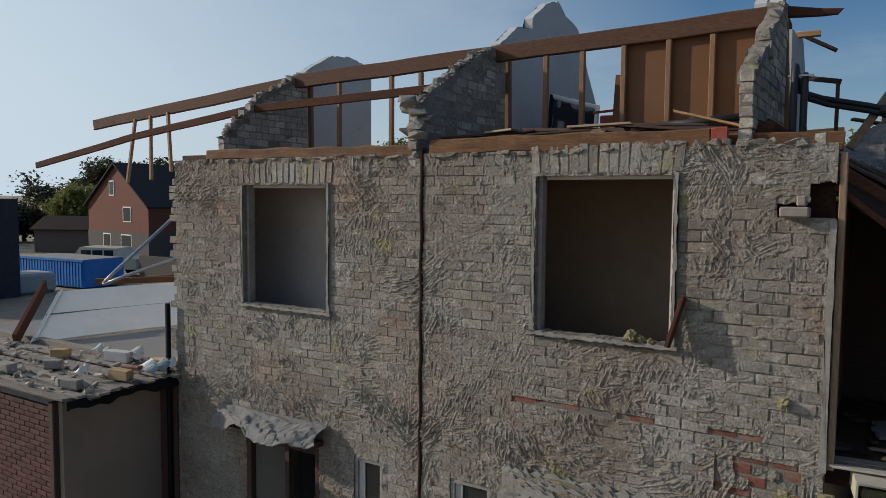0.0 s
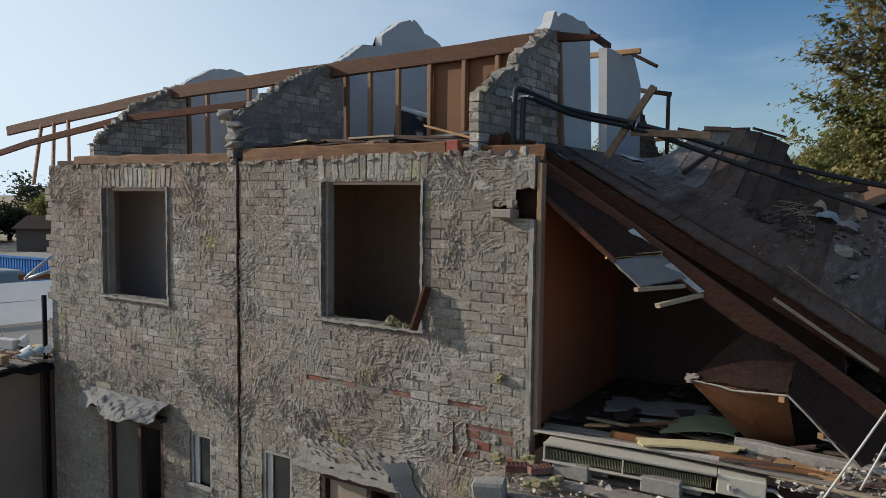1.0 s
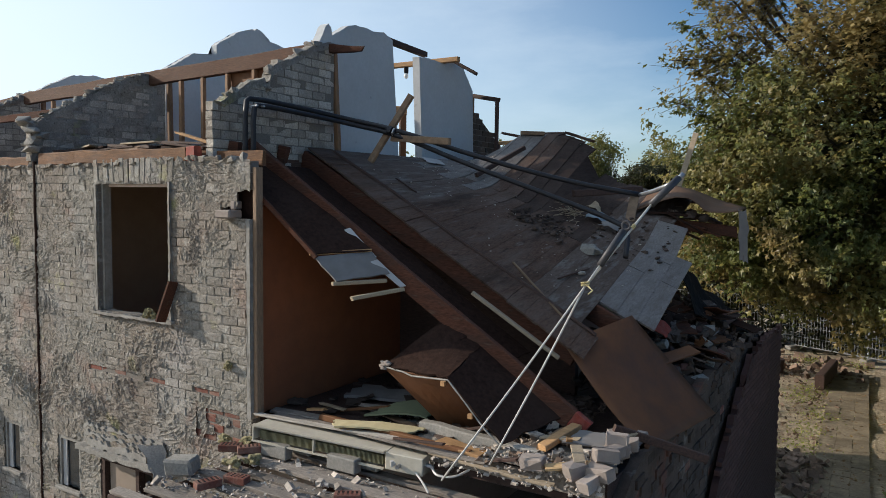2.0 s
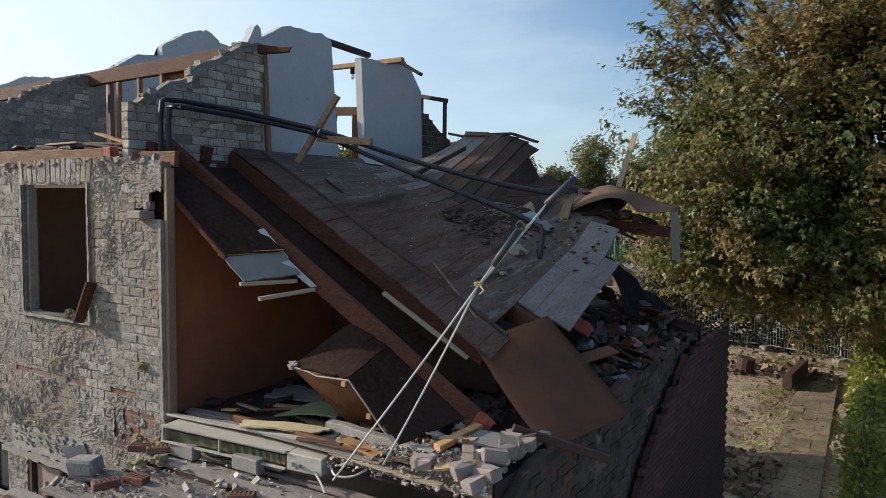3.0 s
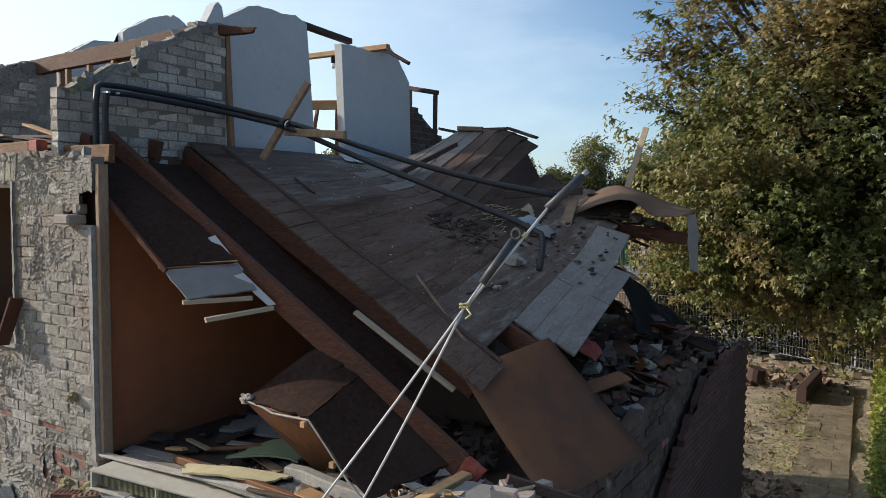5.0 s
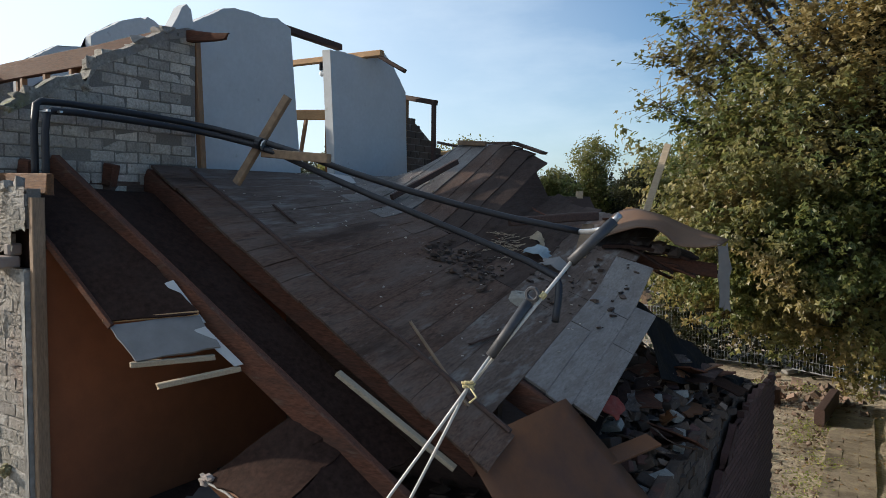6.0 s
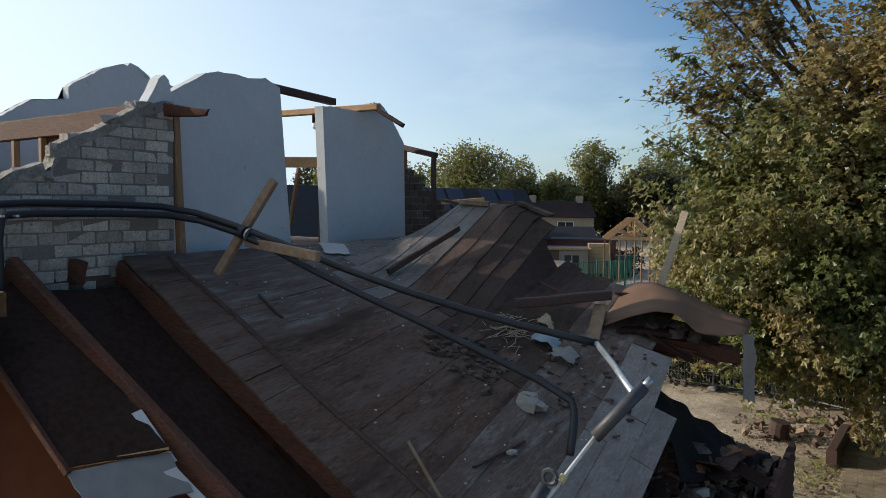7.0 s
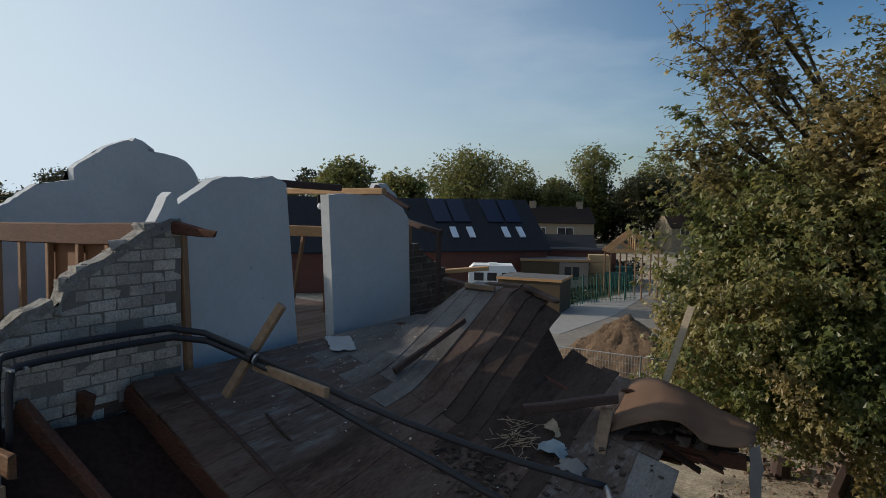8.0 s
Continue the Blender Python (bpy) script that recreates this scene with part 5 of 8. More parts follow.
# ---- heap of rubble against the end wall ----
def mound(x, y):
    return 2.78 + 0.55 * math.exp(-((x - 2.75) / 0.55) ** 2 - ((y - 4.3) / 1.9) ** 2) + 0.25 * math.exp(-((x - 3.2) / 0.4) ** 2 - ((y - 5.8) / 1.5) ** 2)


def heap(n, x0, x1, y0, y1, lo, hi, mat, name, label, height, flat=0.6, seed=1, tilt=1.2):
    g = np.random.default_rng(seed)
    xs, ys, s = g.uniform(x0, x1, n), g.uniform(y0, y1, n), lo + (hi - lo) * g.uniform(0, 1, n) ** 2.2
    zs = np.array([height(a, b) for a, b in zip(xs, ys)]) + s * 0.2
    v, f = many_boxes(np.stack([xs, ys, zs], -1), np.stack([s, s * g.uniform(0.4, 0.9, n), s * flat * g.uniform(0.3, 1, n)], -1), any_turns(n, tilt), jitter=0.35)
    return tagged(raw_mesh(name, v, f, mat), label, "rubble", kind="stuff")


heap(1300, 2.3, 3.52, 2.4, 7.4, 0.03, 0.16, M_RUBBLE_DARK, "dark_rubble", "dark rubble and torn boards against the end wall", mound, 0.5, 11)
heap(60, 2.8, 3.55, 2.9, 5.5, 0.05, 0.13, M_RUBBLE_BROWN, "grey_rubble", "broken brown blocks on the end wall", lambda x, y: mound(x, y) + 0.06, 0.6, 12)
for k in range(42):
    xx, yy = random.uniform(2.5, 3.35), random.uniform(3.35, 6.2)
    z = mound(xx, yy) + 0.12
    a = random.uniform(0, 3.1)
    L, W = random.uniform(0.4, 0.9), random.uniform(0.15, 0.35)
    d, e = Vector((math.cos(a) * L, math.sin(a) * L, random.uniform(-0.15, 0.2))), Vector((-math.sin(a) * W, math.cos(a) * W, random.uniform(-0.1, 0.1)))
    c = Vector((xx, yy, z))
    solid("torn_board", quad_sheet(c - d / 2, c + d / 2, c + d / 2 + e, c - d / 2 + e, thick=0.014, bow=random.uniform(-0.05, 0.05), torn=0.03), random.choice((M_CEIL, M_CEIL, M_PLY, M_DARKBOARD, M_DARKWOOD, M_TIMBER, M_MIDBOARD)), "torn board jammed in the rubble heap", "board", group="torn boards")
FOIL_TOP = ([0, 0.3, 0.65, 1], [2.70, 2.86, 3.10, 3.40], [4.55, 5.60, 6.30, 7.0], [4.20, 3.80, 3.34, 2.97])
FOIL_LOW = ([0, 0.3, 0.65, 1], [3.18, 3.28, 3.38, 3.44], [4.15, 4.90, 5.70, 6.7], [3.55, 3.32, 3.12, 2.95])


def foil_place(u, v):
    p = [np.interp(u, FOIL_TOP[0], FOIL_TOP[k]) * (1 - v) + np.interp(u, FOIL_LOW[0], FOIL_LOW[k]) * v for k in (1, 2, 3)]
    fold = 0.05 * math.sin(13 * u + 4 * v) + 0.03 * math.sin(29 * u - 7 * v)
    return (p[0] + 0.4 * fold, p[1], p[2] + fold * (0.4 + v) * (1.2 - v))


solid("black_foil", sheet(bmesh.new(), foil_place, 34, 14, 0.006), M_BLACK, "black plastic foil draped over the heap", "foil")
for k in range(46):
    xx, yy = random.uniform(2.85, 3.5), random.uniform(2.7, 5.3)
    ob = solid("loose_brick", boxed(-0.105, 0.105, -0.05, 0.05, 0, 0.08, bevel=0.008), random.choice((M_ENDBRICK, M_ENDBRICK, M_DARKBRICK, M_CONCRETE)), "loose dirty brick tumbled on the end wall", "brick", group="bricks on the end wall", at=(0, 0, 0))
    ob.matrix_basis = pose(xx, yy, mound(xx, yy) + random.uniform(0.0, 0.12), random.uniform(-35, 35), random.uniform(-35, 35), random.uniform(0, 180))
for k in range(16):
    c = Vector((random.uniform(2.75, 3.35), random.uniform(3.3, 4.9), 0))
    c.z = mound(c.x, c.y) + random.uniform(0.12, 0.34)
    a, L, W = random.uniform(0, 3.1), random.uniform(0.15, 0.42), random.uniform(0.08, 0.22)
    d, e = Vector((math.cos(a) * L, math.sin(a) * L, random.uniform(-0.15, 0.15))), Vector((-math.sin(a) * W, math.cos(a) * W, random.uniform(-0.12, 0.12)))
    solid("torn_sheet", quad_sheet(c, c + d, c + d + e, c + e, thick=0.008, bow=random.uniform(-0.05, 0.05), torn=0.035), random.choice((M_GREYFLAP, M_MIDBOARD, M_PLYL, M_PLY, M_CEIL)), "crumpled torn sheet in the rubble heap", "sheet", group="torn sheets")
solid("red_bucket_shard", quad_sheet((2.95, 2.95, 3.55), (3.12, 3.0, 3.42), (3.14, 3.16, 3.5), (2.97, 3.1, 3.64), thick=0.012, torn=0.02), M_REDPAINT, "red painted joist end in the heap", "timber")
solid("leaning_plank", timber((2.95, 1.9, 3.20), (3.45, 2.9, 3.35), 0.16, 0.02, up=(0.3, 0, 1)), M_PLY, "brown plank wedged in the rubble", "plank")
solid("edge_plank", timber((3.28, 0.92, 3.0), (3.92, 1.44, 2.71), 0.05, 0.07), M_DARKWOOD, "brown plank lying over the wall end", "plank")

# ---- debris on the first floor ----
def floor_heap(x, y):
    return 2.775 + 0.10 * math.exp(-((x - 3.1) / 0.5) ** 2 - ((y - 0.7) / 0.6) ** 2)


heap(700, 1.2, 3.45, 0.28, 0.9, 0.006, 0.03, M_RUBBLE, "floor_crumbs", "crumbled plaster and stone chips on the floor", floor_heap, 0.6, 13)
heap(60, 2.4, 3.45, 0.2, 1.2, 0.04, 0.12, M_RUBBLE, "stone_rubble", "broken blocks and chips at the floor edge", floor_heap, 0.7, 14)
heap(300, 0.05, 2.6, 0.4, 3.4, 0.03, 0.20, M_RUBBLE_DARK, "dark_litter", "dark torn ceiling litter on the floor", lambda x, y: 2.775, 0.2, 15, 0.3)
dx, dy = np.meshgrid(np.linspace(1.35, END - 0.01, 80), np.linspace(0.26, 0.82, 22), indexing="ij")
dh = 0.015 + 0.03 * soft_noise(dx, dy, 0.35, 61) + 0.02 * soft_noise(dx, dy, 0.11, 62) + 0.012 * soft_noise(dx, dy, 0.05, 63) + 0.09 * np.exp(-((dx - 3.1) / 0.5) ** 2 - ((dy - 0.7) / 0.6) ** 2)
di = np.arange(dx.size).reshape(dx.shape)
df = np.stack([di[:-1, :-1], di[1:, :-1], di[1:, 1:], di[:-1, 1:]], -1).reshape(-1, 4)
tagged(raw_mesh("plaster_dust", np.stack([dx, dy, Z1 + np.where(dy < 0.28, -0.12, dh)], -1).reshape(-1, 3), df, M_DUST), "layer of crumbled plaster and dust on the floor", "dust", kind="stuff")
BLOCKS = [(2.90, 0.16, 0.19, 0.11, 0.09, 4, 0.0), (3.36, 0.40, 0.17, 0.11, 0.10, 22, 0.0), (3.40, 0.66, 0.19, 0.11, 0.10, 40, 0.0), (3.43, 0.50, 0.19, 0.10, 0.09, 70, 0.06), (3.40, 0.62, 0.17, 0.11, 0.10, 15, 0.10), (3.42, 0.22, 0.20, 0.11, 0.10, -12, 0.0), (3.24, 0.16, 0.16, 0.11, 0.10, 62, 0.0), (3.41, 0.34, 0.19, 0.10, 0.09, 35, 0.09), (3.28, 0.95, 0.14, 0.10, 0.10, 55, 0.02), (3.38, 0.10, 0.18, 0.10, 0.09, 80, -0.04), (3.40, 0.88, 0.2, 0.1, 0.09, 8, 0.0), (3.40, 1.2, 0.2, 0.1, 0.09, 80, 0.0)]
for x, y, a, b, c, turn, up in BLOCKS:
    bm = boxed(-a / 2, a / 2, -b / 2, b / 2, 0, c, bevel=0.009)
    for v in bm.verts:
        v.co += Vector((random.uniform(-1, 1), random.uniform(-1, 1), random.uniform(-1, 1))) * 0.012
    ob = solid("loose_block", bm, M_PINK, "pale pinkish building block among the rubble", "block", group="loose blocks", at=(0, 0, 0))
    ob.matrix_basis = pose(x, y, floor_heap(x, y) + 0.01 + up, random.uniform(-8, 8), random.uniform(-8, 8), turn)
for p, q, w, h, m, lab in (
        ((0.66, 0.26, 2.815), (2.30, 0.22, 2.80), 0.05, 0.06, M_ORANGE, "orange-brown timber lying along the floor edge"),
        ((1.98, 0.30, 2.82), (2.42, 0.24, 2.80), 0.15, 0.03, M_PINE, "short broad pine board on the floor"),
        ((2.86, 0.40, 2.90), (2.93, 0.98, 2.94), 0.09, 0.05, M_PINE, "sawn pine board end on the rubble"),
        ((2.78, 0.46, 2.86), (2.84, 1.0, 2.90), 0.10, 0.03, M_TIMBERL, "grey-brown board on the rubble"),
        ((3.02, 0.12, 2.86), (3.34, 0.30, 2.90), 0.12, 0.02, M_BOARDFLAT, "pale board lying across the rubble"),
        ((3.16, 0.38, 2.98), (3.27, 0.18, 2.93), 0.09, 0.02, M_PINELIGHT, "short pale offcut on the rubble"),
        ((3.02, 0.60, 2.92), (3.05, 0.52, 2.98), 0.05, 0.03, M_PINE, "short sawn pine block on the rubble"),
        ((3.0, 0.70, 2.90), (3.42, 1.02, 2.95), 0.11, 0.02, M_PINELIGHT, "pale board lying across the rubble"),
        ((0.05, 0.02, 2.80), (1.70, 0.20, 2.795), 0.07, 0.018, M_PALELATH, "pale whitewashed plank lying on top of the radiator"),
        ((0.15, 0.18, 2.775), (2.50, 0.16, 2.785), 0.10, 0.02, M_ROOFDECK, "weathered lath along the floor edge"),
        ((1.95, 0.16, 2.76), (3.10, 0.08, 2.745), 0.06, 0.025, M_PINELIGHT, "pale board along the floor edge"),
        ((0.02, 0.27, 2.77), (1.6, 0.40, 2.775), 0.12, 0.03, M_ROOFDECK, "weathered board along the floor edge")):
    solid("floor_timber", timber(p, q, w, h, seg=4, wobble=0.006, ragged=0.02), m, lab, "timber", group="timbers on the floor")
bm = quad_sheet((1.03, 0.42, 2.84), (1.60, 0.64, 2.86), (1.58, 1.0, 2.90), (1.05, 0.88, 2.86), torn=0.03, thick=0.015, bow=0.03)
solid("green_board", bm, M_GREEN, "torn olive-green board on the floor", "board")
solid("yellow_board", quad_sheet((0.98, 0.04, 2.83), (1.64, 0.27, 2.825), (1.72, 0.43, 2.84), (0.90, 0.18, 2.845), torn=0.02, thick=0.016, bow=0.02), M_YELLOW, "broken yellow board on the floor edge", "board")
solid("grooved_board", quad_sheet((2.98, 0.54, 2.93), (3.32, 0.60, 2.93), (3.36, 0.86, 2.96), (3.02, 0.82, 2.96), torn=0.01, thick=0.014), M_GREYFLAP, "grooved grey panel piece on the rubble", "panel")
solid("plaster_beam", timber((1.62, 0.52, 2.83), (2.84, 0.40, 2.83), 0.10, 0.11, seg=6, wobble=0.014, ragged=0.02), M_CONCRETE, "pale grey plaster beam broken on the floor", "beam")
solid("plaster_slab", quad_sheet((0.35, 1.0, 2.80), (1.25, 1.15, 2.80), (1.2, 1.45, 2.84), (0.3, 1.35, 2.82), torn=0.06, thick=0.03), M_GREYFLAP, "broken pale plasterboard in the shade", "panel")

heap(420, 2.0, 3.48, 0.02, 0.42, 0.008, 0.045, M_RUBBLE, "edge_rubble", "broken plaster and brick chips along the floor edge", lambda x, y: 2.70 + 0.16 * min(1, y / 0.3) * min(1, (x - 1.6)), 0.6, 18)
heap(110, 2.3, 3.48, 0.1, 1.2, 0.02, 0.09, M_RUBBLE_BROWN, "brown_rubble", "brown brick and wood bits in the rubble", floor_heap, 0.5, 19)
heap(200, 2.3, 2.9, 1.0, 1.9, 0.03, 0.10, M_RUBBLE_DARK, "dark_rubble", "dark crumbled debris behind the floor edge", lambda x, y: 2.80 + 0.1 * (y - 1), 0.5, 20)
edge_mats = (M_PINE, M_TIMBERL, M_ORANGE, M_PINELIGHT, M_ROOFDECK, M_ROOFDECK, M_DARKWOOD)
for i in range(11):
    xc, yc = random.uniform(0.4, 3.3), random.uniform(0.06, 0.75)
    L, a = random.uniform(0.15, 0.75), random.uniform(-0.5, 0.5)
    z = 2.80 + 0.06 * random.random() + (0.08 if xc > 2.5 and yc > 0.3 else 0.0)
    d = Vector((math.cos(a) * L / 2, math.sin(a) * L / 2, random.uniform(-0.04, 0.04)))
    c = Vector((xc, yc, z))
    solid("splinter", timber(c - d, c + d, random.uniform(0.02, 0.09), random.uniform(0.012, 0.025), ragged=0.02), random.choice(edge_mats), "splintered piece of wood on the floor edge", "splinter", group="splinters")

# ---- radiator lying on blocks ----
rad = thing("radiator", (0.9, 0.0, 2.6), "cream convector radiator lying on its side", "radiator")
RM = Matrix.Translation((0.10, -0.22, 2.63)) @ Matrix.Rotation(radians(8.5), 4, 'Z') @ Matrix.Rotation(radians(2.0), 4, 'Y')


def rpart(name, bm, m, label=""):
    bm.transform(RM)
    return part(name, bm, m, rad, label)


rpart("cover", boxed(0.12, 1.50, 0, 0.36, 0.135, 0.15), M_CREAM)
rpart("top_rail", boxed(0.12, 1.50, -0.012, 0.03, 0.151, 0.160), M_CREAM)
rpart("bottom_rail", boxed(0.12, 1.50, -0.01, 0.02, 0.0, 0.014), M_CREAM)
rpart("end_cap", boxed(0.12, 0.135, 0.0, 0.36, 0.014, 0.135), M_CREAM)
rpart("divider", boxed(0.78, 0.792, 0.0, 0.03, 0.014, 0.135), M_CREAM)
rpart("back", boxed(0.14, 1.48, 0.33, 0.35, 0.005, 0.134), M_CREAM)
bm = bmesh.new()
for i in range(104):
    box(bm, 0.17 + i * 0.0125, 0.1755 + i * 0.0125, 0.05, 0.3, 0.018, 0.098)
tagged(rpart("fin_pack", bm, M_FINS), "olive metal fins", kind="stuff")
rpart("end_box", boxed(1.505, 1.86, 0.01, 0.35, 0.0, 0.152, bevel=0.008), M_CREAM, "plain cream end cover")
rpart("valve", tube(bmesh.new(), [(1.60, 0.0, 0.07), (1.60, -0.04, 0.07), (1.60, -0.045, 0.11)], 0.016, 8), M_WHITEPIPE, "white valve")
rpart("valve", tube(bmesh.new(), [(1.645, 0.012, 0.06), (1.645, -0.04, 0.06)], 0.018, 8), M_STEEL)
rpart("valve", tube(bmesh.new(), [(1.86, 0.08, 0.08), (1.92, 0.08, 0.08), (1.93, 0.05, 0.08)], 0.018, 8), M_STEEL)
rpart("hose", tube(bmesh.new(), [(1.92, 0.06, 0.08), (2.0, -0.02, 0.05), (2.15, 0.0, 0.06), (2.25, 0.08, 0.12)], 0.010, 7, 2), M_WHITEPIPE)
rpart("hose", tube(bmesh.new(), [(1.80, 0.005, 0.03), (1.9, -0.06, -0.01), (1.98, -0.12, -0.06)], 0.010, 7, 2), M_WHITEPIPE)
for x, y, z in ((0.45, -0.12, 2.50), (1.18, -0.04, 2.50), (0.55, 0.08, 2.50), (1.3, 0.12, 2.5)):
    solid("support_block", boxed(x - 0.16, x + 0.16, y - 0.05, y + 0.05, z, z + 0.13, bevel=0.01), M_CONCRETE, "grey block under the radiator", "block", group="blocks under the radiator")

# ---- porch roof in front of the opened room ----
porch = thing("porch_roof", (1.8, -0.7, 2.4), "weathered slatted porch roof strewn with rubble", "porch roof")
k = 0
y = -1.42
while y < 0.18:
    w = random.uniform(0.10, 0.15)
    x0, x1 = -0.15 + random.uniform(-0.1, 0.35) * (k % 3), 3.55 + random.uniform(-0.15, 0.1)
    z = 2.46 + 0.035 * math.sin(k * 1.7)
    if k == 6:
        x0 = 0.75
    part("slat", timber((x0, y + w / 2, z), (x1, y + w / 2 + random.uniform(-0.02, 0.02), z - 0.01), w - 0.02, 0.035, seg=5, wobble=0.006, ragged=0.03), M_ROOFDECK, porch)
    y += w + 0.012
    k += 1
for x in (0.1, 1.2, 2.3, 3.4):
    part("rafter", timber((x, -1.40, 2.37), (x, 0.28, 2.37), 0.06, 0.12), M_DARKWOOD, porch)
part("fascia", timber((-0.1, -1.44, 2.40), (3.5, -1.44, 2.40), 0.03, 0.14), M_DARKWOOD, porch)
solid("porch_wall", boxed(3.36, 3.44, -1.4, -0.005, 0, 2.3), M_DARKBRICK, "dark brick side wall of the porch", "wall", kind="structure")
heap(1500, 0.0, 3.5, -1.35, -0.05, 0.006, 0.035, M_RUBBLE, "roof_crumbs", "plaster crumbs and grit on the porch roof", lambda x, y: 2.492, 0.5, 16)
heap(70, 0.0, 3.5, -1.2, -0.05, 0.03, 0.085, M_RUBBLE, "roof_rubble", "broken bits of block on the porch roof", lambda x, y: 2.50, 0.6, 17)


def hollow_brick(at, turn, lab="red perforated brick lying on the slats"):
    b = thing("red_brick", (0, 0, 0), lab, "brick", "loose red bricks")
    bm = boxed(-0.105, 0.105, -0.05, 0.05, 0, 0.062, bevel=0.005)
    part("body", bm, M_RED, b)
    bm = bmesh.new()
    for i in range(5):
        for j in range(3):
            box(bm, -0.08 + i * 0.036, -0.062 + i * 0.036, -0.034 + j * 0.026, -0.018 + j * 0.026, 0.0625, 0.0635)
    part("perforation", bm, M_BLACK, b)
    b.matrix_basis = Matrix.Translation(at) @ Matrix.Rotation(radians(turn), 4, 'Z')


for at, turn in (((1.62, -0.52, 2.50), 35), ((2.35, -0.25, 2.50), -10), ((0.02, -0.28, 2.52), 30), ((0.20, -0.22, 2.52), 50), ((0.5, -0.95, 2.50), 70), ((0.62, -0.75, 2.5), 12)):
    hollow_brick(at, turn)
bm = boxed(-0.13, 0.13, -0.09, 0.09, 0, 0.15, bevel=0.02)
for v in bm.verts:
    v.co += Vector((random.uniform(-1, 1), random.uniform(-1, 1), random.uniform(-1, 1))) * 0.012
ob = solid("concrete_block", bm, M_CONCRETE, "chipped grey concrete block on the porch roof", "block", at=(0, 0, 0))
ob.matrix_basis = pose(0.06, -0.85, 2.49, 3, -4, 20)
solid("concrete_lump", chunk(bmesh.new(), (3.24, -0.26, 2.58), (0.36, 0.26, 0.26)), M_CONCRETE, "broken grey concrete lump at the roof edge", "block")
for x, y in ((0.42, -0.35), (0.3, -0.5), (0.0, -0.1), (-0.25, -0.12), (2.9, -0.3)):
    bm = bmesh.new()
    for _ in range(7):
        chunk(bm, (x + random.uniform(-0.08, 0.08), y + random.uniform(-0.05, 0.05), 2.52 + random.uniform(0, 0.05)), (0.09, 0.08, 0.06))
    solid("mortar_clump", bm, M_MOSS, "clump of crumbling yellowish mortar", "rubble", group="mortar clumps")

# ---- roof timbers and things on the attic floor ----
PURLIN_Y = 1.70


def purlin_under(x):
    return np.interp(x, [-11.75, -6.9, -0.66], [5.94, 6.32, 6.49])


def stud(x, z0, mat, lab, w=0.055, lean=0.0, y=PURLIN_Y, z1=None):
    solid("roof_stud", timber((x, y, z0), (x + lean, y, z1 if z1 else purlin_under(x) - 0.002), w, 0.06, up=(0, 1, 0)), mat, lab, "stud", group="studs under the purlin")


for x in (-3.11, -2.67, -2.20, -1.72, -1.28):
    stud(x, Z2 + 0.0, M_PINEV, "upright pine stud under the roof purlin")
for x in (-6.17, -5.29, -4.83):
    stud(x, Z2 + 0.0, M_PINEV, "upright pine stud under the roof purlin")
for x, z0, z1, lean in ((-10.57, 5.0, 6.0, 0.0), (-9.95, 5.04, 6.02, -0.22), (-9.45, 5.17, 6.05, -0.28)):
    solid("hanging_batten", timber((x, 1.50, z0), (x + lean, 1.67, purlin_under(x + lean) + 0.03), 0.05, 0.05, up=(0, 1, 0)), M_PINEV, "pine batten hanging from the broken roof", "batten", group="hanging battens")
solid("gable_post", timber((-0.60, 1.98, 5.40), (-0.66, 1.97, 6.62), 0.07, 0.06, up=(0, 1, 0)), M_PINEV, "brown upright post at the end of the brick gable", "post")
solid("gable_post", timber((-3.73, 2.0, 5.30), (-3.75, 2.0, 6.52), 0.07, 0.06, up=(0, 1, 0)), M_PINEV, "brown upright post at the end of the brick gable", "post")
solid("gable_post", timber((-6.93, 1.98, 5.30), (-6.95, 1.98, 6.5), 0.07, 0.06, up=(0, 1, 0)), M_PINEV, "brown upright post at the end of the brick gable", "post")
solid("gable_tip", prism(bmesh.new(), [(1.66, 6.64), (1.80, 6.67), (1.93, 6.71), (1.93, 6.80), (1.91, 6.90), (1.86, 6.94), (1.81, 6.90), (1.76, 6.80)], "x", -0.77, -0.65), M_PLASTER, "plastered chunk perched on the gable top", "rubble")
bm = timber((-0.80, 1.86, 6.655), (-0.17, 1.90, 6.585), 0.10, 0.13, seg=5, wobble=0.008, ragged=0.04)
for v in bm.verts:
    f = min(1.0, max(0.0, (v.co.x + 0.8) / 0.63))
    mid = Vector((v.co.x, 1.86 + 0.04 * f, 6.685 - 0.07 * f))
    v.co = mid + (v.co - mid) * (1 - 0.6 * f)
solid("purlin_stub", bm, M_TIMBER, "splintered purlin stub jutting from the gable", "timber")
# brown panels behind the studs
for x0, x1 in ((-2.225, -1.735), (-1.730, -1.285), (-1.280, -0.80)):
    solid("brown_panel", boxed(x0, x1, 1.745, 1.757, Z2 + 0.05, purlin_under(x0) + 0.07), M_ORANGE, "orange-brown hardboard panel between the studs", "panel", group="panels between the studs")
solid("brown_panel", timber((-2.45, 2.35, Z2 + 0.01), (-2.40, 2.35, 6.25), 0.22, 0.015, up=(0, 1, 0)), M_ORANGE, "orange-brown hardboard panel standing loose", "panel")

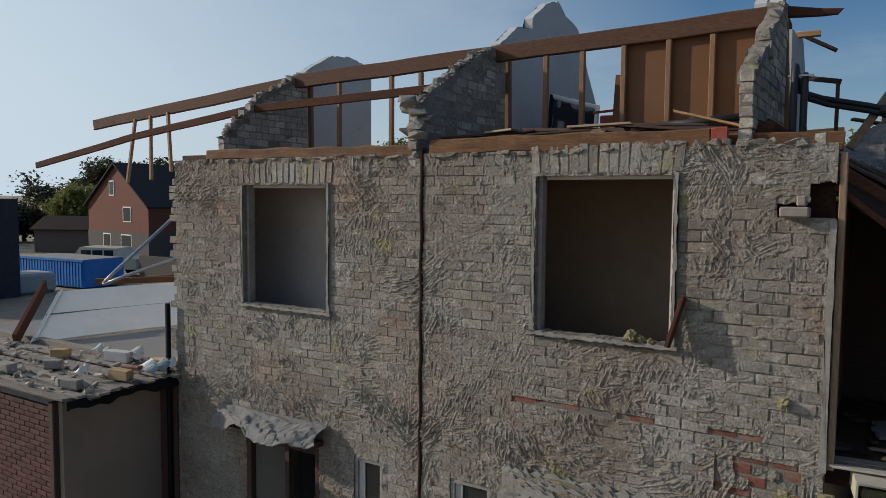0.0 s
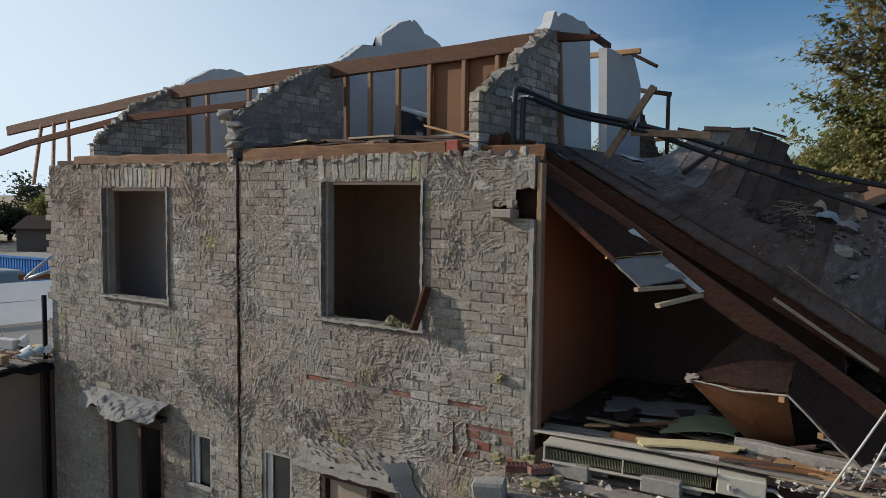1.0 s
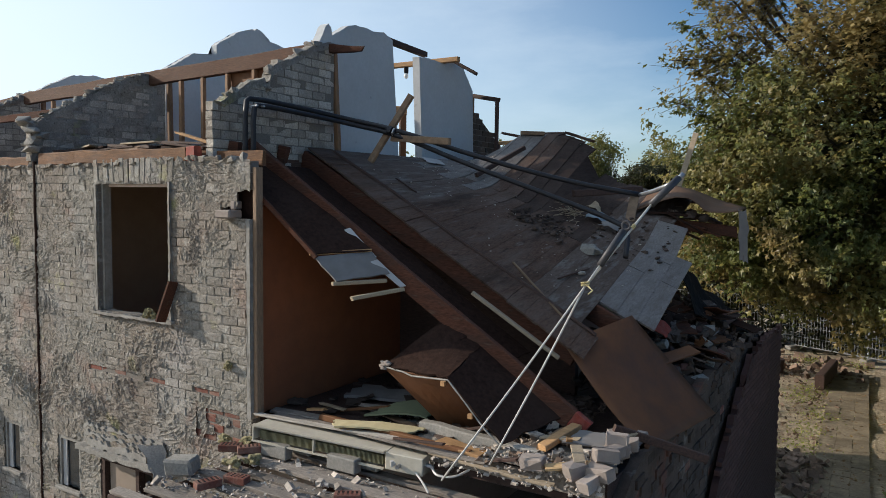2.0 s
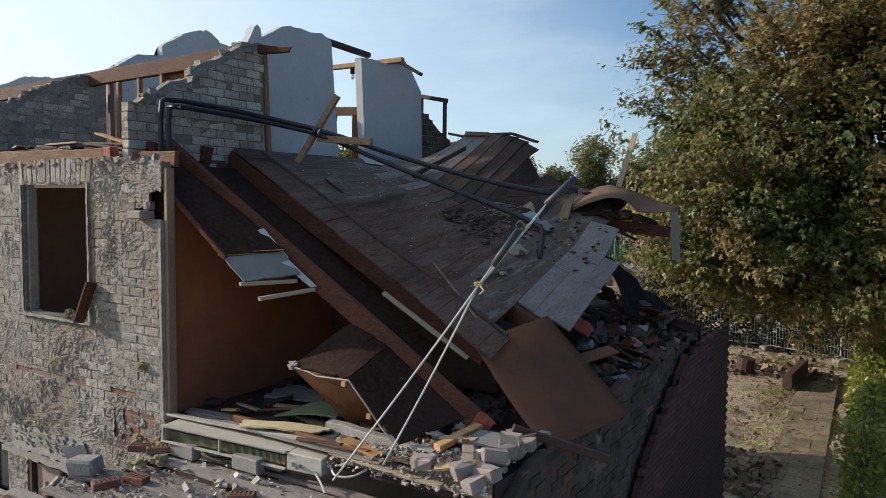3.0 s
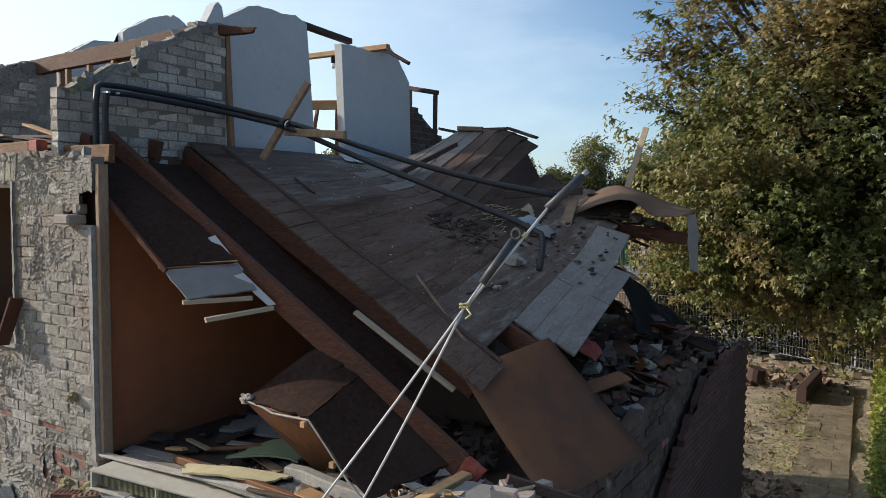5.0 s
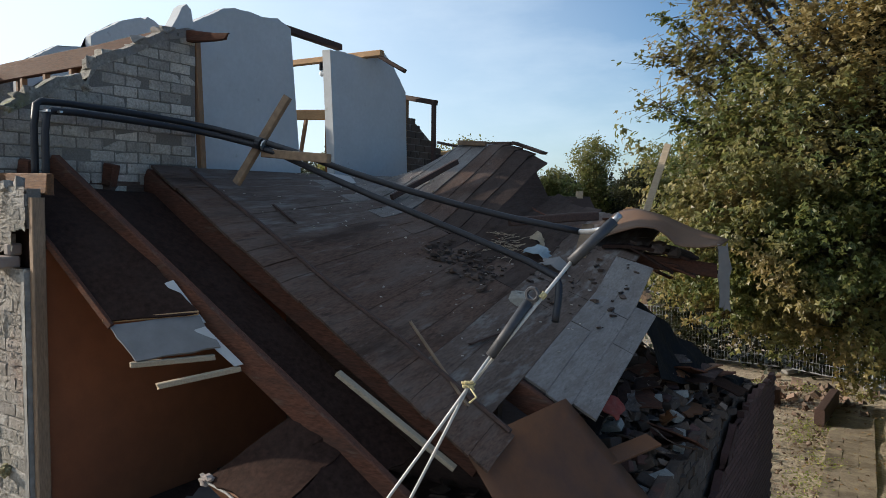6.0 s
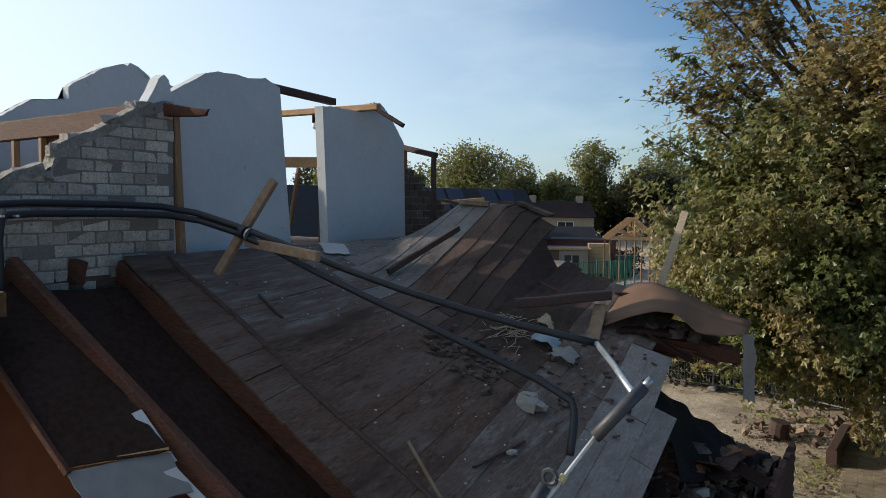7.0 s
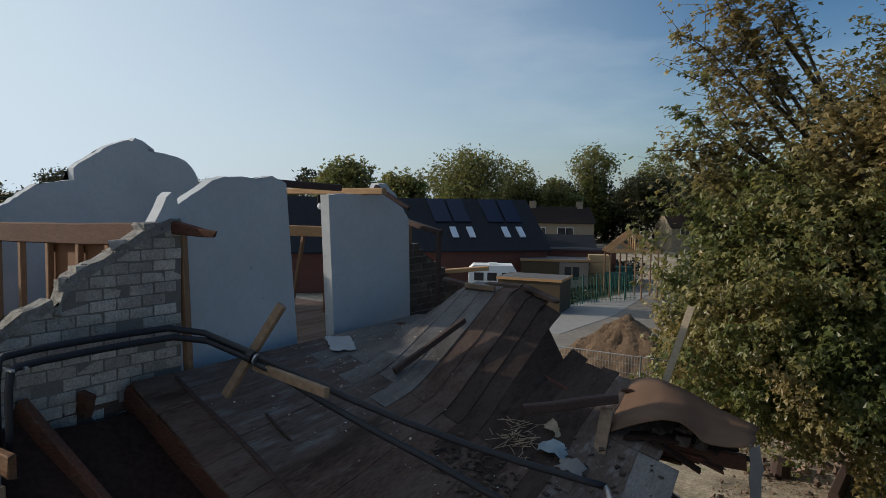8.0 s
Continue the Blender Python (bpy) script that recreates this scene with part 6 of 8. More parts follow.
# pile of dark laths along the front edge of the attic floor
pile_mats = (M_DARKWOOD, M_DARKWOOD, M_TIMBERL, M_CEIL, M_DARKWOOD)
for i in range(46):
    xc, yc = random.uniform(-3.3, -1.0), random.uniform(0.2, 0.75)
    L = random.uniform(0.5, 1.6)
    a = random.uniform(-0.22, 0.22)
    z = 5.33 + random.uniform(0, 0.13) * (1 - abs(yc - 0.45))
    d = Vector((math.cos(a) * L / 2, math.sin(a) * L / 2, random.uniform(-0.05, 0.05)))
    c = Vector((xc, yc, z))
    p, q = c - d, c + d
    p.x, q.x = max(p.x, -3.6), min(q.x, -0.78)
    solid("roof_lath", timber(p, q, random.uniform(0.05, 0.11), random.uniform(0.015, 0.03), ragged=0.02), random.choice(pile_mats), "dark roof lath in the pile on the attic floor", "lath", group="pile of laths")
for p, q, m in (((-2.75, 0.18, 5.45), (-3.1, 0.30, 5.44), M_PINELIGHT), ((-2.2, 0.2, 5.45), (-1.62, 0.2, 5.46), M_PINELIGHT), ((-1.25, 0.18, 5.54), (-0.72, 0.24, 5.40), M_PINE)):
    solid("roof_lath", timber(p, q, 0.1, 0.02, ragged=0.015), m, "pale roof lath on top of the pile", "lath", group="pile of laths")
solid("fallen_pipe", tube(bmesh.new(), [(-1.75, 0.9, 5.42), (-0.78, 0.8, 5.46)], 0.045, 10), M_PIPE, "black lagged pipe lying on the attic floor", "pipe", smooth=True)
solid("fallen_pipe", tube(bmesh.new(), [(-1.75, 1.05, 5.50), (-0.78, 0.95, 5.55)], 0.04, 10), M_PIPE, "black lagged pipe lying on the attic floor", "pipe", smooth=True)
# window frame and red crate on the attic floor
fr = thing("window_sash", (-3.2, 2.9, Z2), "white window sash leaning on the attic wall", "window sash")
for p, q in (((-3.62, 2.9, 5.31), (-3.62, 3.05, 6.18)), ((-2.98, 2.9, 5.31), (-2.98, 3.05, 6.0)), ((-3.62, 3.05, 6.17), (-2.98, 3.05, 5.98)), ((-3.6, 2.92, 5.36), (-3.0, 2.92, 5.36))):
    part("frame_bar", timber(p, q, 0.05, 0.05, up=(0, 1, 0.1)), M_WHITE if p[0] > -3.5 or q[0] > -3.5 else M_BLACK, fr)
part("pane", quad_sheet((-3.59, 2.94, 5.37), (-3.01, 2.94, 5.37), (-3.01, 3.05, 5.95), (-3.59, 3.05, 6.12), thick=0.006), M_GLASS, fr)
cr = thing("red_crate", (-2.7, 2.9, Z2), "dark red plastic crate on the attic floor", "crate")
part("body", boxed(-2.88, -2.6, 2.85, 3.1, 5.62, 5.85, bevel=0.015), M_REDPAINT, cr)
part("handle", timber((-3.0, 2.95, 5.90), (-2.66, 2.95, 5.92), 0.03, 0.03), M_REDPAINT, cr)
part("stand", boxed(-2.85, -2.63, 2.88, 3.07, Z2, 5.615), M_DARKWOOD, cr)

# doorway between the white walls, rear frame and sticks
solid("door_lintel", timber((-0.90, 3.34, 7.05), (-0.92, 4.34, 7.02), 0.09, 0.075), M_DARKWOOD, "dark lintel over the gap in the white wall", "lintel")
solid("pine_beam", timber((-2.7, 4.66, 6.97), (-0.58, 4.75, 6.99), 0.09, 0.075), M_PINE, "fresh pine beam end over the white wall", "beam")
solid("broken_stick", timber((-0.86, 4.95, 7.05), (-0.40, 5.0, 6.79), 0.05, 0.05), M_DARKWOOD, "dark broken stick hanging off the wall", "stick")
bulb = thing("light_bulb", (-1.49, 4.67, 6.8), "bare light bulb in a black holder", "light bulb")
bm = bmesh.new()
bmesh.ops.create_uvsphere(bm, u_segments=12, v_segments=8, radius=0.035)
for v in bm.verts:
    v.co = Vector((v.co.x, v.co.y, v.co.z * 1.25)) + Vector((-1.49, 4.67, 6.80))
part("glass", bm, M_WHITE, bulb, smooth=True)
part("holder", tube(bmesh.new(), [(-1.49, 4.67, 6.84), (-1.49, 4.67, 6.935)], 0.036, 8), M_BLACK, bulb)
rear = thing("timber_frame", (-2.4, 5.7, Z2), "brown timber frame standing at the rear", "timber frame")
part("lintel", timber((-3.3, 5.35, 6.42), (-2.26, 5.79, 6.42), 0.06, 0.15), M_PINE, rear)
part("post", timber((-2.32, 5.76, Z2), (-2.32, 5.76, 6.34), 0.10, 0.34, up=(-0.65, 0.76, 0)), M_ORANGE, rear)
part("brace", timber((-2.75, 5.5, Z2), (-2.62, 5.6, 6.34), 0.05, 0.05, up=(0, 1, 0)), M_PINEV, rear)
rp = thing("rear_posts", (-0.8, 6.0, Z2), "dark timber posts with a short top rail", "post frame")
part("post", timber((-0.93, 5.77, 5.3), (-0.93, 5.77, 6.56), 0.07, 0.08, up=(0, 1, 0)), M_PINEV, rp)
part("post", timber((-0.42, 5.71, 5.2), (-0.42, 5.71, 6.46), 0.05, 0.06, up=(0, 1, 0)), M_DARKWOOD, rp)
part("rail", timber((-0.97, 5.80, 6.60), (-0.385, 5.71, 6.48), 0.07, 0.07), M_DARKWOOD, rp)
rg = thing("wall_rear_gable", (-0.95, 6.4, Z2), "stepped rear end of a dirty brown brick gable", "wall", kind="structure")
prof = [(5.74, 6.35), (6.0, 6.3), (6.3, 6.1), (6.7, 5.9), (7.2, 5.6), (7.6, 5.4)]
part("core", prism(bmesh.new(), [(5.74, Z2 - 0.1), (7.6, Z2 - 0.1)] + [(a, b - 0.06) for a, b in prof[::-1]], "x", -1.0, -0.90), M_JOINT, rg)
z, r = Z2 + 0.05, 0
while z < 6.4:
    y = 5.75 - (0.112 if r % 2 else 0)
    while y < 7.5:
        a = max(y, 5.75)
        if z + 0.04 < np.interp(a + 0.1, [p[0] for p in prof], [p[1] for p in prof]):
            lay_brick(rg, (-0.93 + random.uniform(-0.006, 0.006), (a + y + 0.214) / 2, z), (0.08, round(y + 0.214 - a, 2), 0.081), M_ENDBRICK, random.randrange(3), turn=0.015)
        y += 0.224
    z += 0.0925
    r += 1
solid("pine_plank", timber((-0.98, 6.74, 5.87), (-0.42, 7.05, 5.93), 0.12, 0.06, ragged=0.015), M_PINE, "orange pine plank jutting from the rear gable", "plank")
# broken stones along the tops of the gables
for face, steps in ((-0.62, STEPS), (-3.75, [(0.0, 5.62), (0.1, 5.75), (0.34, 5.92), (0.7, 6.1), (1.04, 6.31), (1.5, 6.5), (1.93, 6.6)]), (-6.95, [(0.36, 5.5), (0.5, 5.66), (0.75, 5.85), (1.04, 6.14), (1.4, 6.3), (1.76, 6.5), (1.93, 6.55)])):
    for i in range(12 if face > -1 else 36):
        y = steps[0][0] + (steps[-1][0] - steps[0][0]) * (i + random.random()) / (12 if face > -1 else 36)
        z = np.interp(y, [s[0] for s in steps], [s[1] for s in steps])
        bm = bmesh.new()
        chunk(bm, (face - 0.06 + random.uniform(-0.03, 0.03), y, z + random.uniform(-0.02, 0.02)), (random.uniform(0.1, 0.17), random.uniform(0.08, 0.22), random.uniform(0.05, 0.12)))
        solid("gable_stone", bm, M_SMEAR, "broken mortar-covered stone on the gable edge", "rubble", group="stones on the gables")
for i in range(9):
    bm = bmesh.new()
    chunk(bm, (-3.8 + random.uniform(-0.08, 0.08), 0.02 + random.uniform(-0.06, 0.14), 5.42 + i * 0.045), (0.22, 0.2, 0.09))
    solid("gable_stone", bm, M_CONCRETE, "broken mortar-covered stone on the gable edge", "rubble", group="stones on the gables")

# ---- flat-roofed extension on the left ----
ext = thing("extension", (-10, 0, 0), "low flat-roofed brick extension with rubble on its roof", "extension")
part("side_wall", boxed(-7.9, -7.80, -1.35, 0.0, 0.0, 2.36), M_BEIGE, ext, "plain beige side panel")
part("front_wall", boxed(-13.0, -7.98, -1.30, -1.2, 0.0, 2.36), M_PALEJOINT, ext, "pale mortar between the bricks")
# return wall: dark brick colour stands for the shade on it
part("return_wall", boxed(-7.795, -7.46, -0.02, 0.10, 0.0, 2.36), M_DARKBRICK, ext, "return wall beside the side panel, dark brick colour for its shade")
part("corner_post", timber((-7.93, -1.36, 0), (-7.93, -1.36, 2.36), 0.10, 0.12, up=(0, 1, 0)), M_DARKWOOD, ext)
part("rear_wall", boxed(-13.0, -7.5, 3.4, 3.5, 0.0, 2.4), M_DARKBRICK, ext)
part("roof_deck", boxed(-13.2, -7.55, -1.15, 3.5, 2.36, 2.44), M_BITUMEN, ext, "grey bitumen roof")
part("kerb", boxed(-13.2, -7.5, 0.12, 0.25, 2.44, 2.54), M_ROOFDECK, ext, "pale roof kerb")
bm = bmesh.new()
k, y = 0, -1.52
while y < 0.1:
    x1 = -7.42 + random.uniform(-0.12, 0.06)
    part("slat", timber((-13.0, y + 0.06, 2.47 + 0.02 * math.sin(k * 2)), (x1, y + 0.06, 2.47 + 0.02 * math.sin(k * 2)), 0.115, 0.03, seg=8, wobble=0.006, ragged=0.04), M_ROOFDECK, ext)
    y += 0.128
    k += 1
part("bitumen_edge", sheet(bmesh.new(), lambda u, v: (-7.46 + 0.06 * math.sin(9 * u) * v, -1.5 + 1.5 * u, 2.46 - 0.11 * v + 0.02 * math.sin(13 * u) * v + 0.015 * math.sin(31 * u) * v), 26, 4, 0.012), M_BLACK, ext, "torn black roofing edge")
for r in range(34):
    z = 0.05 + r * 0.0665
    x = -9.6 - (0.11 if r % 2 else 0)
    while x < -8.0:
        a, b = max(x, -9.6), min(x + 0.21, -7.99)
        if b - a > 0.05 and r > 8:
            lay_brick(ext, ((a + b) / 2, -1.325, z), (round(b - a, 2), 0.06, 0.052), M_BROWNBRICK, random.randrange(3), turn=0.006)
        x += 0.22
heap(320, -12.5, -7.5, -1.45, 0.1, 0.015, 0.10, M_RUBBLE, "extension_crumbs", "grit and plaster bits on the extension roof", lambda x, y: 2.50, 0.5, 21)
for x, y, a, b, c, turn, m, lab in ((-8.05, -1.15, 0.21, 0.10, 0.10, 80, M_CONCRETE, "grey brick standing on the extension roof"), (-7.85, -1.2, 0.26, 0.11, 0.11, 15, M_CONCRETE, "grey block on the extension roof"), (-7.75, -0.62, 0.30, 0.13, 0.13, 12, M_BOARDFLAT, "yellowish block on the extension roof"), (-9.0, -0.75, 0.22, 0.12, 0.12, 40, M_CONCRETE, "grey block on the extension roof"), (-9.3, -1.2, 0.26, 0.14, 0.13, 5, M_CONCRETE, "grey block on the extension roof"), (-9.6, -0.3, 0.25, 0.14, 0.12, 25, M_BOARDFLAT, "yellowish block on the extension roof"), (-8.05, -0.25, 0.26, 0.1, 0.06, 15, M_RED, "red brick on the extension roof"), (-7.75, 0.05, 0.4, 0.16, 0.14, 25, M_BOARDFLAT, "yellowish block on the extension roof"), (-8.7, 0.0, 0.4, 0.14, 0.14, 12, M_WHITEBOARD, "pale block by the roof kerb")):
    bm = boxed(-a / 2, a / 2, -b / 2, b / 2, 0, c, bevel=0.012)
    for v in bm.verts:
        v.co += Vector((random.uniform(-1, 1), random.uniform(-1, 1), random.uniform(-1, 1))) * 0.008
    ob = solid("roof_block", bm, m, lab, "block", group="blocks on the extension roof", at=(0, 0, 0))
    ob.matrix_basis = pose(x, y, 2.497, 0, 0, turn)
for x, y, s, m in ((-7.78, -0.25, 0.24, M_WHITE), (-7.66, -0.40, 0.26, M_BLUEPAPER), (-8.6, -0.02, 0.22, M_WHITEBOARD), (-9.2, -0.05, 0.2, M_WHITEBOARD), (-8.3, -0.9, 0.12, M_WHITE)):
    for k in range(2):
        o = Vector((x + random.uniform(-0.1, 0.1), y + random.uniform(-0.1, 0.1), 2.54 + random.uniform(0, 0.08)))
        solid("torn_wrapper", quad_sheet(o, o + Vector((s, 0.05, -0.05)), o + Vector((s * 0.9, s * 0.6, 0.08)), o + Vector((0.02, s * 0.5, 0.02)), thick=0.005, bow=0.05, torn=0.02), m, "crumpled torn wrapper on the roof", "wrapper", group="torn wrappers")
# fallen white dormer cheek with brown trim
dc = thing("dormer_panel", (-10.4, 0.9, 2.44), "fallen white dormer panel with a brown edge board", "dormer panel")
part("panel", quad_sheet((-11.0, 0.03, 2.46), (-10.3, 2.9, 2.46), (-11.2, 3.9, 3.08), (-11.9, 1.03, 3.09), thick=0.05, nu=8, nv=4, bow=0.02), M_CREAMPANEL, dc)
part("edge_board", timber((-11.12, -0.12, 2.54), (-12.15, 0.95, 3.22), 0.07, 0.20), M_TIMBER, dc, "brown edge board")
part("bead", timber((-10.98, 0.10, 2.50), (-11.86, 1.08, 3.13), 0.035, 0.03), M_WHITE, dc)
part("groove", timber((-11.44, 0.55, 2.815), (-10.75, 3.4, 2.81), 0.014, 0.02), M_GREYFLAP, dc)
for p, q, r, m, lab in (((-13.0, 2.6, 3.02), (-13.3, 4.6, 4.35), 0.035, M_STEEL, "grey drain pipe leaning on the wreck"), ((-13.0, 2.6, 3.0), (-11.4, 4.9, 3.98), 0.035, M_STEEL, "grey drain pipe leaning on the wreck")):
    solid("drain_pipe", tube(bmesh.new(), [p, Vector(p).lerp(Vector(q), 0.15) + Vector((0, 0, 0.02)), q], r, 9), m, lab, "pipe", smooth=True)
for p, q in (((-13.4, 2.7, 3.03), (-12.0, 4.3, 3.05)), ((-12.8, 3.5, 3.05), (-12.2, 4.2, 3.1))):
    solid("orange_timber", timber(p, q, 0.12, 0.12), M_ORANGE, "orange-brown timber behind the white panel", "timber")
solid("white_rod", tube(bmesh.new(), [(-8.6, 1.3, 2.46), (-8.35, 1.35, 3.3), (-8.2, 1.4, 3.75)], 0.015, 6), M_WHITEPIPE, "thin white pipe bent beside the wall", "pipe")
solid("white_rod", tube(bmesh.new(), [(-8.6, 1.3, 2.46), (-8.1, 1.5, 2.5), (-8.05, 1.4, 2.9)], 0.015, 6), M_WHITEPIPE, "thin white pipe bent beside the wall", "pipe")

# ---- neighbouring buildings ----
def gable_house(at, turn, length, depth, eave, ridge, wall, roof, label, windows=(), band=None, chimneys=(), skylights=(), panels=(), overhang=0.3, gable_windows=()):
    """A house with its long side along local x, its front at local y = 0, and a ridge along x."""
    h = thing("house", (0, 0, 0), label, "house")
    bm = bmesh.new()
    prism(bm, [(0, 0), (depth, 0), (depth, eave), (depth / 2, ridge - 0.12), (0, eave)], "x", 0, length)
    part("wall", bm, wall, h)
    if band:
        part("plinth", boxed(-0.03, length + 0.03, -0.03, depth + 0.03, 0, band), M_GREYBRICK, h)
    for s in (0, 1):
        y0, y1 = (-overhang, depth / 2) if not s else (depth + overhang, depth / 2)
        z0 = eave - overhang * (ridge - eave) / (depth / 2)
        bm = bmesh.new()
        for a, b in ((Vector((-0.25, y0, z0 + 0.03)), Vector((-0.25, y1, ridge + 0.03))),):
            q = [bm.verts.new(p) for p in (a, b, b + Vector((length + 0.5, 0, 0)), a + Vector((length + 0.5, 0, 0)))]
            q2 = [bm.verts.new(v.co - Vector((0, 0, 0.1))) for v in q]
            bm.faces.new(q)
            bm.faces.new(q2[::-1])
            for k in range(4):
                bm.faces.new((q[k], q2[k], q2[(k + 1) % 4], q[(k + 1) % 4]))
        part("roof_slope", bm, roof, h)
    slope = (ridge - eave) / (depth / 2)
    for x, w0 in chimneys:
        part("chimney", boxed(x, x + w0, depth / 2 - w0 / 2, depth / 2 + w0 / 2, ridge - 0.3, ridge + 0.75, bevel=0.03), wall, h)
    for kind, items in (("skylight", skylights), ("solar_panel", panels)):
        for x, y, w0, l0 in items:
            a = math.atan(slope)
            bm = boxed(0, w0, 0, l0, 0.02, 0.1)
            bm.transform(Matrix.Translation((x, y, eave + slope * y + 0.05)) @ Matrix.Rotation(a, 4, 'X'))
            part(kind, bm, M_SKYGLASS if kind == "skylight" else M_SOLAR, h)
    for x, z, w0, h0 in windows:
        win = part("window", boxed(x, x + w0, -0.04, 0.02, z, z + h0), M_WHITE, h)
        part("pane", boxed(x + 0.07, x + w0 / 2 - 0.03, -0.055, -0.02, z + 0.07, z + h0 - 0.07), M_GLASS, win)
        part("pane", boxed(x + w0 / 2 + 0.03, x + w0 - 0.07, -0.055, -0.02, z + 0.07, z + h0 - 0.07), M_GLASS, win)
    for gx_, y, z, w0, h0 in gable_windows:
        o = -0.04 if gx_ == 0 else length - 0.02
        win = part("window", boxed(o, o + 0.06, y, y + w0, z, z + h0), M_WHITE, h)
        e = o - 0.015 if gx_ == 0 else o + 0.04
        part("pane", boxed(e, e + 0.035, y + 0.07, y + w0 - 0.07, z + 0.07, z + h0 - 0.07), M_GLASS, win)
    h.matrix_basis = Matrix.Translation(at) @ Matrix.Rotation(radians(turn), 4, 'Z')
    return h


# skylight panes carry the reflected sky as their own pale colour
M_SKYGLASS = material("sky_tinted_glass", (0.55, 0.6, 0.66), rough=0.15, bump=0.0, grain_amount=0.02)
M_SOLAR = material("solar_panel_glass", (0.012, 0.018, 0.04), rough=0.18, bump=0.0, grain_amount=0.02)
E0 = Vector((0.398, -6.152, 0))


def away(d, px):
    """A place on the ground d metres ahead of the first eye, in the column px of its view."""
    return E0 + F8 * d + R8 * (d * (px - 784) / 1297)


F8, R8 = Vector((-0.528, 0.849, 0)), Vector((0.849, 0.528, 0))
E8 = Vector((4.53, -2.16, 0))


def yonder(d, px):
    """A place on the ground d metres ahead of the last eye, in the column px of its view."""
    return E8 + F8 * d + R8 * (d * (px - 784) / 1297)


# the brick house over the yard: its gable faces the eye
p = away(46, 263)
gable_house((p.x, p.y, 0), 84, 12.0, 7.6, 4.2, 6.85, M_HOUSEBRICK, M_TILE, "red brick house with dark tiled roof", band=2.35, gable_windows=((0, 2.0, 3.0, 1.0, 1.0), (0, 4.1, 4.7, 0.6, 1.0), (0, 2.0, 1.2, 1.3, 1.0), (0, 4.6, 1.2, 1.0, 1.0)), skylights=((3.0, 1.3, 0.9, 0.8),))
# stretch of new houses with dark roofs
p = yonder(58, 970) - Vector((math.cos(radians(52)), math.sin(radians(52)), 0)) * 32.0
gable_house((p.x, p.y, 0), 52, 32.0, 9.0, 3.1, 6.75, M_HOUSEBRICK, M_TILE, "long new house with dark roof, solar panels and skylights", skylights=tuple((13.4 + x, 0.8, 0.5, 1.2) for x in (10.9, 12.3, 15.3, 16.6, 1.2, 2.6, -6.4)), panels=tuple((13.4 + x, 2.2, 1.4, 2.8) for x in (9.9, 11.5, 14.4, 16.0)))
p = yonder(97, 940)
gable_house((p.x, p.y, 0), 38, 8.6, 6.0, 3.9, 5.8, M_YELLOWBRICK, M_TILE2, "two-chimney house of yellow-brown brick", chimneys=((0.5, 0.8), (7.0, 0.8)), windows=((0.8, 1.2, 1.2, 1.9), (3.6, 2.1, 2.2, 1.0), (3.6, 0.3, 2.2, 1.2)))
p = yonder(100, 1190)
gable_house((p.x, p.y, 0), 38, 9.5, 6.0, 3.4, 5.4, M_YELLOWBRICK, M_TILE2, "plain yellow-brown brick house half hidden by trees", windows=((1.2, 2.1, 1.3, 1.0), (4.0, 2.1, 1.5, 1.0), (7.0, 2.1, 1.3, 1.0)))
p = yonder(74, 968)
gable_house((p.x, p.y, 0), 30, 4.9, 4.5, 1.9, 3.2, M_HOUSEBRICK, M_TILE, "low brick outbuilding with dark hipped roof")
p = away(60, 60)
gable_house((p.x, p.y, 0), 31, 5.0, 4.0, 2.0, 2.9, M_GREYBRICK, M_TILE2, "low dark shed with pale sheet roof")
p = away(34, 33)
solid("dark_house", boxed(p.x - 5, p.x, p.y - 6, p.y, 0, 4.55), M_NAVY, "dark flat-roofed house at the yard", "house")


def long_shed(at, turn, L, W, H, wall, label, roof=M_TILE, trim=M_PINE):
    s = thing("shed", (0, 0, 0), label, "shed", "garden sheds")
    part("body", boxed(0, L - 0.01, 0.0, W, 0, H - 0.01), wall, s)
    part("fascia", boxed(-0.1, L + 0.1, -0.1, -0.06, H - 0.06, H + 0.1), trim, s)
    part("fascia", boxed(L + 0.06, L + 0.1, -0.06, W + 0.1, H - 0.06, H + 0.1), trim, s)
    part("roof", boxed(-0.09, L + 0.055, -0.055, W + 0.1, H + 0.005, H + 0.08), roof, s)
    s.matrix_basis = Matrix.Translation(at) @ Matrix.Rotation(radians(turn), 4, 'Z')
    return s


M_SHEDWOOD = material("shed_wood", (0.09, 0.062, 0.034), rough=0.8, grain=8, stretch=(6, 6, 1), vary=0.2, bump=0.3)
M_SHEDROOF = material("shed_roofing", (0.10, 0.094, 0.088), rough=0.85, grain=8, stain=(0.22, 0.2, 0.19), bump=0.2)
p = yonder(45, 884)
long_shed((p.x, p.y, 0), 10, 3.9, 3.0, 2.0, M_SHEDWOOD, "small flat-roofed wooden garden shed", M_SHEDROOF)
p = yonder(56, 925)
lodge = long_shed((p.x, p.y, 0), 28, 5.2, 3.0, 2.2, M_SHEDWOOD, "dark flat-roofed outbuilding with double window", M_SHEDROOF)
for x in (3.3, 3.9):
    part("window", boxed(x, x + 0.5, -0.03, -0.004, 0.75, 1.75), M_GLASS, lodge)
part("front_boards", boxed(2.9, 5.1, -0.022, -0.002, 0.1, 2.1), M_BEIGE, lodge, "yellowish front boards")
p = yonder(62, 860)
long_shed((p.x, p.y, 0), 28, 11.0, 3.0, 2.6, M_HOUSEBRICK, "long low brick garage row", M_TILE, M_DARKBRICK)

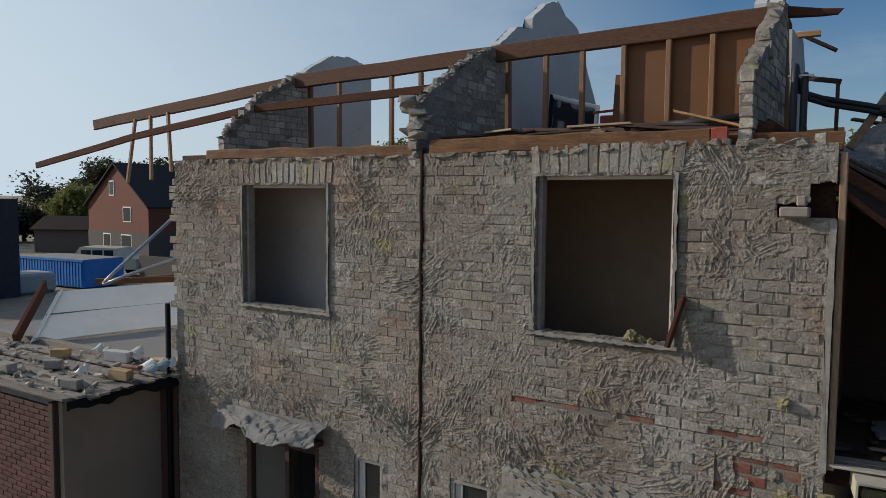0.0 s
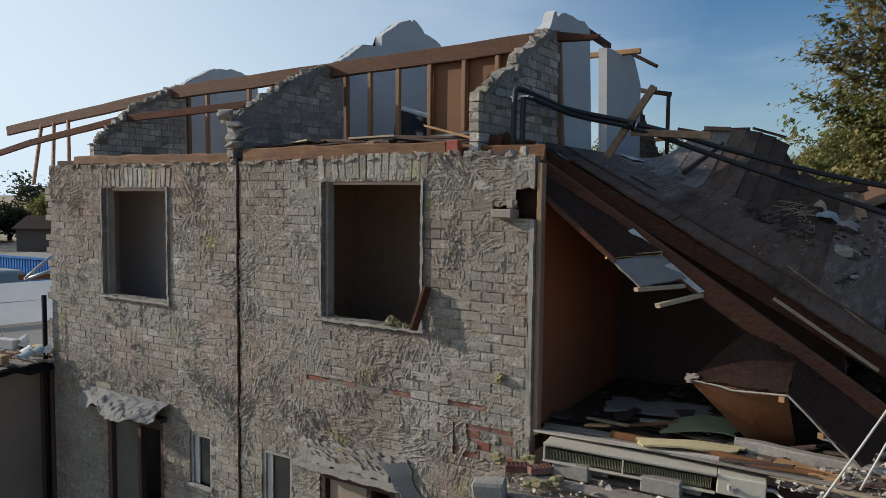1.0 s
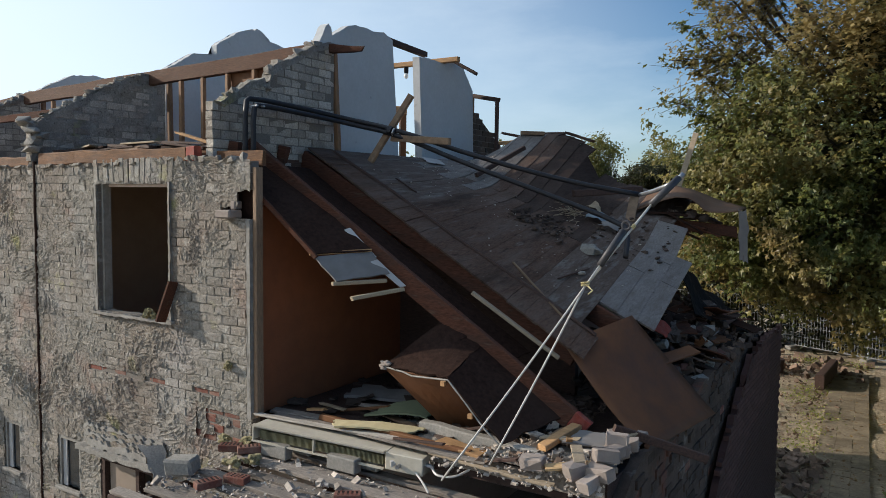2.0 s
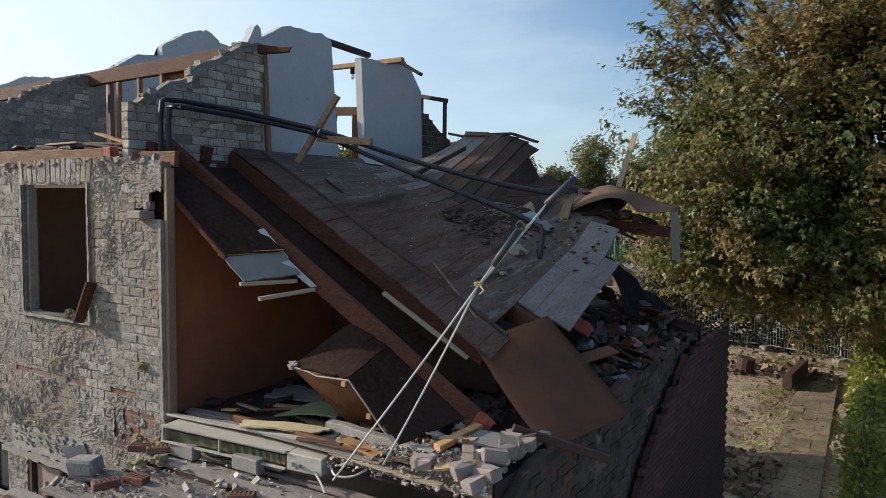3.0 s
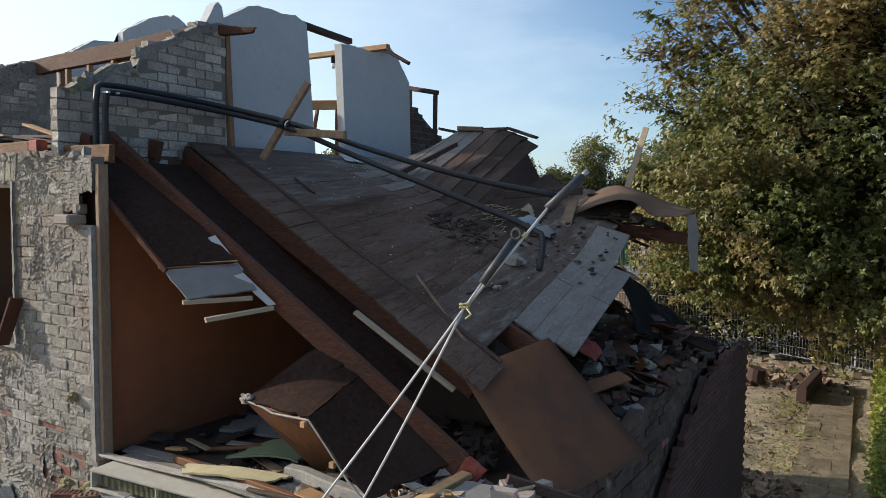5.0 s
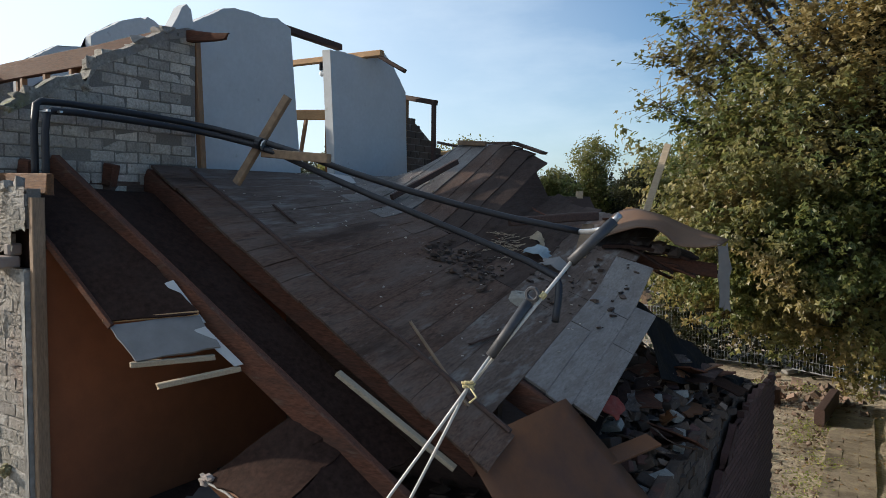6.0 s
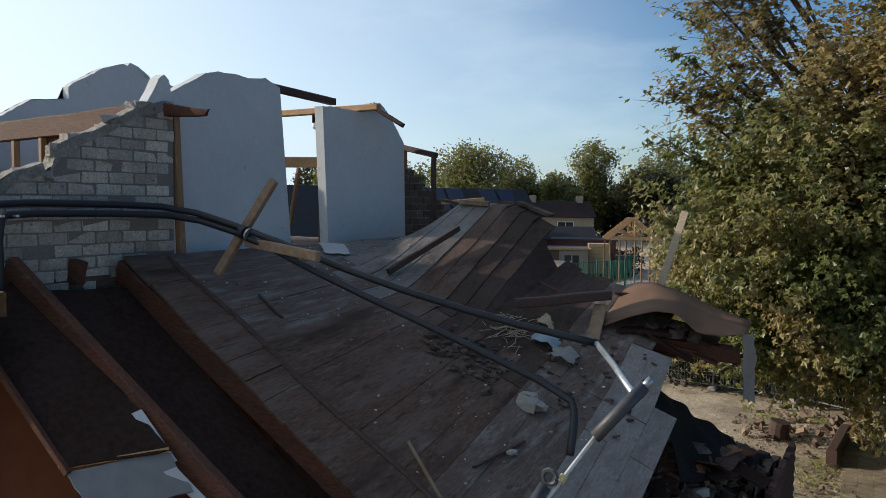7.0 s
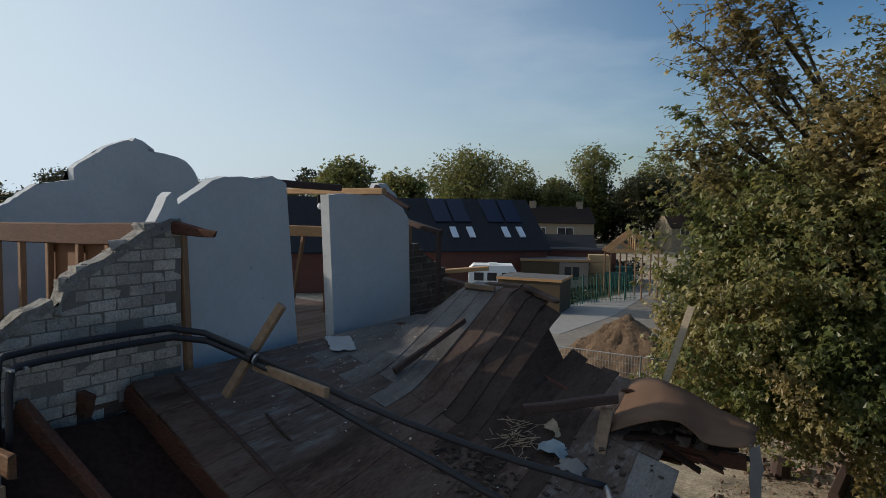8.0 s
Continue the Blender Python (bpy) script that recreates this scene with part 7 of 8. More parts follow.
# caravan
p = yonder(50, 831)
cv = thing("caravan", (0, 0, 0), "white touring caravan parked by the garages", "caravan")
bm = bmesh.new()
prism(bm, [(0.05, 0.45), (3.3, 0.45), (3.45, 0.9), (3.3, 1.9), (3.05, 2.3), (0.35, 2.3), (0.05, 2.0), (0, 1.0)], "y", 0, 2.0)
part("body", bm, M_WHITE, cv)
for x in (0.4, 1.3, 2.3):
    part("window", boxed(x, x + 0.65, -0.02, 0.01, 1.25, 1.8), M_GLASS, cv)
part("window", boxed(3.36, 3.42, 0.4, 1.6, 1.2, 1.75), M_GLASS, cv)
wheel = part("wheel", tube(bmesh.new(), [(1.6, 0.0, 0.32), (1.6, 0.2, 0.32)], 0.32, 16), M_BLACK, cv)
part("roof_hatch", boxed(1.4, 2.0, 0.7, 1.3, 2.3, 2.4, bevel=0.03), M_WHITE, cv)
cv.matrix_basis = Matrix.Translation((p.x, p.y, 0)) @ Matrix.Rotation(radians(30), 4, 'Z')

# timber roof frame on the building site, with green netting
p = yonder(51, 1082)
tf = thing("timber_frame", (0, 0, 0), "fresh pine roof truss frame on posts", "timber frame")
for y in (0.0, 0.7, 1.4, 2.1):
    part("tie_beam", timber((0, y, 3.3), (3.4, y, 3.3), 0.06, 0.16), M_PINE, tf)
    part("rafter", timber((-0.15, y, 3.25), (1.7, y, 4.75), 0.06, 0.14), M_PINE, tf)
    part("rafter", timber((3.55, y, 3.25), (1.7, y, 4.75), 0.06, 0.14), M_PINE, tf)
    part("strut", timber((1.7, y, 3.3), (1.7, y, 4.7), 0.06, 0.1, up=(0, 1, 0)), M_PINE, tf)
    part("strut", timber((1.7, y, 3.35), (0.8, y, 4.0), 0.05, 0.08), M_PINE, tf)
    part("strut", timber((1.7, y, 3.35), (2.6, y, 4.0), 0.05, 0.08), M_PINE, tf)
for x in (0.05, 1.15, 2.25, 3.35):
    for y in (0.0, 2.1):
        part("post", timber((x, y, 0), (x, y, 3.22), 0.1, 0.1, up=(0, 1, 0)), M_PINEV, tf)
tf.matrix_basis = Matrix.Translation((p.x, p.y, 0)) @ Matrix.Rotation(radians(30), 4, 'Z')
for k, (px, d) in enumerate(((1010, 47), (1035, 48), (1060, 49), (1085, 49.5), (1110, 50))):
    q = yonder(d, px)
    s = thing("garden_fence", (0, 0, 0), "dark green wire garden fence panel", "fence", "garden fences")
    part("post", boxed(0, 0.06, 0, 0.06, 0, 2.0), M_GREENSHEET, s)
    bm = bmesh.new()
    for i in range(9):
        box(bm, 0.07 + i * 0.1, 0.085 + i * 0.1, 0.02, 0.04, 0.05, 1.9)
    for z in (0.2, 1.0, 1.85):
        box(bm, 0.06, 0.98, 0.041, 0.055, z, z + 0.02)
    part("mesh", bm, M_GREENSHEET, s)
    s.matrix_basis = Matrix.Translation((q.x, q.y, 0)) @ Matrix.Rotation(radians(45), 4, 'Z')
# wrapped pallets and stacks
for k, (px, d, w, h, mat, lab) in enumerate(((1045, 57, 1.6, 2.6, M_BOARDFLAT, "stack of pale timber boards on the site"), (1075, 56, 1.4, 1.3, M_GREENSHEET, "pallet wrapped in dark green sheet"), (1095, 58, 1.2, 1.6, M_GREENSHEET, "pallet wrapped in dark green sheet"))):
    q = yonder(d, px)
    st = thing("material_stack", (0, 0, 0), lab, "stack", "building materials")
    rows = 9
    for i in range(rows):
        part("layer", boxed(random.uniform(-0.05, 0.05), w + random.uniform(-0.05, 0.05), 0, 1.2, i * h / rows + 0.01, (i + 1) * h / rows - 0.01), mat, st)
    st.matrix_basis = Matrix.Translation((q.x, q.y, 0)) @ Matrix.Rotation(radians(25), 4, 'Z')

# concrete site road and sand heap
def flat_plot(corners, z):
    return prism(bmesh.new(), corners, "z", -0.1, z)


solid("road_site", flat_plot([(-11.9, 33.4), (-9.9, 32.4), (-9.6, 40.0), (-10.2, 45.3), (-11.0, 52.5), (-12.2, 51.0), (-12.6, 47.0), (-13.9, 43.0)], 0.03), M_CONCRETE, "pale concrete site road", "road", kind="structure")
lawn = [(-13.3, 40.6), (-14.2, 43.3), (-12.9, 47.2), (-12.5, 51.2), (-13.5, 58.0), (-17.4, 53.2), (-16.2, 45.0)]
# darker sheet laid over the soil where the site lies in shadow
solid("site_ground", flat_plot([(-24, 23.6), (-4.5, 23.6), (-3.0, 32.0), (-6.0, 62.0), (-24, 62.0)], 0.012), M_YARD, "bare brown site ground behind the fence, coloured darker for shade", "ground", kind="structure")
# lawn colour is grass with the garden's shade mixed in
solid("lawn", flat_plot(lawn, 0.02), M_GRASS, "garden lawn behind the fence, its green darkened for shade", "lawn", kind="structure")
q = yonder(30.5, 1118)
hx_, hy_ = np.meshgrid(np.linspace(-1, 1, 46), np.linspace(-1, 1, 46), indexing="ij")
rr = np.sqrt(hx_ ** 2 + hy_ ** 2)
hz_ = 2.2 * np.clip(1 - rr * (1 + 0.15 * np.sin(3 * np.arctan2(hy_, hx_))), 0, 1) ** 0.85 + (0.12 * soft_noise(hx_ * 3, hy_ * 3, 0.5, 50) + 0.10 * soft_noise(hx_ * 3, hy_ * 3, 0.2, 51) - 0.16 * np.abs(soft_noise(np.arctan2(hy_, hx_) * 2.2, rr * 0.7, 0.3, 53))) * (rr < 1) - 0.05
hv = np.stack([q.x + hx_ * 2.9, q.y + hy_ * 2.6, hz_], -1).reshape(-1, 3)
hi_ = np.arange(46 * 46).reshape(46, 46)
hf = np.stack([hi_[:-1, :-1], hi_[1:, :-1], hi_[1:, 1:], hi_[:-1, 1:]], -1).reshape(-1, 4)
tagged(raw_mesh("sand_mound", hv, hf, M_SAND, at=(q.x, q.y, 0), smooth=True), "heap of brown sand behind the fence", "sand heap")

# ---- the yard on the left ----
p = away(39, 29)
ct = thing("skip_container", (0, 0, 0), "blue steel skip container with ribbed sides", "container")
L, W, H = 5.2, 2.5, 1.45
part("body", boxed(0.05, L - 0.05, 0.05, W - 0.05, 0.05, H), M_BLUE, ct)
bm = bmesh.new()
for i in range(22):
    x = 0.1 + i * (L - 0.2) / 22
    box(bm, x, x + 0.13, 0.0, 0.05, 0.1, H - 0.08)
part("side_ribs", bm, M_BLUE, ct)
part("end_panel", boxed(L - 0.049, L - 0.02, 0.1, W - 0.1, 0.1, H - 0.08), M_BLUE, ct)
part("rim", boxed(-0.03, L + 0.03, -0.05, 0.04, H - 0.08, H + 0.04), M_BLUE, ct)
part("load", boxed(0.1, L - 0.1, 0.1, W - 0.1, H + 0.002, H + 0.03), M_CONCRETE, ct, "pale sheets in the load")
ct.matrix_basis = Matrix.Translation((p.x, p.y, 0)) @ Matrix.Rotation(radians(5.5), 4, 'Z')
p = away(42.5, 133)
van = thing("van", (0, 0, 0), "cream-coloured van parked behind the container", "van")
part("body", prism(bmesh.new(), [(0, 0.45), (3.6, 0.45), (3.6, 1.05), (2.9, 1.2), (2.4, 1.66), (0.25, 1.72), (0, 1.4)], "y", 0, 1.8), M_CAR, van)
for x, w in ((0.3, 0.6), (1.0, 0.6), (1.7, 0.55)):
    part("window", boxed(x, x + w, -0.015, 0.01, 1.18, 1.55), M_GLASS, van)
for x in (0.6, 2.4):
    for y in (-0.02, 1.62):
        part("wheel", tube(bmesh.new(), [(x, y, 0.32), (x, y + 0.2, 0.32)], 0.32, 14), M_BLACK, van)
van.matrix_basis = Matrix.Translation((p.x, p.y, 0.0)) @ Matrix.Rotation(radians(28), 4, 'Z')
p = away(36, 15)
solid("wrapped_pallet", boxed(p.x, p.x + 2.0, p.y - 1, p.y + 1.2, 0, 0.95, bevel=0.12), M_WHITEBOARD, "white wrapped pallet in the yard", "pallet")
p = away(42, 245)
solid("garden_wall", boxed(p.x, p.x + 4.0, p.y, p.y + 0.2, 0, 1.3), M_GREYBRICK, "low dark garden wall by the house", "wall", kind="structure")

# ---- trees, hedge and fences ----
LEAF = np.array([(-0.5, 0, 0), (-0.12, 0.30, 0.05), (0.5, 0, -0.06), (-0.12, -0.30, 0.05)])


# a palmate leaf: stalk end, two side points, two notches and the tip, slightly folded
BLADE = np.array([(-0.5, 0, 0.03), (-0.05, 0.52, -0.05), (0.02, 0.17, 0.05), (0.52, 0, -0.10), (0.02, -0.17, 0.05), (-0.05, -0.52, -0.05)])
BLADE_F = np.array([(0, 2, 1), (0, 3, 2), (0, 4, 3), (0, 5, 4)])


def lobed_leaves(centres, out, size, gen):
    """Pointed three-lobed leaves that hang outward from the crown."""
    n = len(centres)
    nor = out * 0.6 + np.array([0, 0, 0.55]) + gen.normal(size=(n, 3)) * 0.5
    nor /= np.linalg.norm(nor, axis=1)[:, None]
    tip = out * 0.5 + np.array([0, 0, -0.55]) + gen.normal(size=(n, 3)) * 0.55
    tip -= nor * (tip * nor).sum(-1, keepdims=True)
    tip /= np.linalg.norm(tip, axis=1)[:, None] + 1e-6
    cross = np.cross(nor, tip)
    p = BLADE[None] * (size * gen.uniform(0.55, 1.25, n))[:, None, None]
    v = centres[:, None, :] + p[..., :1] * tip[:, None] + p[..., 1:2] * cross[:, None] + p[..., 2:] * nor[:, None]
    f = (np.arange(n) * 6)[:, None, None] + BLADE_F[None]
    return v.reshape(-1, 3), f.reshape(-1, 3)


def leaves(centres, size, spread_up=0.85, gen=rng):
    """Many small folded leaves at the given places, facing all ways but mostly upward."""
    n = len(centres)
    s = size * gen.uniform(0.6, 1.25, n)
    a, t, ax = gen.uniform(0, 2 * math.pi, n), gen.normal(0.25, spread_up, n), gen.uniform(0, 2 * math.pi, n)
    c, si = np.cos(a), np.sin(a)
    p = LEAF[None] * s[:, None, None]
    p = np.stack([p[..., 0] * c[:, None] - p[..., 1] * si[:, None], p[..., 0] * si[:, None] + p[..., 1] * c[:, None], p[..., 2]], -1)
    u = np.stack([np.cos(ax), np.sin(ax), 0 * ax], -1)[:, None, :]
    ct, st = np.cos(t)[:, None, None], np.sin(t)[:, None, None]
    p = p * ct + np.cross(np.broadcast_to(u, p.shape), p) * st + u * (p * u).sum(-1, keepdims=True) * (1 - ct)
    v = (p + centres[:, None, :]).reshape(-1, 3)
    k = (np.arange(n) * 4)[:, None]
    f = np.concatenate([k + np.array([0, 1, 2]), k + np.array([0, 2, 3])])
    return v, f


def limb(bm, pts, r0, r1, n=7):
    rings = []
    for i, p in enumerate(pts):
        p = Vector(p)
        d = (Vector(pts[min(i + 1, len(pts) - 1)]) - Vector(pts[max(i - 1, 0)])).normalized()
        s = d.orthogonal().normalized()
        o = d.cross(s)
        r = r0 + (r1 - r0) * i / (len(pts) - 1)
        rings.append([bm.verts.new(p + (s * math.cos(2 * math.pi * k / n) + o * math.sin(2 * math.pi * k / n)) * r) for k in range(n)])
    for a, b in zip(rings, rings[1:]):
        for k in range(n):
            bm.faces.new((a[k], a[(k + 1) % n], b[(k + 1) % n], b[k]))
    bm.faces.new(rings[-1])


def tree(base, lobes, leaf_count, leaf_size, mat, trunk_r, label, clusters, cluster_r, seed, sprigs=0, name="tree", category="tree", group="", arms=(), lobed=False, hem=0.0):
    """A tree: tapered trunk, a limb into each lobe of the crown, and leaves in loose clusters on twigs. lobes: centre and radii."""
    gen = np.random.default_rng(seed)
    t = thing(name, base, label, category, group)
    bm = bmesh.new()
    b = Vector(base)
    top = max(c[2] for c, r in lobes)
    mid = sum((Vector(c) for c, r in lobes), Vector()) / len(lobes)
    stem = [b.lerp(Vector((mid.x, mid.y, top)), f) + Vector((0.2 * math.sin(3 * f + seed), 0.2 * math.cos(4 * f + seed), 0)) * f for f in np.linspace(0, 1, 7)]
    limb(bm, stem, trunk_r, trunk_r * 0.15, 9)
    for c, r in lobes:
        c = Vector(c)
        start = stem[2 if c.z < mid.z else 3]
        limb(bm, [start, start.lerp(c, 0.5) + Vector((0, 0, 0.3)), c, c + (c - start).normalized() * 0.5 * min(r)], trunk_r * 0.4, trunk_r * 0.08, 6)
    pts = []
    vol = np.array([r[0] * r[1] * r[2] for c, r in lobes]) ** 0.75
    for (c, r), w in zip(lobes, vol / vol.sum()):
        n = max(3, int(clusters * w))
        d = gen.normal(size=(n, 3))
        d /= np.linalg.norm(d, axis=1)[:, None]
        rad = gen.uniform(0.45, 1.0, n) ** 0.5
        lump = 1 + 0.22 * np.sin(d[:, 0] * 5 + seed) * np.sin(d[:, 1] * 6) + 0.12 * gen.normal(size=n)
        cl = np.array(c) + d * rad[:, None] * np.array(r) * lump[:, None]
        pts.append(cl)
        for _ in range(int(sprigs * w)):
            dd = gen.normal(size=3)
            dd /= np.linalg.norm(dd)
            dd[2] = abs(dd[2]) * 0.7
            p0 = np.array(c) + dd * np.array(r) * 0.85
            p1 = p0 + (dd + np.array([0, 0, 0.6])) * gen.uniform(0.5, 1.1)
            limb(bm, [tuple(p0), tuple((p0 + p1) / 2 + 0.05 * gen.normal(size=3)), tuple(p1)], 0.012, 0.004, 4)
            pts.append(p0 + (p1 - p0) * gen.uniform(0.1, 1.05, (5, 1)) + 0.05 * gen.normal(size=(5, 3)))
    loose = [np.zeros((0, 3))]
    for a, m_, z_ in arms:
        a, m_, z_ = (np.array(q, float) for q in (a, m_, z_))
        ts = np.linspace(0, 1, 9)[:, None]
        line = (1 - ts) ** 2 * a + 2 * ts * (1 - ts) * m_ + ts ** 2 * z_
        limb(bm, [tuple(q) for q in line], 0.035, 0.006, 5)
        for q in line[3:]:
            for _ in range(6):
                tip = q + gen.normal(size=3) * np.array([0.28, 0.28, 0.2]) + (z_ - m_) * 0.12
                limb(bm, [tuple(q), tuple(tip)], 0.008, 0.003, 4)
                loose.append(q + (tip - q) * gen.uniform(0.15, 1.15, (9, 1)) + 0.045 * gen.normal(size=(9, 3)))
    cl = np.concatenate(pts)
    heart = np.array(mid)
    for q in cl[gen.permutation(len(cl))[:min(len(cl), 260)]]:
        a = stem[3].lerp(Vector(q), 0.55)
        limb(bm, [tuple(a), tuple(a.lerp(Vector(q), 0.5) + Vector((0, 0, 0.1))), tuple(q)], 0.022, 0.006, 4)
    part("trunk", bm, M_BARK, t)
    per = max(1, leaf_count // len(cl))
    if lobed:
        # leaves sit along short twigs that reach outward and up
        way = cl - heart * np.array([1, 1, 0.85])
        way = way / np.linalg.norm(way, axis=1)[:, None] + gen.normal(size=cl.shape) * 0.45 + np.array([0, 0, 0.15])
        way /= np.linalg.norm(way, axis=1)[:, None]
        long = gen.uniform(0.35, 0.95, (len(cl), 1))
        along = gen.uniform(0, 1, (len(cl), per, 1))
        cen = cl[:, None] + way[:, None] * long[:, None] * along + gen.normal(size=(len(cl), per, 3)) * cluster_r * (0.35 + 0.5 * (1 - along)) * np.array([1, 1, 0.8])
        cen = cen.reshape(-1, 3)
        cen = np.concatenate([cen] + loose)
        cen = cen[cen[:, 2] > hem + 0.95 * np.clip((3.5 - cen[:, 0]) / 1.4, 0, 1) + 0.22 * np.sin(cen[:, 0] * 2.3) + 0.18 * np.sin(cen[:, 1] * 3.1) + 0.15 * gen.normal(size=len(cen))]
        o = cen - heart * np.array([1, 1, 0.8])
        v, f = lobed_leaves(cen, o / np.linalg.norm(o, axis=1)[:, None], leaf_size, gen)
    else:
        cen = np.repeat(cl, per, 0) + gen.normal(size=(len(cl) * per, 3)) * cluster_r * np.array([1, 1, 0.75])
        v, f = leaves(cen, leaf_size, 1.25, gen=gen)
    raw_mesh("crown", v, f, mat, t)
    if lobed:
        # crown depth: its shade is put into the colour of these large inner leaves
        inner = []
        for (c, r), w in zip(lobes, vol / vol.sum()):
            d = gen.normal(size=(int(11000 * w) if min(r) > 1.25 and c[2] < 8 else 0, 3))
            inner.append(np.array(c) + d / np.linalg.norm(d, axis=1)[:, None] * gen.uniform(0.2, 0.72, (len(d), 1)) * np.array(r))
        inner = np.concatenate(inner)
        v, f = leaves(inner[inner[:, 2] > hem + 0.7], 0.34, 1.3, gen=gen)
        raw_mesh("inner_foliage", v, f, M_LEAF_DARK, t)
    return t


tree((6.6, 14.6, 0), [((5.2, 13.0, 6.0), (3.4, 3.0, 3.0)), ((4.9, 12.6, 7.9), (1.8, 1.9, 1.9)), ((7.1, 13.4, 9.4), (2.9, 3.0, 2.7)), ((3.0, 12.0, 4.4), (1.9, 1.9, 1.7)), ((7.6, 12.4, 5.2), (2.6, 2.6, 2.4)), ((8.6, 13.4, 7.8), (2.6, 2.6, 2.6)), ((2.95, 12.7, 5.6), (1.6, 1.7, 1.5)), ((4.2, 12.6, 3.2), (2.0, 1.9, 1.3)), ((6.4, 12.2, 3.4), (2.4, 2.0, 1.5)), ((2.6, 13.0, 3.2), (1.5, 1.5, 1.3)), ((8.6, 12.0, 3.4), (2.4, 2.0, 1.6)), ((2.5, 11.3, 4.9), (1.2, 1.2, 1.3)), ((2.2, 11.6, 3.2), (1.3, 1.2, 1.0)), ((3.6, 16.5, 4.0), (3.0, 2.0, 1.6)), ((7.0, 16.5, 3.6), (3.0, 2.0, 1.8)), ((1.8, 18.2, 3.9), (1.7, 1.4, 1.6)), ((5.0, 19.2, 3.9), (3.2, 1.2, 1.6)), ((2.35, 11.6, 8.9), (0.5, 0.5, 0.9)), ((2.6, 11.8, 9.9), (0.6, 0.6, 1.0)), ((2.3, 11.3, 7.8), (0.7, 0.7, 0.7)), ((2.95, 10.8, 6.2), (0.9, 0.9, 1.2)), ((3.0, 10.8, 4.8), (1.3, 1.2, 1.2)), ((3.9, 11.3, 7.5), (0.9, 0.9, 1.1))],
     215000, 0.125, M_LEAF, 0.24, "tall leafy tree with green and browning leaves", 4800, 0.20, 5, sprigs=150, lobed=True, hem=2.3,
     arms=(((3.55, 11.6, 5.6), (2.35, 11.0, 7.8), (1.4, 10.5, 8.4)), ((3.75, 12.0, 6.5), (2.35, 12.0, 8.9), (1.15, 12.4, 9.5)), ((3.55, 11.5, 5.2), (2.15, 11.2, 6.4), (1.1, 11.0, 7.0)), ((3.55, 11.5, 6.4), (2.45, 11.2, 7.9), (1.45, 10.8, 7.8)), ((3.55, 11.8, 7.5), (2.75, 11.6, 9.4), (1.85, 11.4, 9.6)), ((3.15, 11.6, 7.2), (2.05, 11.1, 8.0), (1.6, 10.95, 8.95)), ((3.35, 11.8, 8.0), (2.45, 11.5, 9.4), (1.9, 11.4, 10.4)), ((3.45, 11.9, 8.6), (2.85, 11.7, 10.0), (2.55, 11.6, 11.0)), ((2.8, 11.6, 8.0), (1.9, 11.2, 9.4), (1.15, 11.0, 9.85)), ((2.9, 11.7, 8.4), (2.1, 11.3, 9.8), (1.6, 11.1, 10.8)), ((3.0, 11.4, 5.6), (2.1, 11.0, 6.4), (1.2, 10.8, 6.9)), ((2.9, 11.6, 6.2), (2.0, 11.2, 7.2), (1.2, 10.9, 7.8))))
tree((3.4, 23.5, 0), [((3.0, 23.0, 3.4), (3.0, 1.6, 2.4)), ((-0.2, 23.4, 2.4), (1.8, 1.2, 1.7)), ((6.6, 23.2, 3.6), (3.0, 1.6, 2.6))], 30000, 0.17, M_LEAF_DARK, 0.12, "leafy shrubs growing behind the site fence", 700, 0.3, 8, name="shrub", category="shrub")

g = np.random.default_rng(17)
n = 22000
bx = g.uniform(-2.0, 12.0, n)
v, f = leaves(np.stack([bx, 22.6 + g.normal(0, 0.6, n), g.uniform(0, 1, n) ** 0.8 * (3.2 + 0.6 * np.sin(bx * 1.3) + 0.4 * np.sin(bx * 3.1))], -1), 0.24, 0.8, gen=g)
tagged(raw_mesh("undergrowth", v, f, M_LEAF_DARK), "dark undergrowth behind the site fence", "bushes", kind="stuff")

# hedge along the paved path
hedge = thing("hedge", (5.75, 12.5, 0), "tall green hedge turning yellow along the path", "hedge")
n = 26000
hy = rng.uniform(8.2, 19.0, n)
side = rng.uniform(0, 1, n)
hx = 5.35 + 0.12 * np.sin(hy * 2.1) + 0.1 * np.sin(hy * 5.3) + np.abs(rng.normal(0, 0.25, n)) + 0.3 * (rng.uniform(size=n) > 0.7) * rng.uniform(0, 2, n)
hz = rng.uniform(0.02, 1, n) ** 0.8 * (1.75 + 0.25 * np.sin(hy * 1.3) + 0.15 * np.sin(hy * 4.1))
v, f = leaves(np.stack([hx, hy, hz], -1), 0.10, 1.2)
raw_mesh("leaves", v, f, M_HEDGE, hedge)
bm = bmesh.new()
for i in range(40):
    y = 8.3 + i * 0.27
    limb(bm, [(5.6, y, 0), (5.6 + random.uniform(-0.1, 0.1), y, 0.8), (5.55 + random.uniform(-0.2, 0.2), y + random.uniform(-0.2, 0.2), 1.7)], 0.03, 0.008, 5)
tagged(part("stem_tangle", bm, M_BARK, hedge), "brown hedge stems", kind="stuff")


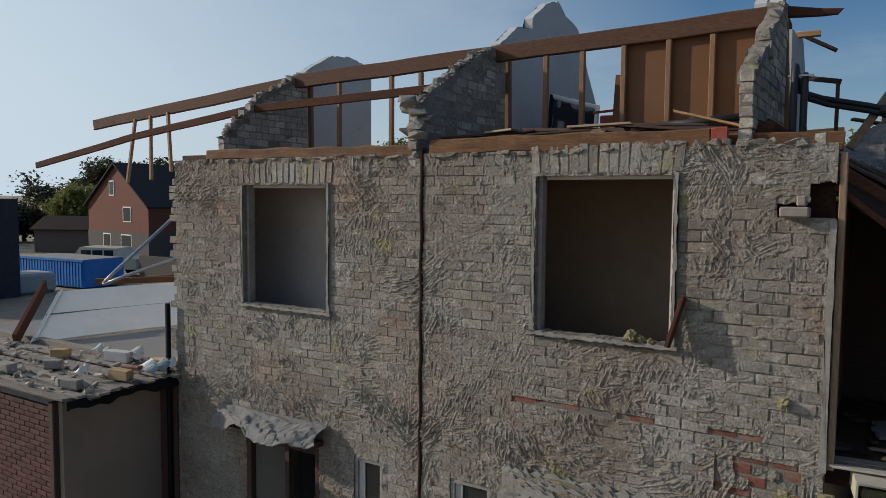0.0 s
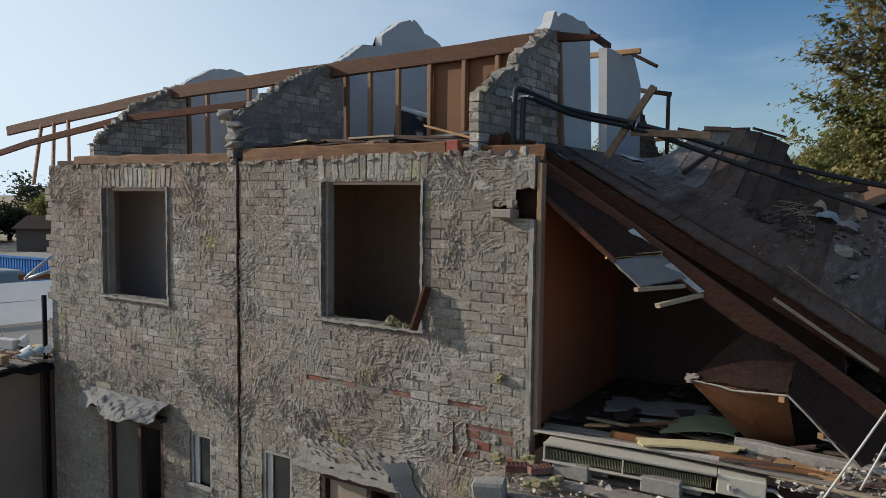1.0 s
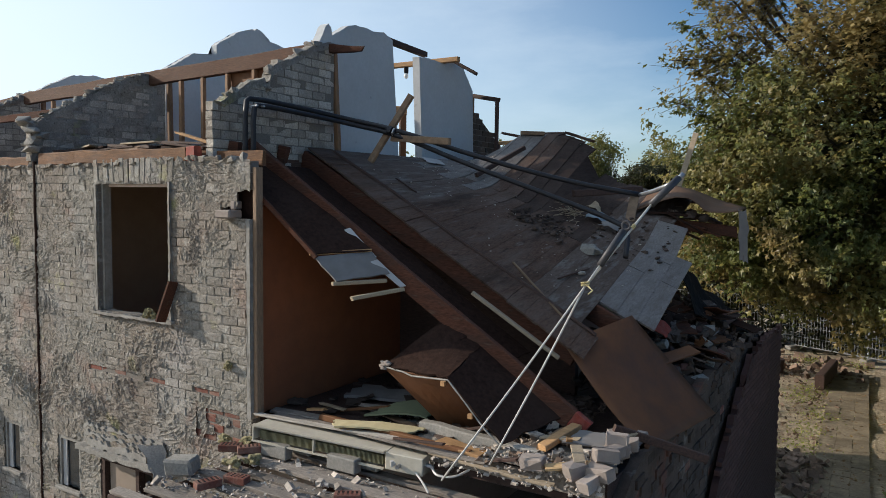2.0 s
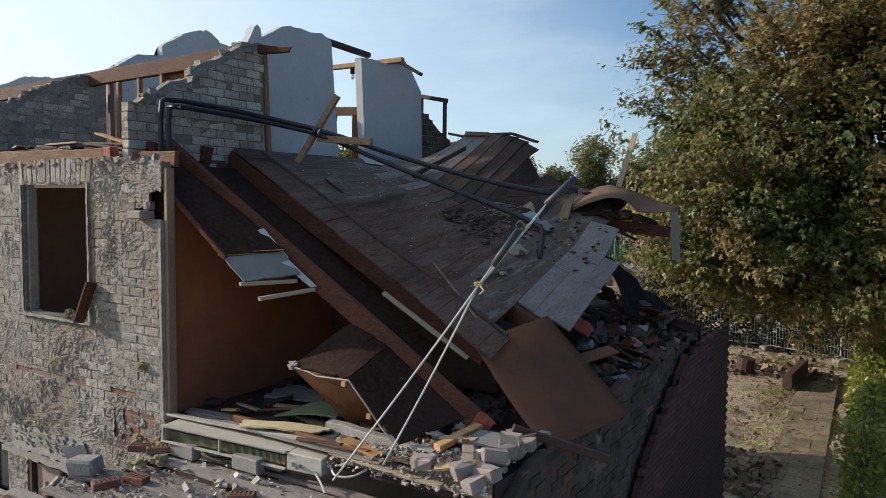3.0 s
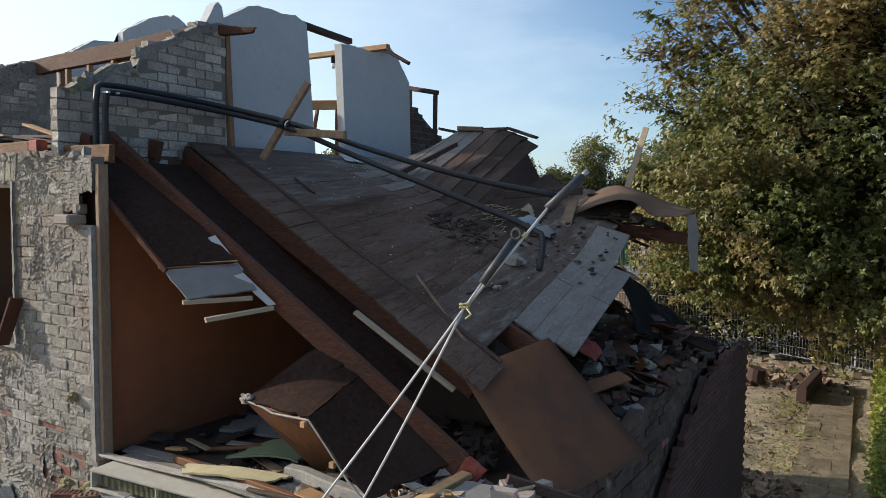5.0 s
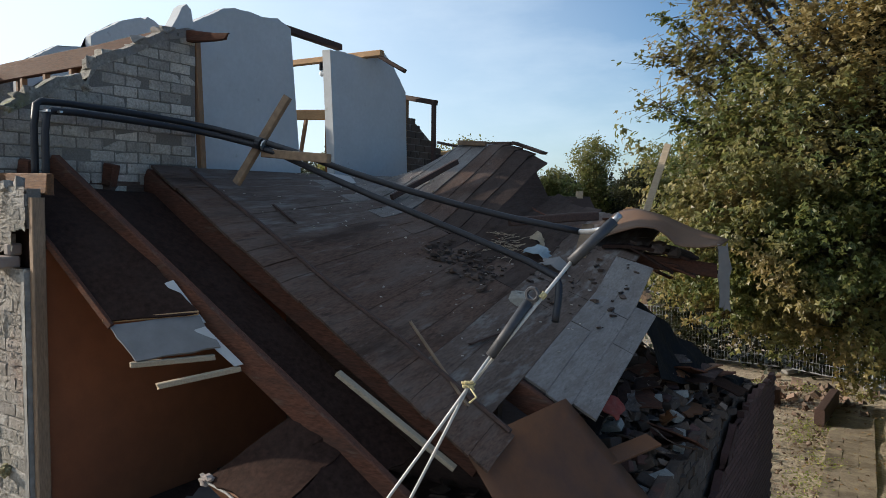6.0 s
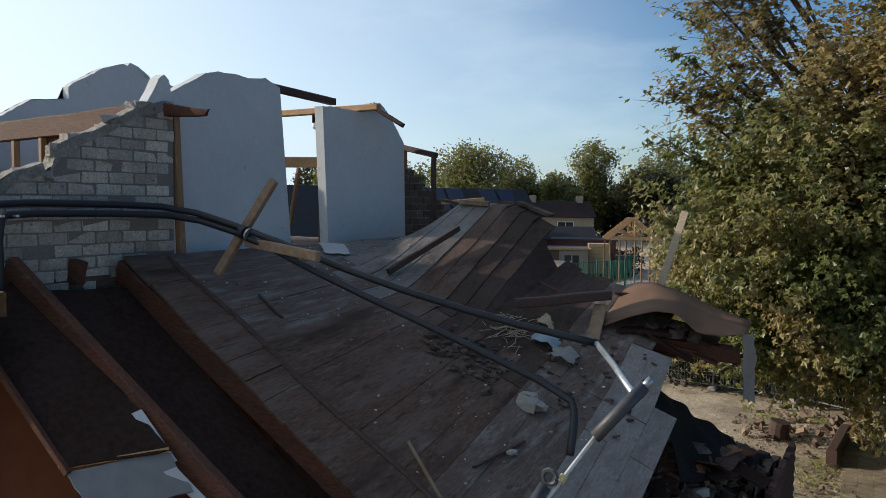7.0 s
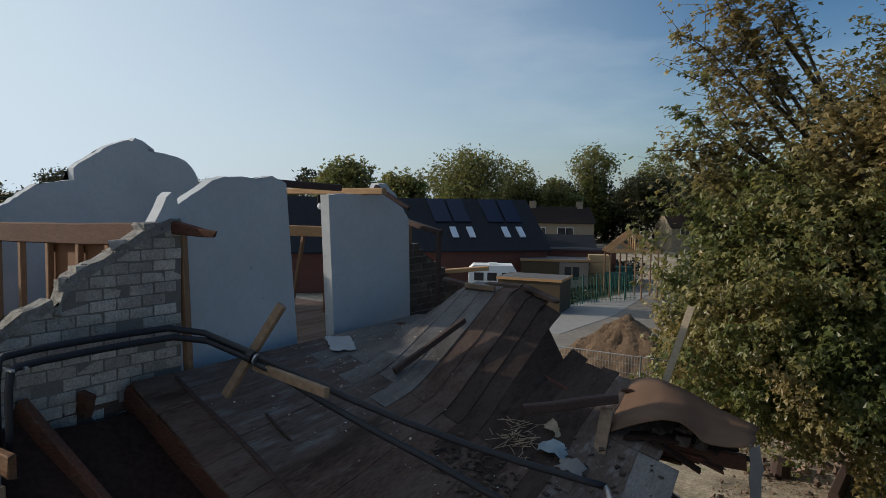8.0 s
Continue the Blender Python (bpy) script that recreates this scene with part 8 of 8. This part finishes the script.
# wire site fence: one panel, then copies
def fence_panel():
    p = thing("site_fence", (0, 0, 0), "galvanised wire mesh site fence panel", "fence", "site fence")
    part("post", tube(bmesh.new(), [(0.0, 0, 0), (0.0, 0, 1.72)], 0.02, 6), M_FENCE, p)
    part("post", tube(bmesh.new(), [(2.4, 0, 0), (2.4, 0, 1.72)], 0.02, 6), M_FENCE, p)
    part("rail", tube(bmesh.new(), [(0.02, 0, 1.70), (2.38, 0, 1.70)], 0.018, 6), M_FENCE, p)
    part("rail", tube(bmesh.new(), [(0.02, 0, 0.15), (2.38, 0, 0.15)], 0.018, 6), M_FENCE, p)
    bm = bmesh.new()
    for i in range(1, 24):
        bar(bm, (i * 0.1, 0, 0.15), (i * 0.1, 0, 1.70), 0.011, 0.011, up=(0, 1, 0))
    for z in (0.45, 0.78, 1.10, 1.42):
        bar(bm, (0.02, 0.012, z), (2.38, 0.012, z), 0.011, 0.011)
    part("mesh", bm, M_FENCE, p)
    part("foot", boxed(-0.12, 0.12, -0.3, 0.3, 0.0, 0.13, bevel=0.02), M_CONCRETE, p, "grey concrete foot")
    return p


panel = fence_panel()
panel.matrix_basis = pose(-0.12, 21.9, 0)
for i in range(1, 6):
    copy_thing(panel, pose(-0.12 - i * 2.42, 21.9 + 0.02 * i, 0, 0, 0, -1))
for i in range(3):
    copy_thing(panel, pose(2.32 + i * 2.22, 21.85 - i * 0.97, 0, 0, 0, -23.5))


# ---- far trees ----
def far_tree(x, y, top, w, mat, seed, label="distant leafy tree in full leaf", slim=False, group="distant trees", leaf=0.46):
    top *= 0.9
    lobes = []
    gen = random.Random(seed)
    h = top * 0.86
    for k in range(6 if not slim else 4):
        a = k * 2.4 + seed
        f = (k + 0.5) / 6
        rr = w * (0.30 if not slim else 0.26 * (1.15 - f))
        lobes.append(((x + math.cos(a) * w * (0.24 if not slim else 0.08), y + math.sin(a) * w * 0.2, top - h * (0.25 + 0.55 * gen.random()) if not slim else top - h * (0.12 + 0.8 * (1 - f))), (rr, rr, h * gen.uniform(0.22, 0.30))))
    lobes.append(((x, y, top - h * 0.25), (w * 0.3, w * 0.3, h * 0.25)))
    return tree((x, y, 0), lobes, 13000, leaf, mat, w * 0.04, label, 620, w * 0.055, seed, sprigs=14, group=group)


E8, F8, R8 = Vector((4.53, -2.16, 0)), Vector((-0.528, 0.849, 0)), Vector((0.849, 0.528, 0))


def afield(d, r):
    """A place d metres ahead of the last eye and r metres to its right, on the ground."""
    return E8 + F8 * d + R8 * r


for k, (d, r, top, w, mat, slim) in enumerate((
        (78, -10.6, 12.0, 6.2, M_LEAF_FAR, False), (84, -5.0, 10.6, 6.5, M_LEAF_FAR, False), (104, 2.9, 15.0, 11.7, M_LEAF_FAR, False), (110, 10.8, 13.6, 9.6, M_LEAF_FAR, False), (106, 16.3, 10.8, 6.5, M_LEAF_FAR, False),
        (118, 24.0, 16.5, 10.5, M_LEAF_FAR, True), (120, 18.7, 10.5, 9.0, M_LEAF_DARK, False), (122, 27.0, 11.0, 9.0, M_LEAF_DARK, False), (112, 33.0, 15.5, 9.5, M_LEAF_FAR, False), (108, 30.0, 12.0, 9.0, M_LEAF_DARK, False), (100, 37.0, 12.5, 9.0, M_LEAF_DARK, False), (70, 27.5, 11.0, 6.0, M_LEAF_FAR, False), (60, 31.0, 12.0, 8.0, M_LEAF_FAR, False), (110, 12.0, 8.5, 8.0, M_LEAF_DARK, False), (112, 4.0, 9.0, 9.0, M_LEAF_DARK, False), (108, -38.0, 9.5, 9.0, M_LEAF_DARK, False), (100, -52.0, 10.5, 8.0, M_LEAF_DARK, False))):
    p = afield(d, r)
    far_tree(p.x, p.y, top, w, mat, 30 + k, "tall dark conical tree far away" if slim else "distant leafy tree in autumn green", slim)
# trees beyond the yard on the left
for k, (x, y, top, w) in enumerate(((-72, 24, 5.6, 6.0), (-74, 34, 3.8, 6.0), (-68, 36, 6.2, 5.0), (-62, 44, 6.6, 6.0), (-76, 29, 3.4, 8.0), (-80, 48, 5.0, 9.0))):
    far_tree(x, y, top, w, M_LEAF_DARK if k != 2 else M_LEAF_FAR, 60 + k, "dark leafy tree beyond the yard", leaf=0.36)

# garden hedges between the sheds and the houses
g = np.random.default_rng(93)
n = 9000
hd, hr = g.uniform(61, 64, n), g.uniform(-14, 17, n)
cw = np.stack([E8.x + F8.x * hd + R8.x * hr, E8.y + F8.y * hd + R8.y * hr, g.uniform(0, 1, n) ** 0.8 * (1.5 + 0.4 * np.sin(hr * 0.9) + 0.3 * np.sin(hr * 2.3))], -1)
v, f = leaves(cw, 0.32, 1.2, gen=g)
tagged(raw_mesh("garden_hedge", v, f, M_LEAF_DARK), "dark garden hedges between sheds and houses", "hedge", kind="stuff")

g = np.random.default_rng(97)
n = 3500
gw = g.dirichlet(np.ones(3), n)
tri_ = np.array([(-13.4, 41.5), (-13.3, 57.0), (-16.8, 52.0)])
gp = gw @ tri_
v, f = leaves(np.column_stack([gp, g.uniform(0.04, 0.5, n) ** 2 + 0.03]), 0.22, 0.9, gen=g)
tagged(raw_mesh("garden_plants", v, f, M_LEAF_DARK), "low dark garden plants on the lawn", "plants", kind="stuff")

# dense woods closing the view
g = np.random.default_rng(91)
n = 60000
rr_ = g.uniform(-75, 75, n)
dd_ = 122 + 6 * g.normal(size=n) * 0.5
top_ = 7.5 + 2.0 * np.sin(rr_ * 0.21) + 1.4 * np.sin(rr_ * 0.57 + 1) + 1.0 * np.sin(rr_ * 1.3)
zz_ = g.uniform(0, 1, n) ** 0.7 * top_
cw = np.stack([E8.x + F8.x * dd_ + R8.x * rr_, E8.y + F8.y * dd_ + R8.y * rr_, zz_], -1)
v, f = leaves(cw, 0.75, 0.7, gen=g)
tagged(raw_mesh("far_woods", v, f, M_LEAF_DARK), "dark belt of woods behind the houses", "woods", kind="stuff")

# ---- ground behind the house ----
path = thing("pavement_path", (4.7, 13.5, 0.0), "narrow path of square grey pavers", "pavement", kind="structure")
for i in range(34):
    for j in range(3):
        x, y = 4.10 + j * 0.300 + (i * -0.011), 8.6 + i * 0.305
        ob = new("paver", brick_mesh(M_PAVER, 0.298, 0.298, 0.06, (i * 3 + j) % 4))
        ob.parent = path
        ob.location = Vector((x + 0.15, y, 0.01 + random.uniform(-0.006, 0.006))) - ORIGIN[path.name]
        ob.rotation_euler = (random.uniform(-0.012, 0.012), random.uniform(-0.012, 0.012), random.uniform(-0.01, 0.01))
heap(240, 2.6, 4.3, 8.3, 10.4, 0.05, 0.24, M_RUBBLE_BROWN, "brick_heap", "heap of broken brown bricks on the soil", lambda x, y: 0.02 + 0.30 * math.exp(-((x - 3.5) / 0.45) ** 2 - ((y - 9.3) / 0.7) ** 2), 0.6, 31)
heap(420, 1.0, 4.2, 8.5, 20.5, 0.03, 0.13, M_RUBBLE_BROWN, "soil_stones", "scattered stones and brick bits on the soil", lambda x, y: 0.0, 0.6, 32)
heap(140, 1.5, 4.6, 17.5, 20.8, 0.05, 0.28, M_RUBBLE_BROWN, "rubble_row", "broken bricks and stones along the fence", lambda x, y: 0.02, 0.6, 33)
heap(900, 1.0, 4.15, 8.4, 20.8, 0.015, 0.07, M_RUBBLE_BROWN, "soil_clods", "small clods and chips strewn over the soil", lambda x, y: 0.0, 0.6, 34)
st = solid("tree_stump", tube(bmesh.new(), [(2.3, 17.9, 0), (2.3, 17.9, 0.25), (2.33, 17.9, 0.42)], 0.24, 12), M_DARKWOOD, "dark sawn tree stump on the soil", "stump")
solid("rail_sleeper", timber((3.6, 16.2, 0.22), (3.75, 18.6, 0.22), 0.22, 0.40), M_DARKWOOD, "dark timber sleeper beside the path", "sleeper")
for k, (x, y) in enumerate(((3.8, 11.0), (3.7, 12.2), (3.9, 13.5), (2.0, 11.8), (3.3, 15.0), (3.4, 16.0), (1.8, 19.5), (3.0, 19.8), (4.3, 19.9), (2.6, 13.4))):
    g = np.random.default_rng(200 + k)
    n = 200
    v, f = leaves(np.stack([g.normal(x, 0.22, n), g.normal(y, 0.28, n), g.uniform(0.0, 0.16, n)], -1), 0.055, 1.0, gen=g)
    tagged(raw_mesh("weed_patch", v, f, M_HEDGE, at=(x, y, 0)), "low green weeds on the soil", "weeds", group="weed patches", kind="stuff")
n = 900
g = np.random.default_rng(77)
v, f = leaves(np.stack([g.uniform(1.5, 5.3, n), g.uniform(8.5, 20, n), g.uniform(0.03, 0.06, n)], -1), 0.08, 0.25, gen=g)
tagged(raw_mesh("fallen_leaves", v, f, M_LITTER), "dry fallen leaves on path and soil", "leaves", kind="stuff")
# ground of the yard
solid("road_yard", boxed(-34, -13.5, -6, 18, -0.2, 0.0), M_YARD, "bare grey-brown yard surface", "road", kind="structure")

# ---- masonry pieces, last ----
def red_here(x, z):
    if 2.84 < z < 2.95 and -2.7 < x < -0.45:
        return random.random() < 0.8
    if 2.36 < z < 2.78 and -0.85 < x < -0.12:
        return random.random() < 0.8
    if 2.6 < z < 2.9 and -7.4 < x < -3.8:
        return random.random() < 0.12
    return False


far_c, far_s, red_c, red_s = [], [], [], []
row, z = 0, 0.06
near_count = 0
while z < 5.2:
    x = LEFT - (0.112 if row % 2 else 0.0)
    while x < -0.005:
        a, b = max(x, LEFT), min(x + 0.214, -0.004)
        pieces = [(a, b)]
        for x0, x1, z0, z1 in OPENINGS + [(-0.21, 0.1, 4.74, 4.945), (-0.40, 0.1, 4.66, 4.79), (-2.49, -1.09, 5.0, 5.3), (-6.31, -4.83, 4.92, 5.18)]:
            if z0 - 0.03 < z < z1 + 0.03:
                cut = []
                for p, q in pieces:
                    if q <= x0 or p >= x1:
                        cut.append((p, q))
                    else:
                        if p < x0 - 0.05:
                            cut.append((p, x0 - 0.002))
                        if q > x1 + 0.05:
                            cut.append((x1 + 0.002, q))
                pieces = cut
        for p, q in pieces:
            if q - p < 0.05:
                continue
            mid = (p + q) / 2
            red = red_here(mid, z)
            out = 0.0268 + random.uniform(-0.0055, 0.0055) + (0.012 if red else 0)
            if mid > -2.42 and 2.2 < z < 5.2 and (mid > -1.2 or 2.4 < z < 3.6) and near_count < 300:
                lay_brick(front, (mid, out, z + random.uniform(-0.003, 0.003)), (round(q - p, 2), 0.05, 0.081), M_RED if red else M_BRICK, random.randrange(4), turn=0.012)
                near_count += 1
            else:
                (red_c if red else far_c).append((mid, out, z))
                (red_s if red else far_s).append((q - p, 0.05, 0.081))
        x += 0.224
    z += 0.0925
    row += 1
v, f = many_boxes(far_c, far_s, jitter=0.03)
tagged(raw_mesh("brickwork", v, f, M_BRICKJ, front), "grey bricks", kind="stuff")
v, f = many_boxes(red_c, red_s, jitter=0.03)
tagged(raw_mesh("red_brickwork", v, f, M_REDJ, front), "red bricks", kind="stuff")

# mortar smeared over the bricks, with trowel ridges and squeezed joints
step = 0.008
sx, sz = np.arange(LEFT, 0.001, step), np.arange(0.0, 5.235, step)
SX, SZ = np.meshgrid(sx, sz, indexing="ij")


def strokes(turn, along, across, seed):
    """Fine ridges left by a trowel drawn one way."""
    u = SX * math.cos(turn) + SZ * math.sin(turn)
    w = -SX * math.sin(turn) + SZ * math.cos(turn) + 0.02 * soft_noise(SX, SZ, 0.2, seed + 7)
    return 1.3 * (1 - np.abs(soft_noise(u / along, w / across, 1.0, seed))) ** 5 + 0.35 * soft_noise(u / along * 2.3, w / across * 1.6, 1.0, seed + 1)


# each patch of the wall was worked in one direction
best, relief = np.full(SX.shape, -9.0), np.zeros(SX.shape)
for k, turn in enumerate((0.1, 0.7, 1.2, -0.5, -1.0, 0.35, 1.5)):
    own = soft_noise(SX, SZ, 0.40, 300 + 3 * k) + 0.6 * soft_noise(SX, SZ, 0.11, 301 + 3 * k)
    relief = np.where(own > best, strokes(turn, 0.15, 0.019, 210 + 11 * k), relief)
    best = np.maximum(best, own)
cover = 0.55 * soft_noise(SX, SZ, 0.55, 27) + 0.5 * soft_noise(SX, SZ, 0.17, 28) + 0.22 * soft_noise(SX, SZ, 0.06, 29)
cover = np.clip((cover + 0.30) / 0.36, 0, 1)
strong = np.clip(0.6 + 0.9 * soft_noise(SX, SZ, 0.4, 37), 0.25, 1.4)
h = -0.0022 + cover * (0.0035 + strong * 0.0082 * relief) + 0.0024 * soft_noise(SX, SZ, 0.022, 31) + 0.003 * soft_noise(SX, SZ, 0.07, 49) + 0.0030 * relief
h -= 0.014 * np.clip(soft_noise(SX, SZ, 0.030, 51) - 0.45, 0, 1) * np.clip(soft_noise(SX, SZ, 0.3, 52) + 0.4, 0, 1)
lump = np.clip(soft_noise(SX, SZ, 0.035, 39) - 0.55, 0, 1) * np.clip(soft_noise(SX, SZ, 0.6, 41) + 0.3, 0, 1)
h += 0.030 * lump
dz = (SZ - 0.06 + 0.04625 + 0.006 * soft_noise(SX, SZ, 0.25, 43)) % 0.0925
joint = np.exp(-(np.minimum(dz, 0.0925 - dz) / 0.008) ** 2)
h += joint * (1 - 0.5 * cover) * (0.017 * soft_noise(SX, SZ, 0.10, 32) - 0.0045)
lean = (SX - LEFT + 0.112 * (np.floor((SZ - 0.06 + 0.04625) / 0.0925) % 2) + 0.005 * soft_noise(SX, SZ, 0.1, 44)) % 0.224
h += np.exp(-(np.minimum(lean, 0.224 - lean) / 0.008) ** 2) * (1 - 0.5 * cover) * (0.015 * soft_noise(SX, SZ, 0.10, 36) - 0.0045)
band = np.exp(-((SZ - 2.42 - 0.05 * soft_noise(SX, SX, 0.5, 35)) / 0.16) ** 2)
h += band * (0.006 * relief + 0.010 * np.clip(soft_noise(SX, SZ, 0.05, 33), 0, 1))
for x0, x1, z0, z1 in OPENINGS:
    edge = np.maximum(np.maximum(x0 - SX, SX - x1), np.maximum(z0 - SZ, SZ - z1))
    h += np.exp(-(np.clip(edge, 0, 9) / 0.03) ** 2) * (0.006 + 0.012 * soft_noise(SX, SZ, 0.03, 34))
sv = np.stack([SX, 0.002 - h, SZ], -1).reshape(-1, 3)
si = np.arange(SX.size).reshape(SX.shape)
keep = ~in_opening(SX[:-1, :-1] + step / 2, SZ[:-1, :-1] + step / 2) & ~((SX[:-1, :-1] > -0.19 + 0.02 * soft_noise(SX[:-1, :-1], SZ[:-1, :-1], 0.05, 71)) & (SZ[:-1, :-1] > 4.68) & (SZ[:-1, :-1] < 4.935 + 0.012 * soft_noise(SX[:-1, :-1], SZ[:-1, :-1], 0.06, 72))) & ~((SX[:-1, :-1] > -0.42) & (SZ[:-1, :-1] > 4.665) & (SZ[:-1, :-1] < 4.775 + 0.015 * soft_noise(SX[:-1, :-1], SZ[:-1, :-1], 0.05, 73))) & ((SZ[:-1, :-1] < 5.17) | (SX[:-1, :-1] < 10))
bad_red = (SX[:-1, :-1] > -0.8) & (SX[:-1, :-1] < -0.16) & (SZ[:-1, :-1] > 2.42) & (SZ[:-1, :-1] < 2.74) & (soft_noise(SX[:-1, :-1], SZ[:-1, :-1], 0.12, 40) > -0.3)
keep &= ~bad_red
keep &= ~((np.abs(SZ[:-1, :-1] - 2.897) < 0.035) & (SX[:-1, :-1] > -2.7) & (SX[:-1, :-1] < -0.45) & (soft_noise(SX[:-1, :-1], SZ[:-1, :-1], 0.15, 47) > -0.5))
sf = np.stack([si[:-1, :-1], si[1:, :-1], si[1:, 1:], si[:-1, 1:]], -1)[keep]
tagged(raw_mesh("mortar_smear", sv, sf, M_SMEAR, front), "rough grey mortar smears", kind="stuff")

# toothed left end of the front wall
for r in range(26, 56):
    if random.random() < 0.55:
        w = random.choice((0.06, 0.1, 0.13))
        lay_brick(front, (LEFT - w / 2, 0.05, 0.06 + r * 0.0925), (w, 0.09, 0.081), M_BRICK, r % 3, turn=0.03)

# inner leaf of the end wall
for r in range(32):
    z = 0.06 + r * 0.0925
    y = 0.02 - (0.112 if r % 2 else 0)
    while y < 5.4:
        top = np.interp(y, [0.0, 0.9, 2.0, 3.0, 4.5, 6.5], [2.5, 2.78, 2.75, 2.98, 3.05, 2.98])
        hid = np.interp(y, [1.3, 2.6, 3.8, 5.2], [0.3, 1.2, 2.2, 2.85])
        if z < top and z > hid - 0.2 and y > -0.05 and z > 0.9 and random.random() < 0.9:
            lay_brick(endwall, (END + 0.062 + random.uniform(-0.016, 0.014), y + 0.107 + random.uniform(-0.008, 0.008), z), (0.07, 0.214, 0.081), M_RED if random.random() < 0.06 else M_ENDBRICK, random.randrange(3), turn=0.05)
        y += 0.224
# dark outer leaf: the courses that can be told apart
oc, os_, single = [], [], 0
for r in range(44):
    z = 0.06 + r * 0.0665
    y = 1.35 - (0.11 if r % 2 else 0)
    while y < BACK + 0.05:
        top = np.interp(y, [1.3, 2.6, 3.8, 5.2, 6.5, BACK], [0.3, 1.2, 2.2, 2.85, 2.95, 2.85])
        if z < top + random.uniform(-0.10, 0.14):
            if 2.9 < y < 6.6 and z > top - 0.9 and single < 300:
                lay_brick(endwall, (END + 0.19, y + 0.105, z), (0.062, 0.21, 0.054), M_DARKBRICK, random.randrange(3), turn=0.012)
                single += 1
            else:
                oc.append((END + 0.19, y + 0.105, z))
                os_.append((0.062, 0.21, 0.054))
        y += 0.22
v, f = many_boxes(oc, os_, jitter=0.02)
tagged(raw_mesh("dark_brickwork", v, f, M_DARKBRICK, endwall), "dark outer bricks", kind="stuff")
